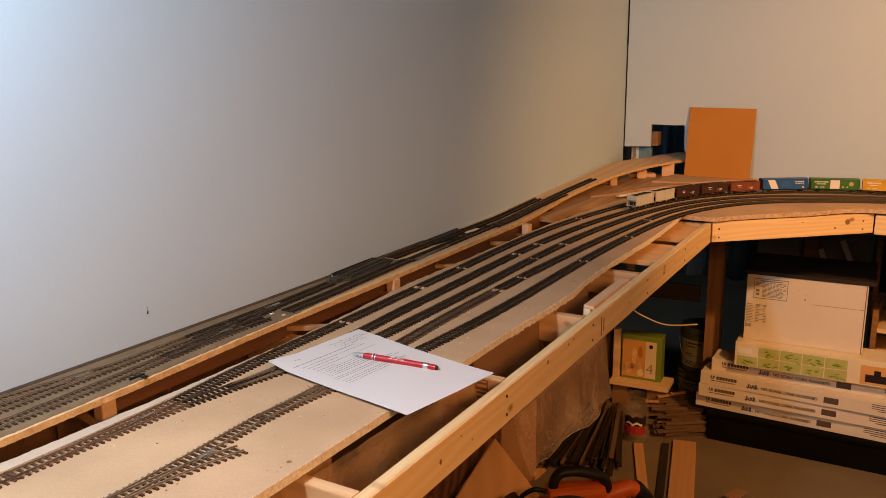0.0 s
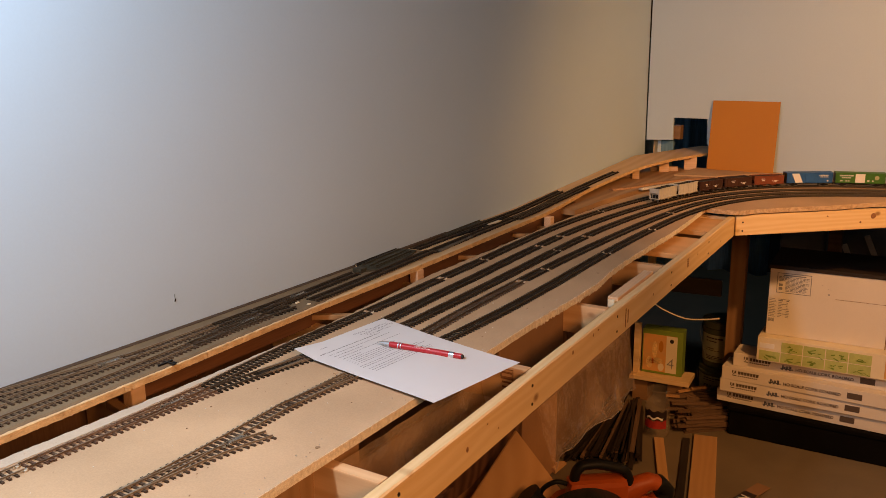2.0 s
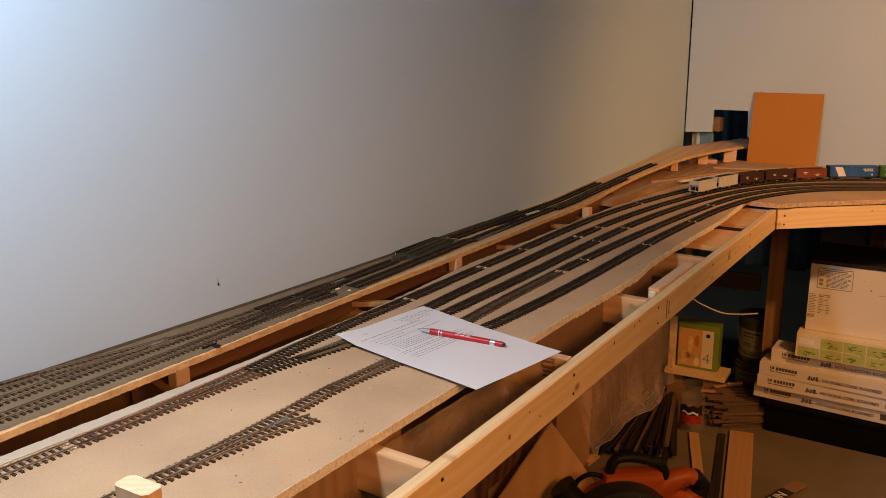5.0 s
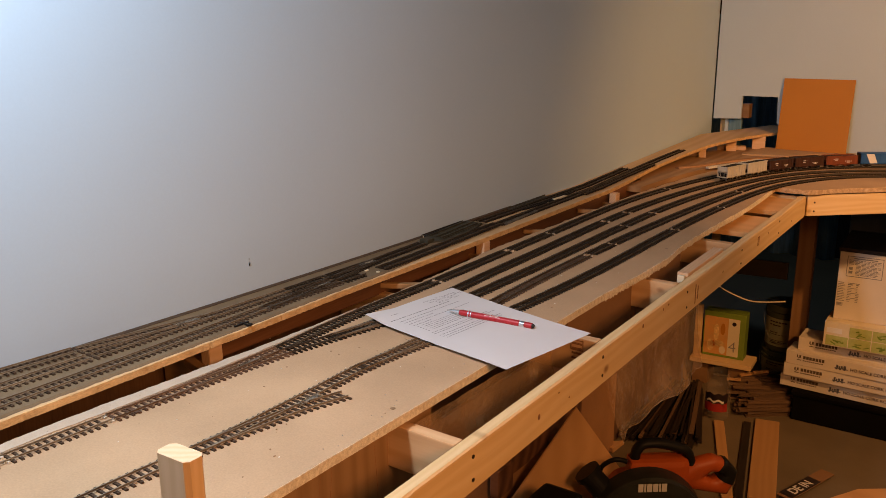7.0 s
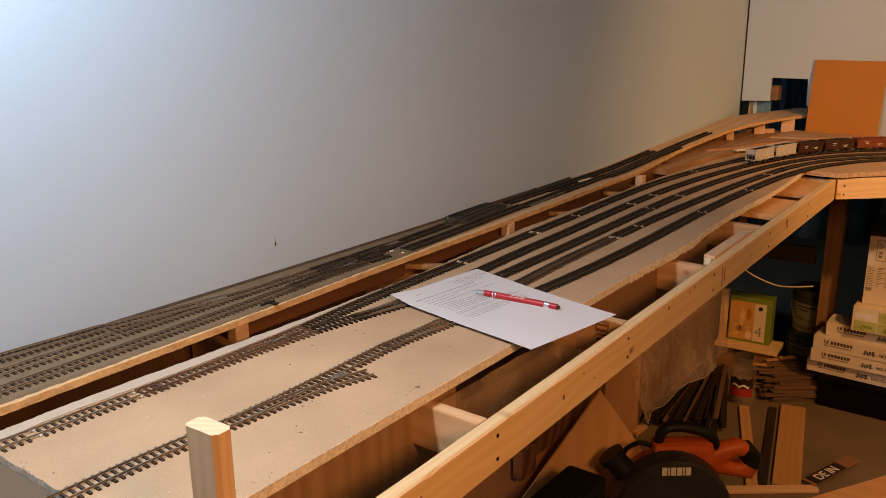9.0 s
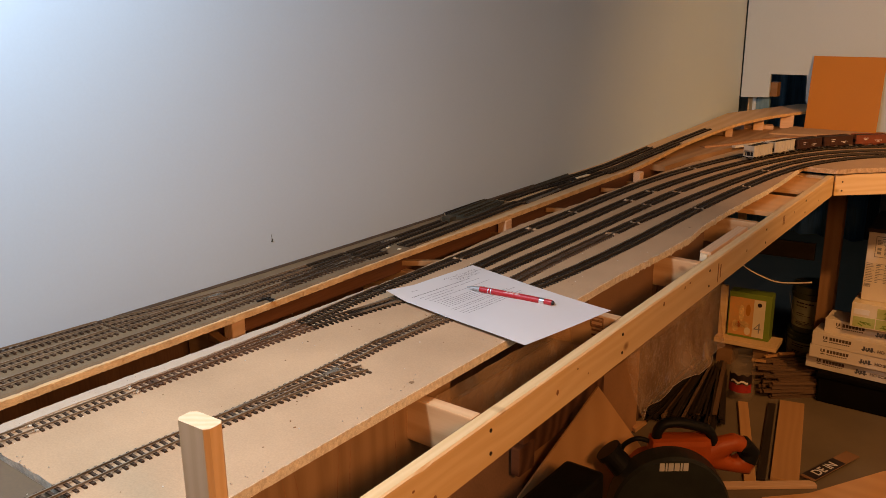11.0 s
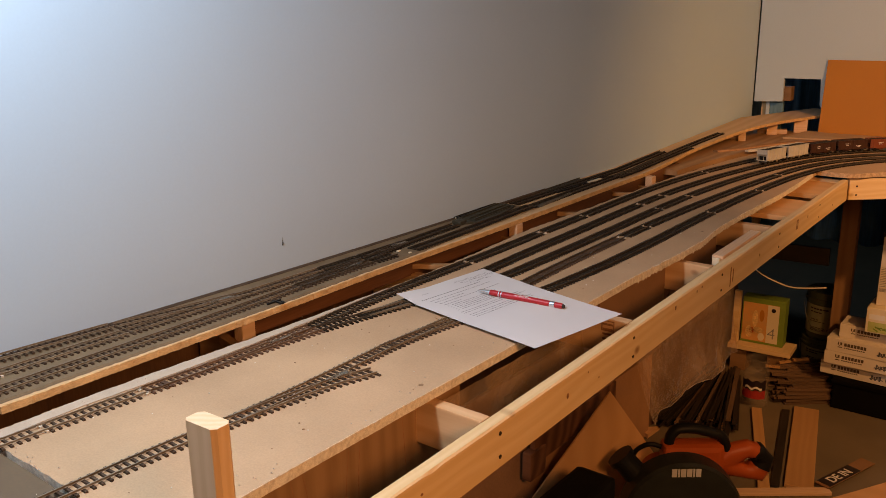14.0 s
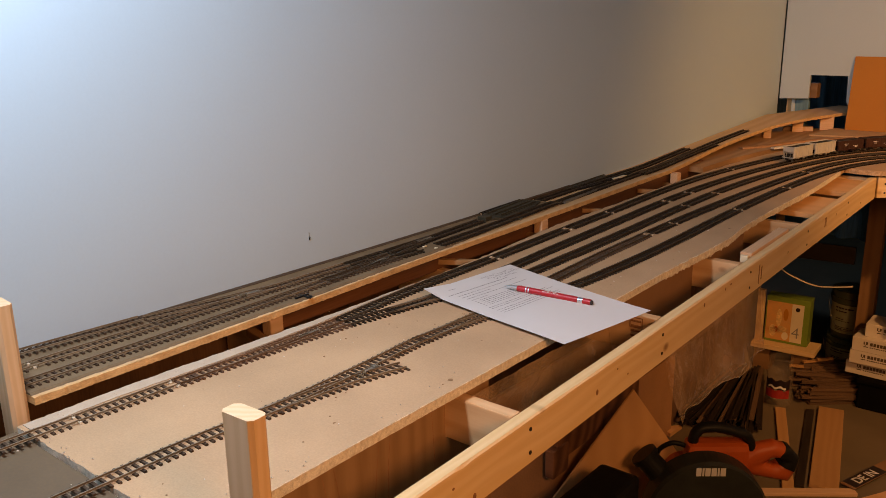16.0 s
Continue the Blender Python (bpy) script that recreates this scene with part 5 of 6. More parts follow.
sheet = thing("paper_sheet", "white letter-size sheet with printed lines lying across the tracks", "paper")
bm = bmesh.new()
NU, NV = 40, 24
for up, flip in ((0.0, True), (0.00015, False)):
    g = [[bm.verts.new(paper_point(i / NU, j / NV, up)) for j in range(NV + 1)] for i in range(NU + 1)]
    for i in range(NU):
        for j in range(NV):
            f = (g[i][j], g[i + 1][j], g[i + 1][j + 1], g[i][j + 1])
            bm.faces.new(f[::-1] if flip else f)
part("page", bm, "paper", sheet, smooth=True)
bm = bmesh.new()
rnd = random.Random(8)


def printed(bm, u, v0, v1, tall, words=True):
    v = v0
    while v < v1 - 0.006:
        step = rnd.uniform(0.012, 0.045) if words else v1 - v0
        e = min(v + step, v1)
        n = max(1, int((e - v) / 0.012))
        for k in range(n):
            a, b = v + (e - v) * k / n, v + (e - v) * (k + 1) / n
            q = [bm.verts.new(paper_point(uu, vv, 0.0004)) for uu, vv in ((u, a), (u + tall, a), (u + tall, b), (u, b))]
            bm.faces.new(q)
        v = e + 0.007


for u, v0, v1 in ((0.085, 0.16, 0.24), (0.145, 0.08, 0.74), (0.185, 0.12, 0.80), (0.215, 0.13, 0.46), (0.245, 0.14, 0.84), (0.275, 0.15, 0.34), (0.300, 0.20, 0.70), (0.320, 0.20, 0.66), (0.340, 0.20, 0.72), (0.360, 0.20, 0.62),
                  (0.380, 0.20, 0.68), (0.415, 0.14, 0.80), (0.435, 0.14, 0.86), (0.470, 0.15, 0.78), (0.492, 0.15, 0.84), (0.514, 0.16, 0.82)):
    printed(bm, u, v0, v1, 0.0048 if u != 0.145 else 0.0075)
for k in range(5):
    printed(bm, 0.300 + 0.020 * k, 0.155, 0.172, 0.0048)
tagged(part("printed_text", bm, "ink", sheet), "rows of small unreadable print", kind="stuff")
bm = bmesh.new()
for u, v0, v1 in ((0.055, 0.56, 0.93), (0.085, 0.60, 0.97), (0.115, 0.64, 0.90)):
    v = v0
    while v < v1:
        w = rnd.uniform(0.004, 0.011)
        uu = u + rnd.uniform(-0.008, 0.008)
        q = [bm.verts.new(paper_point(a, b, 0.0004)) for a, b in ((uu, v), (uu + 0.012, v + 0.002), (uu + 0.013, v + w), (uu + 0.002, v + w * 0.8))]
        bm.faces.new(q)
        v += w + rnd.uniform(0.003, 0.012)
tagged(part("handwriting", bm, "ink", sheet), "scrawled grey handwriting", kind="stuff")

pen = thing("ballpoint_pen", "red ballpoint pen with chrome tip and rings on the paper", "pen", m=Matrix.Translation((0.3235, 1.256, 0.0108)) @ pose(0, 0, 0, 0, 1.2, math.degrees(math.atan2(0.0195, 0.148))))
LIE = Matrix(((0, 0, 1, 0), (0, 1, 0, 0), (-1, 0, 0, 0), (0, 0, 0, 1)))
for name, rings, mat, lab in (("tip", [(0.0006, 0.0), (0.0009, 0.003), (0.0016, 0.0035), (0.0030, 0.013), (0.0041, 0.023)], "chrome", "chrome cone tip"),
                              ("barrel", [(0.0045, 0.0232), (0.0048, 0.026), (0.0050, 0.05), (0.0050, 0.120), (0.0048, 0.1255)], "penred", "red lacquered barrel"),
                              ("ring", [(0.0052, 0.0385), (0.0052, 0.0400)], "chrome", "chrome ring"), ("ring", [(0.0052, 0.0430), (0.0052, 0.0445)], "chrome", "chrome ring"),
                              ("collar", [(0.0047, 0.1257), (0.0049, 0.1262), (0.0049, 0.1325), (0.0047, 0.134)], "chrome", "wide chrome collar"),
                              ("end_cap", [(0.0045, 0.1341), (0.0046, 0.143), (0.0043, 0.1462)], "penred", ""), ("stylus_tip", [(0.0035, 0.1463), (0.0035, 0.1478), (0.0024, 0.1495), (0.0009, 0.150)], "rubber", "black rubber stylus tip")):
    bm = bmesh.new()
    lathe(bm, rings, 24)
    bmesh.ops.transform(bm, matrix=LIE, verts=bm.verts[:])
    part(name, bm, mat, pen, lab, smooth=False)
bm = bmesh.new()
for k, (x0, x1) in enumerate(((0.070, 0.078), (0.080, 0.091), (0.067, 0.073), (0.075, 0.083), (0.085, 0.094))):
    y = -0.0012 if k < 2 else -0.0032
    zz = math.sqrt(0.0051**2 - y * y)
    brick(bm, x0, x1, y - 0.0006, y + 0.0006, zz - 0.0002, zz + 0.0001)
part("imprint", bm, "whiteprint", pen, "small white imprint")


# ---- under the bench ----
def wavy_sheet(name, x0, y0, y1, ztop, zbot, mat, label, category, seed, depth=0.012):
    bm = bmesh.new()
    ny, nz = 70, 26
    g = []
    for i in range(ny + 1):
        y = y0 + (y1 - y0) * i / ny
        row = []
        for j in range(nz + 1):
            k = j / nz
            zb = zbot(y)
            z = ztop + (zb - ztop) * k
            d = noise.noise(Vector((y * 7 + seed, z * 2.2, seed))) * depth * (0.4 + k) + noise.noise(Vector((y * 22, z * 6 + seed, 1))) * depth * 0.3
            row.append(bm.verts.new((x0 + d + 0.03 * k * k, y, z)))
        g.append(row)
    for i in range(ny):
        for j in range(nz):
            bm.faces.new((g[i][j], g[i + 1][j], g[i + 1][j + 1], g[i][j + 1]))
    edge = [tuple(row[-1].co) for row in g[::3]]
    ob = thing(name, label, category)
    part("film", bm, mat, ob, smooth=True)
    bm = bmesh.new()
    sweep(bm, np.array(edge), [(0.0006 * math.cos(a), 0.0006 * math.sin(a)) for a in np.linspace(0, 2 * math.pi, 7)[:-1]])
    part("hem", bm, "filmedge", ob, "pale rolled lower edge")
    return ob


wavy_sheet("plastic_sheet", 0.515, 1.43, 1.905, -0.082, lambda y: -0.226 - 0.075 * max(0, y - 1.42) + 0.004 * math.sin(31 * y) + 0.005 * noise.noise(Vector((y * 40, 0, 0))), "film", "clear crumpled plastic sheet hanging under the bench", "plastic sheet", 2.0, 0.02)
wavy_sheet("plastic_sheet", 0.476, 0.962, 1.322, -0.03, lambda y: -0.13, "film", "clear plastic sheet hung in folds under the deck edge", "plastic sheet", 5.0, 0.010)
for y0, y1 in ((1.43, 1.692), (1.718, 1.95)):
    bm = box_mesh(0.446, 0.450, y0, y1, -0.20, -0.030)
    tagged(link_mesh("cardboard_sheet", bm, "kraft"), "brown cardboard sheet standing under the bench", "cardboard sheet", "sheets under the deck")
bm = box_mesh(0.02, 0.37, 0.40, 0.41, -0.60, -0.12)
tagged(link_mesh("end_panel", bm, "fir"), "brown plywood end panel under the bench", "plywood panel")

# leaning plywood offcut: a triangle whose foot stands on the floor
A, R, B = Vector((0.130, 2.125, -0.547)), Vector((0.287, 2.320, FLOOR + 0.001)), Vector((0.012, 1.66, FLOOR + 0.001))
n = (R - A).cross(B - A).normalized() * 0.006
bm = bmesh.new()
f0 = [bm.verts.new(p) for p in (A, R, B)]
f1 = [bm.verts.new(p + n * (1 if n.x < 0 else -1)) for p in (A, R, B)]
bm.faces.new(f0)
bm.faces.new(f1[::-1])
for i in range(3):
    bm.faces.new((f0[i], f0[(i + 1) % 3], f1[(i + 1) % 3], f1[i]))
tagged(link_mesh("plywood_offcut", bm, "ply"), "triangular brown plywood offcut leaning under the bench", "plywood offcut")


def case_box(name, m, w, d, h, mat, label, category, bevel=0.012):
    ob = thing(name, label, category, m=m)
    part("shell", box_mesh(0, w, 0, d, 0, h * 0.55, bevel), mat, ob)
    part("lid", box_mesh(0.003, w - 0.003, 0.003, d - 0.003, h * 0.55 - 0.002, h, bevel), mat, ob)
    for x in (w * 0.25, w * 0.75):
        part("latch", box_mesh(x - 0.018, x + 0.018, -0.006, 0.002, h * 0.4, h * 0.7, 0.002), mat, ob)
    return ob


case_box("tool_case", pose(0.18, 1.55, FLOOR, 0, 0, 0), 0.11, 0.315, 0.29, "black", "upright black plastic tool case on the floor", "tool case")


def lettering(text, size, mat, parent, m, name="lettering", label=""):
    """Raised print in the built-in font, as a mesh."""
    cu = bpy.data.curves.new("print", "FONT")
    cu.body, cu.size, cu.extrude, cu.offset = text, size, 0.0002, size * 0.02 if len(text) > 3 else -size * 0.012
    tmp = bpy.data.objects.new("print", cu)
    scene.collection.objects.link(tmp)
    me = bpy.data.meshes.new_from_object(tmp.evaluated_get(bpy.context.evaluated_depsgraph_get()))
    bpy.data.objects.remove(tmp)
    bpy.data.curves.remove(cu)
    me.materials.clear()
    me.materials.append(M[mat])
    ob = new(name, me)
    ob.matrix_basis = m
    ob.parent = parent
    return tagged(ob, label)


# ---- boxes ----
def bars(bm, rows, m=None):
    for x0, x1, z0, z1 in rows:
        brick(bm, x0, x1, -0.0006, 0.0004, z0, z1, 0, m)


def carton(ob, w, d, h, mat, bevel=0.0015):
    part("carton", box_mesh(0, w, 0, d, 0, h, bevel), mat, ob)
    bm = bmesh.new()
    brick(bm, -0.0006, 0.0006, 0.004, d - 0.004, h * 0.06, h * 0.55)
    brick(bm, -0.0009, 0.0004, 0.004, d - 0.004, h * 0.5, h * 0.94)
    part("end_flap", bm, mat, ob)


LETTER = pose(0, 0, 0, 90, 0, 0)
for k, (x, y, z, turn) in enumerate(((0.394, 3.222, -0.8068, -0.8), (0.407, 3.20, -0.7590, 0.5), (0.411, 3.20, -0.7112, -0.5), (0.442, 3.225, -0.6634, 1.0))):
    ob = thing("roadbed_carton", "long white carton of cork roadbed in a stack", "carton", "stacked roadbed cartons", pose(x, y, z, 0, 0, turn))
    carton(ob, 0.93, 0.105, 0.0475, "whitebox")
    lettering("HO SCALE CORK ROADBED", 0.0146, "printbrown", ob, pose(0.2105, -0.0011, 0.0165) @ LETTER, label="dark printed lettering")
    bm = bmesh.new()
    bars(bm, [(0.057 + 0.0103 * i, 0.0652 + 0.0103 * i, 0.0250, 0.0365) for i in range(7)] + [(0.057 + 0.0068 * i, 0.0617 + 0.0068 * i, 0.0170, 0.0205) for i in range(10)] + [(0.036, 0.040, 0.027, 0.037), (0.044, 0.050, 0.027, 0.037), (0.040, 0.044, 0.024, 0.027), (0.037, 0.051, 0.0175, 0.0205)])
    tagged(part("maker_mark", bm, "printbrown", ob), "row of dark printed blocks", kind="stuff")
    part("printed_bar", box_mesh(0.414, 0.460, -0.0006, 0.0004, 0.013, 0.034), "printbrown", ob, "solid dark printed block")
    bm = bmesh.new()
    bars(bm, [(0.56, 0.66, 0.037, 0.0395), (0.56, 0.64, 0.030, 0.0325), (0.56, 0.65, 0.023, 0.0255), (0.58, 0.66, 0.016, 0.0185)])
    tagged(part("small_print", bm, "printbrown", ob), "rows of small unreadable print", kind="stuff")
    bm = bmesh.new()
    bars(bm, [(0.166, 0.172, 0.020, 0.030), (0.1735, 0.178, 0.020, 0.026), (0.180, 0.187, 0.020, 0.028), (0.189, 0.197, 0.020, 0.030), (0.161, 0.203, 0.0165, 0.0195), (0.164, 0.170, 0.013, 0.0165), (0.176, 0.182, 0.013, 0.0165), (0.190, 0.196, 0.013, 0.0165)])
    part("blue_mark", bm, "bluelogo", ob, "small blue printed emblem")

ob = thing("roadbed_stand", "low black plastic bin under the carton stack", "plastic bin", m=pose(0.45, 3.185, FLOOR, 0, 0, 1.2))
part("bin", box_mesh(0, 1.0, 0, 0.22, 0, 0.094, 0.004), "binblack", ob)
part("rim", box_mesh(-0.006, 1.006, -0.006, 0.226, 0.094, 0.1078, 0.003), "binblack", ob)

ob = thing("scenery_carton", "long cream carton with green pictures on the stack", "carton", m=pose(0.527, 3.19, -0.6156, 0, 0, 2.0))
part("carton", box_mesh(0, 0.80, 0, 0.13, 0, 0.087, 0.0015), "cream", ob)
for i in range(5):
    for j in range(2):
        x0, x1 = 0.008 + i * 0.071, 0.076 + i * 0.071
        z0 = 0.004 + j * 0.038
        if i == 0 and j == 1:
            part("print_panel", box_mesh(x0, x1 - 0.02, -0.0011, 0.0004, z0 + 0.006, z0 + 0.024), "whiteprint", ob)
            continue
        pn = part("print_panel", box_mesh(x0, x1, -0.0011, 0.0004, z0, z0 + 0.035), "greenprint", ob, "pale green picture panel")
        bm = bmesh.new()
        rnd = random.Random(i * 7 + j)
        for _ in range(6):
            cx, cz = rnd.uniform(x0 + 0.012, x1 - 0.02), rnd.uniform(z0 + 0.004, z0 + 0.02)
            brick(bm, 0, rnd.uniform(0.008, 0.022), -0.0004, 0.0004, 0, rnd.uniform(0.0015, 0.004), 0, pose(cx, -0.0014, cz, 0, rnd.uniform(-30, 30), 0))
        part("line_drawing", bm, "greenbox", pn, "dark green line drawing")
pn = part("print_panel", box_mesh(0.400, 0.58, -0.0013, 0.0004, 0.006, 0.070), "photo", ob, "orange picture panel")
bm = bmesh.new()
brick(bm, 0.415, 0.54, -0.0022, -0.0010, 0.014, 0.040, 0.0005)
brick(bm, 0.44, 0.46, -0.0022, -0.0010, 0.036, 0.056, 0.0005)
part("picture_shape", bm, "darklabel", pn, "dark printed picture")

ob = thing("white_carton", "large white carton with a printed notice on the stack", "carton", m=pose(0.543, 3.232, -0.528, 0, 0, 3.5))
part("carton", box_mesh(0, 0.380, 0, 0.28, 0, 0.238, 0.002), "whitebox", ob)
bm = bmesh.new()
brick(bm, 0.212, 0.3755, -0.0006, 0.0004, 0.1522, 0.1533)
brick(bm, 0.3735, 0.3765, -0.0012, 0.27, 0.0, 0.236)
part("flap_seam", bm, "kraft", ob, "torn brown flap edge")
bm = bmesh.new()
for x0, x1, z0, z1 in ((0.024, 0.134, 0.2235, 0.2255), (0.024, 0.134, 0.154, 0.156), (0.024, 0.026, 0.154, 0.2255), (0.132, 0.134, 0.154, 0.2255)):
    brick(bm, x0, x1, -0.0008, 0.0004, z0, z1)
rnd = random.Random(4)
brick(bm, 0.044, 0.116, -0.0008, 0.0004, 0.2160, 0.2195)
for k in range(12):
    z = 0.2105 - k * 0.0045
    x = 0.030 if k < 4 else 0.052
    while x < 0.126 - (k % 4) * 0.006:
        e = min(x + rnd.uniform(0.006, 0.018), 0.127)
        brick(bm, x, e, -0.0008, 0.0004, z, z + 0.0021)
        x = e + 0.0025
for k in range(2):
    brick(bm, 0.031, 0.043, -0.0008, 0.0004, 0.165 + k * 0.013, 0.174 + k * 0.013)
for k in range(12):
    z = 0.130 - k * 0.0058
    for x0, x1 in ((0.004, 0.028), (0.034, 0.050 + 0.020 * (k % 3 == 0)), (0.060, 0.072)):
        brick(bm, x0, x1 - rnd.uniform(0, 0.008), -0.0008, 0.0004, z, z + (0.0034 if k == 1 and x0 > 0.03 else 0.0017))
for k in range(8):
    brick(bm, 0.004 + k * 0.0026, 0.0055 + k * 0.0026, -0.0008, 0.0004, 0.048, 0.060)
for x, z in ((0.191, 0.166), (0.168, 0.197), (0.187, 0.185), (0.195, 0.184)):
    tube(bm, (x, -0.0009, z), (x, 0.0004, z), 0.0028 if x == 0.191 else 0.0012, sides=10)
tagged(part("printed_notice", bm, "ink", ob), "framed dark printed notice", kind="stuff")

# near-black colour of this board stands for the end rail's shade
ob = link_mesh("brown_board", box_mesh(-0.004, 0.40, -0.004, 0.29, 0, 0.013, 0.001), "darkwood", None, pose(0.543, 3.232, -0.2895, 0, 0, 3.5))
tagged(ob, "board on the white carton, coloured near-black as shade", "board")

# green appliance box with a picture and a figure
ob = thing("appliance_box", "green box with an orange picture and a figure 4", "carton", m=pose(0.066, 3.34, -0.803, 0, 0, 5))
part("carton", box_mesh(0, 0.157, 0, 0.06, 0, 0.182, 0.002), "greenbox", ob)
pic = part("picture_panel", box_mesh(0.004, 0.134, -0.0014, 0.0004, 0.010, 0.162), "photo", ob, "orange food picture")
for x, z, rx, rz, mat in ((0.030, 0.045, 0.013, 0.024, "glassprint"), (0.062, 0.055, 0.020, 0.013, "glassprint"), (0.050, 0.100, 0.010, 0.034, "glassprint"), (0.076, 0.030, 0.012, 0.016, "cream"), (0.040, 0.052, 0.010, 0.012, "orangeplastic"), (0.074, 0.115, 0.009, 0.024, "orangeboard")):
    bm = bmesh.new()
    prism(bm, [(rx * math.cos(a), rz * math.sin(a)) for a in np.linspace(0, 2 * math.pi, 15)[:-1]], 0, 0.0004)
    part("picture_shape", bm, mat, pic, m=pose(x, -0.0014, z, 90, 0, 0))
pn = part("cream_panel", box_mesh(0.094, 0.136, -0.0020, 0.0004, 0.010, 0.161), "cream", ob, "cream column")
lettering("4", 0.062, "ink", pn, pose(0.097, -0.0024, 0.028) @ LETTER, "figure", "thin dark figure")
bm = bmesh.new()
tube(bm, (0.115, -0.0030, 0.142), (0.115, -0.0015, 0.142), 0.008, sides=18)
part("round_dot", bm, "darklabel", pn, "dark round dot")
lumber("base_board", (0.03, 3.35, -0.8035), (0.26, 3.37, -0.8035), 0.12, 0.019, "pine", tagged(new("low_shelf"), "low pine board shelf on blocks near the floor", "shelf"))
sh = bpy.data.objects["low_shelf"]
part("side_board", box_mesh(0.036, 0.060, 3.325, 3.345, -0.8033, -0.600, 0.001), "pine", sh)
for x in (0.07, 0.21):
    part("block", box_mesh(x - 0.03, x + 0.03, 3.32, 3.40, FLOOR, -0.823, 0.001), "fir", sh)

def pail(m, label):
    ob = thing("compound_pail", label, "pail", "stacked pails", m)
    bm = bmesh.new()
    lathe(bm, [(0.068, 0.0), (0.070, 0.003), (0.075, 0.135), (0.080, 0.137), (0.080, 0.150), (0.0765, 0.152), (0.078, 0.176), (0.072, 0.178)], 40)
    part("pail_body", bm, "pail", ob)
    bm = bmesh.new()
    rows = []
    for a in np.linspace(math.radians(195), math.radians(330), 26):
        rows.append([bm.verts.new((r * math.cos(a), r * math.sin(a), z)) for r, z in ((0.0722, 0.020), (0.0758, 0.128))])
    for a, b in zip(rows, rows[1:]):
        bm.faces.new((a[0], b[0], b[1], a[1]))
    lab = part("label", bm, "paillabel", ob, "pale green paper label")
    bm = bmesh.new()
    rnd = random.Random(3)
    for k, (z, tall, n) in enumerate(((0.112, 0.005, 6), (0.100, 0.004, 4), (0.072, 0.003, 3), (0.065, 0.002, 5), (0.042, 0.002, 5), (0.036, 0.002, 6), (0.030, 0.002, 4))):
        for i in range(n):
            a = math.radians(238 + 9 * i + rnd.uniform(0, 2))
            r = 0.0722 + (z - 0.02) * 0.0333 + 0.0006
            brick(bm, -0.0045, 0.0045, -0.0004, 0.0004, 0, tall, 0, pose(r * math.cos(a), r * math.sin(a), z, 0, 0, math.degrees(a) + 90))
    tagged(part("label_print", bm, "darklabel", lab), "dark unreadable print", kind="stuff")
    bm = bmesh.new()
    line = smooth_line([(0.082 * math.cos(a), 0.082 * math.sin(a) - 0.006, 0.146 - 0.11 * math.sin(u) ** 1.2) for a, u in ((math.radians(188 + 164 * k / 14), math.pi * k / 14) for k in range(15))], 0.006)
    sweep(bm, line, [(0.0014 * math.cos(a), 0.0014 * math.sin(a)) for a in np.linspace(0, 2 * math.pi, 7)[:-1]])
    part("bail_handle", bm, "steelgrey", ob, "wire bail handle", smooth=True)
    return ob


pail(pose(0.322, 3.555, FLOOR) @ Matrix.Diagonal((1.08, 1.08, 0.72, 1)), "low olive plastic pail standing on the floor")
pail(pose(0.320, 3.555, FLOOR + 0.1284) @ Matrix.Diagonal((1, 1, 1.05, 1)), "olive plastic pail with a pale green label")

# clear jar with a red label
ob = thing("candy_jar", "clear plastic jar with a red and black label", "jar", m=pose(0.230, 3.045, FLOOR) @ Matrix.Diagonal((0.95, 0.95, 1.2, 1)))
bm = bmesh.new()
lathe(bm, [(0.040, 0.002), (0.045, 0.006), (0.046, 0.02), (0.046, 0.105), (0.043, 0.118), (0.036, 0.126)], 32, cap=False)
part("jar_wall", bm, "jar", ob, smooth=True)
bm = bmesh.new()
lathe(bm, [(0.036, 0.126), (0.040, 0.128), (0.0405, 0.131), (0.039, 0.133), (0.0395, 0.145), (0.041, 0.147), (0.040, 0.150), (0.038, 0.150)], 32, cap=False)
part("rim", bm, "jar", ob, "clear threaded rim")
for name, z0, z1, mat in (("label_band", 0.060, 0.090, "darklabel"), ("label_band", 0.034, 0.060, "redlabel"), ("label_mark", 0.0645, 0.071, "whiteprint")):
    bm = bmesh.new()
    r = 0.0466 if name == "label_band" else 0.0471
    lo, hi = (215, 335) if name == "label_band" else (235, 315)
    rows = []
    for a in np.linspace(math.radians(lo), math.radians(hi), 18):
        wob = 0.003 * math.sin(a * 9)
        rows.append([bm.verts.new((r * math.cos(a), r * math.sin(a), z)) for z in (z0 + (wob if name == "label_mark" else 0), z1 + wob)])
    for a, b in zip(rows, rows[1:]):
        bm.faces.new((a[0], b[0], b[1], a[1]))
    part(name, bm, mat, ob)

# ---- circular saw ----
saw = thing("circular_saw", "orange and black circular saw standing on the floor", "circular saw", m=pose(0.345, 2.066, FLOOR + 0.001, 0, 0, 38) @ Matrix.Diagonal((1.14, 1.14, 1.17, 1)))
bm = bmesh.new()
brick(bm, -0.20, 0.14, -0.06, 0.10, 0.0, 0.004, 0.001)
part("base_plate", bm, "darkgreen", saw)
R0_, C0 = 0.128, 0.098
bm = bmesh.new()
arcpts = [(0.016 + R0_ * math.cos(a), 0.003 + R0_ * math.sin(a)) for a in np.linspace(math.radians(-12), math.radians(192), 34)]
fr = [bm.verts.new((x, -0.038, C0 + z)) for x, z in arcpts]
rim = [bm.verts.new((0.016 + (x - 0.016) * 1.04, -0.030, C0 + z * 1.04)) for x, z in arcpts]
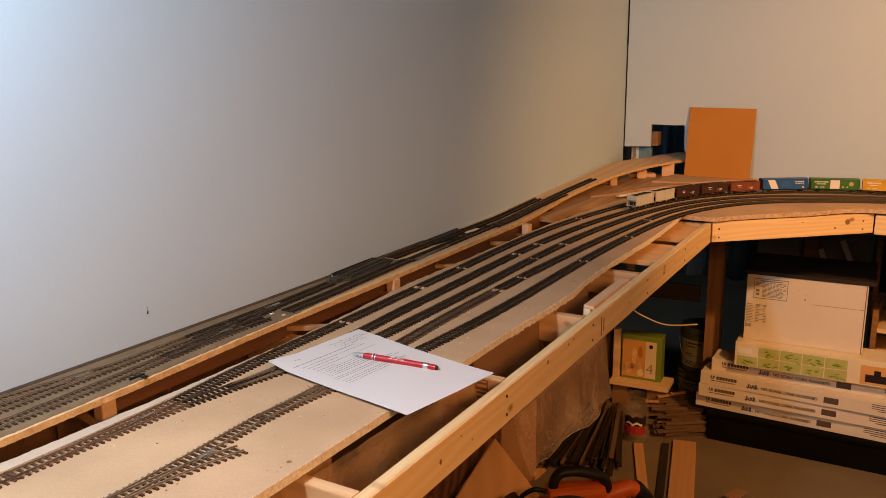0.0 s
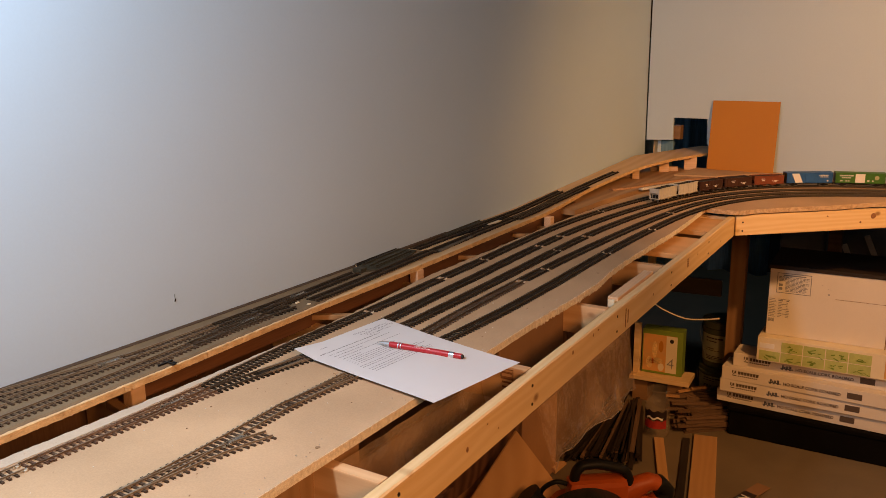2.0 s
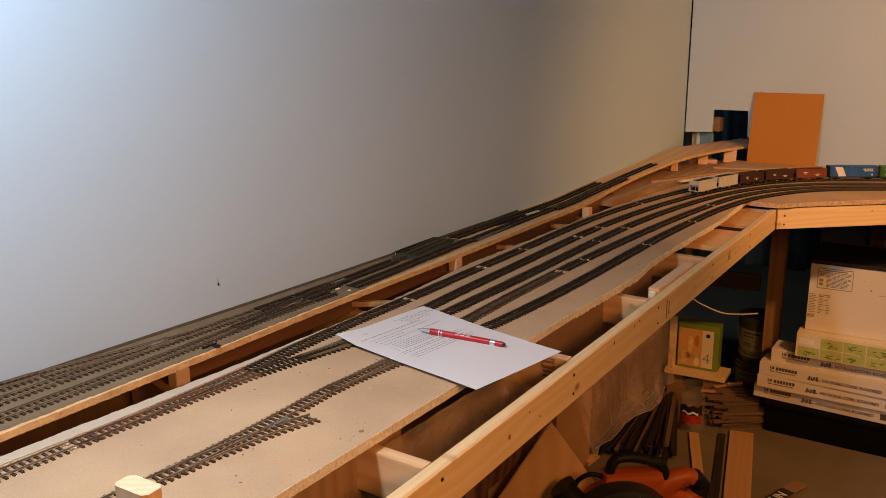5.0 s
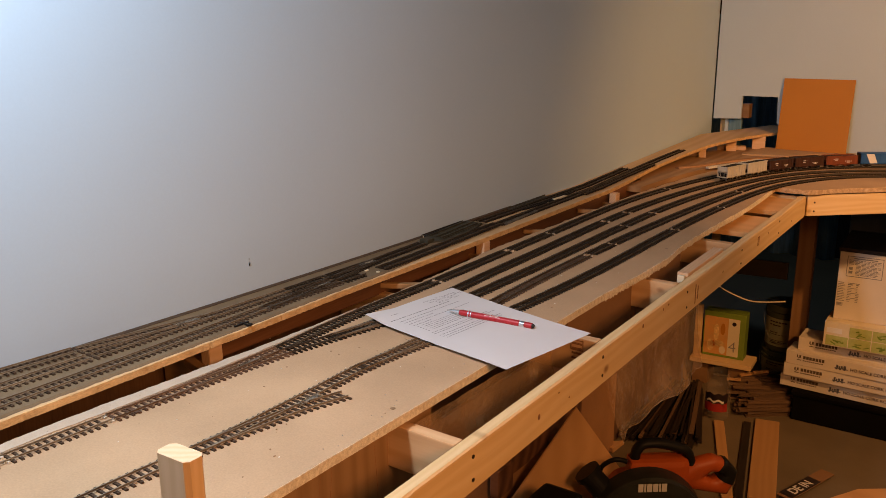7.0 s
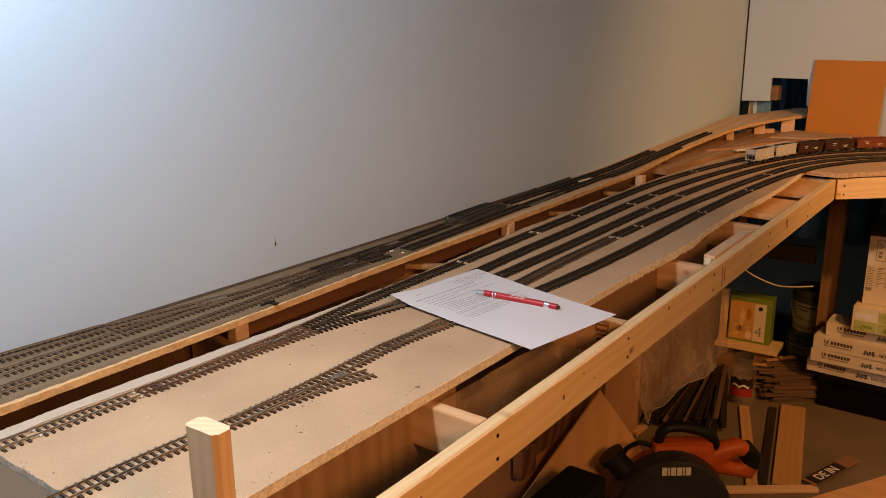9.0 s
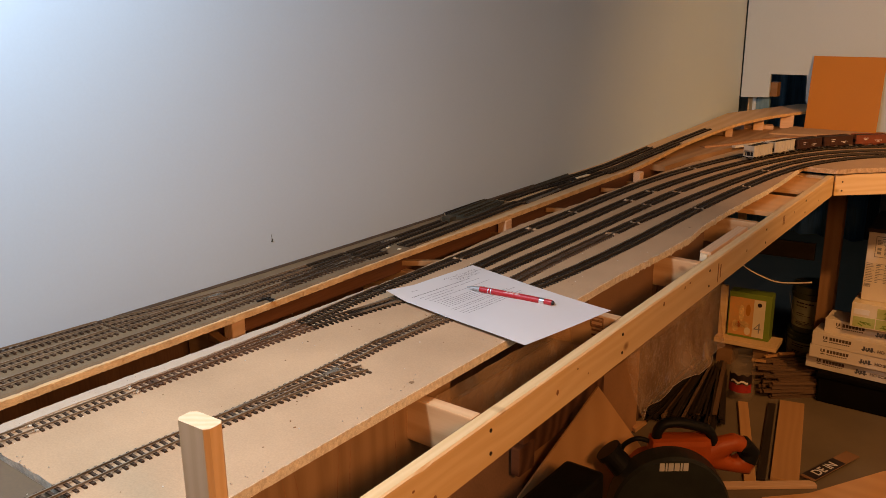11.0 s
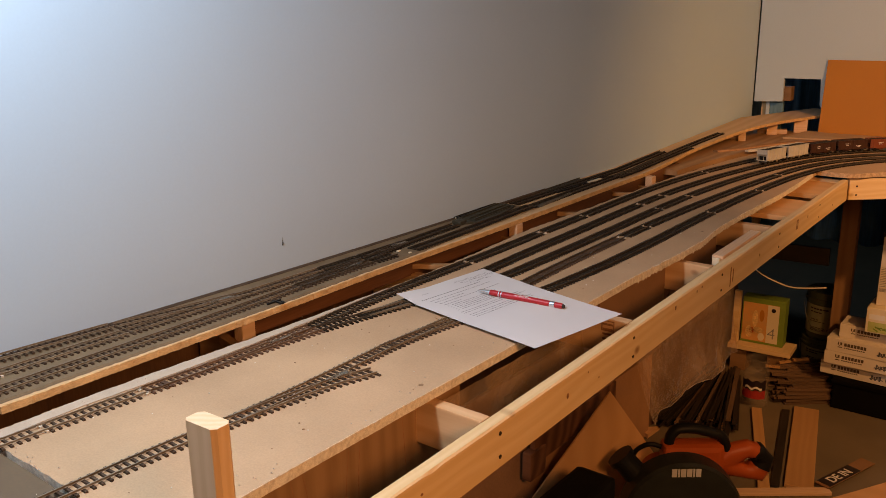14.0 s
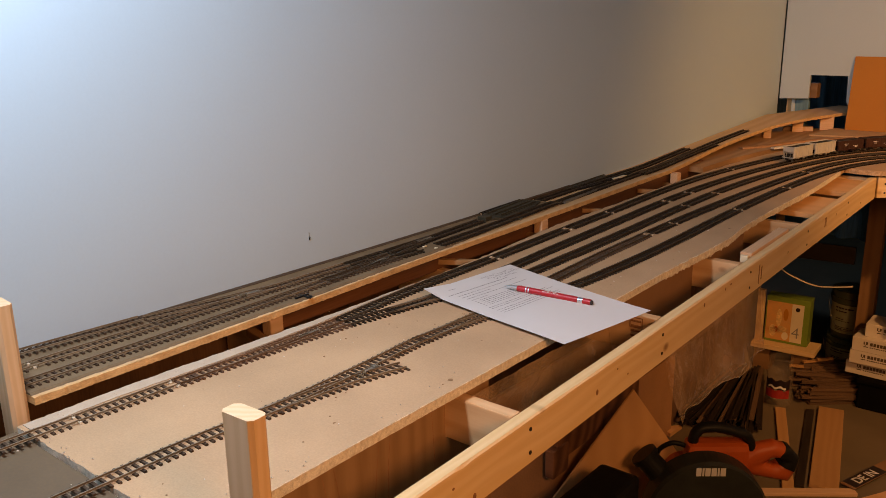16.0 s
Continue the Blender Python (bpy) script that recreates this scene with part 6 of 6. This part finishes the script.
bk = [bm.verts.new((0.016 + (x - 0.016) * 1.04, 0.018, C0 + z * 1.04)) for x, z in arcpts]
bm.faces.new(fr)
bm.faces.new(bk[::-1])
for i in range(len(arcpts)):
    k = (i + 1) % len(arcpts)
    bm.faces.new((fr[i], fr[k], rim[k], rim[i]))
    bm.faces.new((rim[i], rim[k], bk[k], bk[i]))
guard = part("blade_guard", bm, "darkgreen", saw, "dark grey cast blade guard")
bm = bmesh.new()
for k, w in enumerate((0.011, 0.004, 0.011, 0.011, 0.004, 0.011)):
    x = -0.016 + sum((0.011, 0.004, 0.011, 0.011, 0.004, 0.011)[:k]) + 0.0022 * k
    brick(bm, x, x + w, -0.0392, -0.0375, C0 + 0.107, C0 + 0.1255)
part("maker_mark", bm, "whiteprint", guard, "white raised block mark")
bm = bmesh.new()
for x, z, r in ((0.02, 0.002, 0.012), (-0.055, 0.02, 0.006), (0.06, -0.006, 0.006)):
    tube(bm, (x, -0.044, C0 + z), (x, -0.030, C0 + z), r, sides=14)
part("bolt", bm, "steelgrey", guard)
bm = bmesh.new()
disc = [(0.092 * math.cos(a), 0.092 * math.sin(a)) for a in np.linspace(math.radians(190), math.radians(350), 30)]
a0 = [bm.verts.new((x, -0.014, C0 + z)) for x, z in disc]
b0 = [bm.verts.new((x, -0.011, C0 + z)) for x, z in disc]
bm.faces.new(a0)
bm.faces.new(b0[::-1])
for i in range(len(disc)):
    k = (i + 1) % len(disc)
    bm.faces.new((a0[i], a0[k], b0[k], b0[i]))
part("blade", bm, "steelgrey", saw, "round steel blade")
# motor and handles
bm = bmesh.new()
tube(bm, (0.0, 0.02, C0 + 0.03), (0.0, 0.13, C0 + 0.03), 0.052, 0.046, 24)
brick(bm, -0.020, 0.118, 0.018, 0.072, C0 + 0.075, C0 + 0.146, 0.014)
part("motor_housing", bm, "orangeplastic", saw, "orange motor housing")


def loop(points, profile_r, mat, name, flat=0.7, closed=False):
    line = smooth_line(points, 0.006)
    bm = bmesh.new()
    t = np.gradient(line, axis=0)
    t /= np.linalg.norm(t, axis=1)[:, None]
    rows = []
    for q, d in zip(line, t):
        d = Vector(d)
        side = Vector((0, 1, 0))
        up = d.cross(side).normalized()
        rows.append([bm.verts.new(Vector(q) + side * math.cos(a) * profile_r + up * math.sin(a) * profile_r * flat) for a in np.linspace(0, 2 * math.pi, 13)[:-1]])
    for a, b in zip(rows, rows[1:]):
        for i in range(12):
            bm.faces.new((a[i], a[(i + 1) % 12], b[(i + 1) % 12], b[i]))
    bm.faces.new(rows[0])
    bm.faces.new(rows[-1][::-1])
    return part(name, bm, mat, saw, smooth=True)


loop([(-0.004, 0.045, C0 + 0.135), (0.000, 0.045, C0 + 0.162), (0.012, 0.045, C0 + 0.176), (0.030, 0.045, C0 + 0.179), (0.090, 0.045, C0 + 0.168), (0.112, 0.045, C0 + 0.160), (0.122, 0.045, C0 + 0.144), (0.126, 0.045, C0 + 0.118)], 0.015, "black", "front_grip", 0.75)


def ring_handle(outer, inner, mid, a0, a1, half, name, mat, label, grow=0.0):
    """A flat rounded D handle, or a stretch of it between two angles, round its finger hole."""
    def reach(shape, a):
        best, d = 0.01, Vector((math.cos(a), math.sin(a)))
        for p, q in zip(shape, shape[1:] + shape[:1]):
            hit = geometry.intersect_line_line_2d(mid, mid + d * 0.3, Vector(p), Vector(q))
            if hit:
                best = max(best, (hit - mid).length)
        return best
    bm = bmesh.new()
    rows = []
    whole = a1 - a0 > 359
    for a in np.radians(np.linspace(a0, a1, 49)):
        r0, r1 = reach(inner, a) - grow, reach(outer, a) + grow
        w = r1 - r0
        prof = ((r0, -half * 0.55), (r0 + w * 0.25, -half), (r1 - w * 0.25, -half), (r1, -half * 0.5), (r1, half * 0.5), (r1 - w * 0.25, half), (r0 + w * 0.25, half), (r0, half * 0.55))
        rows.append([bm.verts.new((mid.x + r * math.cos(a), 0.045 + y, C0 + mid.y + r * math.sin(a))) for r, y in prof])
    if whole:
        rows[-1] = rows[0]
    for a, b in zip(rows, rows[1:]):
        for i in range(8):
            bm.faces.new((a[i], a[(i + 1) % 8], b[(i + 1) % 8], b[i]))
    if not whole:
        bm.faces.new(rows[0])
        bm.faces.new(rows[-1][::-1])
    return part(name, bm, mat, saw, label, smooth=True)


d_outer = [(0.090, 0.112), (0.130, 0.136), (0.173, 0.146), (0.207, 0.134), (0.230, 0.109), (0.225, 0.078), (0.211, 0.053), (0.168, 0.061), (0.116, 0.071), (0.088, 0.086)]
d_inner = [(0.155, 0.098), (0.168, 0.107), (0.190, 0.110), (0.196, 0.103), (0.189, 0.095), (0.166, 0.094)]
d_mid = Vector((0.175, 0.101))
ring_handle(d_outer, d_inner, d_mid, 0, 360, 0.021, "rear_handle", "orangeplastic", "flat orange rear handle")
ring_handle(d_outer, d_inner, d_mid, -24, 56, 0.0235, "rubber_grip", "black", "black rubber grip", 0.0018)
bm = bmesh.new()
tube(bm, (-0.108, 0.03, C0 + 0.112), (-0.070, 0.02, C0 + 0.070), 0.026, 0.028, 22)
tube(bm, (-0.116, 0.032, C0 + 0.122), (-0.108, 0.03, C0 + 0.112), 0.031, 0.031, 22)
part("dust_port", bm, "black", saw, "black dust port")
loop([(-0.010, 0.05, C0 + 0.128), (-0.045, 0.05, C0 + 0.138), (-0.070, 0.06, C0 + 0.120), (-0.076, 0.08, C0 + 0.06), (-0.10, 0.12, 0.02), (-0.16, 0.2, 0.008)], 0.0055, "black", "power_cord", 1.0)

# ---- loose wood on the floor ----
FZ = FLOOR
b = lumber("floor_plank", (0.392, 3.105, FZ + 0.0115), (0.523, 2.565, FZ + 0.0115), 0.080, 0.011, "plank")
tagged(b, "short wide pine plank lying on the floor", "plank", "planks on the floor")
b = lumber("floor_plank", (0.252, 3.005, FZ + 0.0115), (0.444, 2.50, FZ + 0.0115), 0.034, 0.011, "plank")
tagged(b, "narrow pine plank lying on the floor", "plank", "planks on the floor")
b = lumber("floor_plank", (0.336, 3.06, FZ + 0.008), (0.464, 2.535, FZ + 0.008), 0.026, 0.0075, "strip")
tagged(b, "thin dark strip beside a plank", "plank", "planks on the floor")
b = lumber("floor_plank", (0.38, 2.43, FZ + 0.012), (0.60, 2.60, FZ + 0.012), 0.03, 0.011, "pale")
tagged(b, "pale thin strip of wood lying on the floor", "plank", "planks on the floor")
bm = bmesh.new()
prism(bm, [(0.50, 2.43), (0.60, 2.53), (0.745, 2.785), (0.90, 2.90), (1.0, 2.7), (0.75, 2.40)], FZ + 0.001, FZ + 0.013)
tagged(link_mesh("plywood_board", bm, "ply"), "brown plywood board with a curved edge on the floor", "plywood board")
ob = thing("carton_scrap", "torn carton strip with a black printed end", "cardboard", m=pose(0.575, 2.605, FZ + 0.014, 0, 0, 72))
part("strip", box_mesh(0, 0.24, -0.022, 0.022, 0, 0.003, 0.0006), "kraft", ob)
part("black_print", box_mesh(0.01, 0.165, -0.0215, 0.0215, 0.003, 0.0036), "darklabel", ob, "black printed block")
lettering("DE IN", 0.040, "whiteprint", ob, pose(0.036, -0.0135, 0.0038), label="white printed lettering")

strips = bpy.data.meshes.new("wood_strip")
bm = box_mesh(-0.5, 0.5, -0.5, 0.5, 0, 1)
bm.to_mesh(strips)
bm.free()
strips.materials.append(M["strip"])
pile = strips.copy()
pile.materials[0] = M["pilestrip"]
rnd = random.Random(17)
for k in range(64):
    ob = new("wood_strip", pile)
    layer, row = k // 8, k % 8
    out = row * 0.034 + rnd.uniform(-0.008, 0.008)
    along = 0.135 + rnd.uniform(-0.03, 0.03)
    cx, cy = 0.270 + along * 0.82 - out * 0.35, 3.095 + along * 0.57 + out * 0.94
    ob.matrix_basis = pose(cx, cy, FZ + 0.001 + layer * 0.0086, rnd.uniform(-8, 8), rnd.uniform(-1.5, 1.5), 35 + rnd.uniform(-9, 10)) @ Matrix.Diagonal((rnd.uniform(0.15, 0.25), rnd.uniform(0.010, 0.020), 0.008, 1))
    tagged(ob, "thin brown wood strip in a loose pile", "wood strip", "pile of wood strips")
for k in range(48):
    ob = new("wood_strip", pile if k % 5 == 2 else strips)
    u = (k % 12) / 11
    a = Vector((0.035 + 0.10 * u + rnd.uniform(-0.012, 0.012), 3.13 + rnd.uniform(-0.03, 0.03), FZ + 0.030 + 0.014 * (k // 12)))
    b = Vector((0.015 + 0.225 * u + rnd.uniform(-0.02, 0.02), 2.69 + 0.09 * u + rnd.uniform(-0.05, 0.04), FZ + 0.006 + 0.011 * (k // 12)))
    d = b - a
    ob.matrix_basis = Matrix.Translation((a + b) / 2) @ d.to_track_quat("X", "Z").to_matrix().to_4x4() @ Matrix.Diagonal((d.length, rnd.uniform(0.006, 0.018), 0.007, 1))
    tagged(ob, "thin dark brown wood strip in a loose pile", "wood strip", "pile of wood strips")

# cable hanging below the rail
bm = bmesh.new()
line = smooth_line([(0.165, 3.10, -0.425), (0.192, 3.10, -0.445), (0.245, 3.10, -0.466), (0.296, 3.10, -0.477), (0.355, 3.10, -0.471), (0.413, 3.10, -0.458)], 0.01)
sweep(bm, line, [(0.0027 * math.cos(a), 0.0027 * math.sin(a)) for a in np.linspace(0, 2 * math.pi, 9)[:-1]])
tagged(link_mesh("cable", bm, "cable", smooth=True), "cream cable sagging below the bench", "cable")
# wood scrap by the foot of the offcut, and pale offcuts on the pile
bm = bmesh.new()
prism(bm, [(-0.010, 2.610), (0.045, 2.665), (0.040, 2.585)], FZ + 0.002, FZ + 0.016)
tagged(link_mesh("wood_scrap", bm, "ply"), "small three-cornered orange plywood scrap on the floor", "wood scrap")
for x, y, z, a, l in ((0.262, 3.335, 0.072, 52, 0.10), (0.295, 3.345, 0.084, 44, 0.06), (0.225, 3.245, 0.072, 20, 0.05)):
    ob = new("wood_offcut", bpy.data.meshes.new("wood_offcut"))
    bm = box_mesh(-l / 2, l / 2, -0.007, 0.007, 0, 0.007, 0.0008)
    bm.to_mesh(ob.data)
    bm.free()
    ob.data.materials.append(M["plank"])
    ob.matrix_basis = pose(x, y, FZ + z, 0, 0, a)
    tagged(ob, "pale pine offcut lying on the strip pile", "wood offcut", "offcuts on the strip pile")

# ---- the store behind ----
# added closing wall, its colour standing for the store's darkness
slab("wall_store", -1.6, -1.5, 3.45, 5.6, FLOOR, 1.5, "darkroom", "near-black wall added for the dark store beyond the backdrop")
slab("floor_store", -1.5, -0.12, 3.45, 5.6, FLOOR - 0.1, FLOOR, "floor", "dull floor of the store beyond the backdrop")
slab("ceiling_store", -1.5, -0.12, 3.45, 5.6, 1.5, 1.6, "ceil", "plain ceiling of the store beyond the backdrop")
bm = bmesh.new()
g = [[bm.verts.new((-0.45 + i * 0.02, 4.3 + 0.025 * math.sin(i * 1.15), z)) for z in (-0.6, 0.5)] for i in range(40)]
for a, b in zip(g, g[1:]):
    bm.faces.new((a[0], b[0], b[1], a[1]))
tagged(link_mesh("store_curtain", bm, "bluewall", smooth=True), "dark blue folded curtain in the store", "curtain")
b = lumber("store_post", (0.022, 3.50, -0.4), (0.022, 3.50, 0.6), 0.018, 0.030, "pine")
tagged(b, "pine post just behind the backdrop", "post")
ob = thing("store_cabinet", "pale blue cabinet corner seen in the store", "cabinet", m=pose(0.0445, 3.476, -0.30))
part("edge_strip", box_mesh(0.000, 0.012, 0, 0.02, 0, 0.41), "bluepale", ob, "pale white-blue edge")
part("door", box_mesh(0.0125, 0.060, 0.004, 0.02, 0, 0.41), "bluewall", ob)
b = lumber("notch_brace", (0.108, 3.475, 0.05), (0.138, 3.475, 0.05), 0.04, 0.052, "fir")
b.matrix_basis = pose(0.106, 3.478, 0.165)
tagged(b, "short pine brace behind the notch", "wood block")

ob = thing("store_shelf", "dark wooden shelf with boards in the store", "shelf", m=pose(0.40, 3.62, FLOOR))
part("upright", box_mesh(0.235, 0.285, 0.26, 0.30, 0, 0.85, 0.002), "fir", ob)
part("upright", box_mesh(0.50, 0.52, 0.22, 0.25, 0, 0.85, 0.002), "fir", ob)
ob = thing("clear_tote", "cloudy plastic tote with things inside", "plastic tote", m=pose(0.44, 3.95, -0.60, 0, 0, 5))
part("tub", box_mesh(0, 0.18, 0, 0.2, 0, 0.36, 0.01), "greymetal", ob)
part("rim", box_mesh(-0.006, 0.186, -0.006, 0.206, 0.36, 0.375, 0.004), "greymetal", ob)
ob = thing("shelf_bracket_rack", "grey metal panel with two bright slanted brackets", "metal panel", m=pose(0.66, 3.97, -0.62))
part("panel", box_mesh(0, 0.22, 0, 0.02, 0, 0.36, 0.002), "greymetal", ob)
for x, z in ((0.055, 0.22), (0.135, 0.265)):
    part("bracket", box_mesh(-0.010, 0.010, -0.02, 0.0, -0.07, 0.07, 0.002), "whiteprint", ob, "bright slanted bracket", m=pose(x, -0.005, z, 0, -24, 0))
ob = thing("book_shelf", "small wooden shelf with odds and ends", "shelf", m=pose(0.95, 3.42, FLOOR))
for z in (0.20, 0.32, 0.42):
    part("shelf_board", box_mesh(0, 0.5, 0, 0.25, z, z + 0.016, 0.001), "pine", ob)
part("side_board", box_mesh(-0.018, 0.0, 0, 0.25, 0, 0.5, 0.001), "fir", ob)
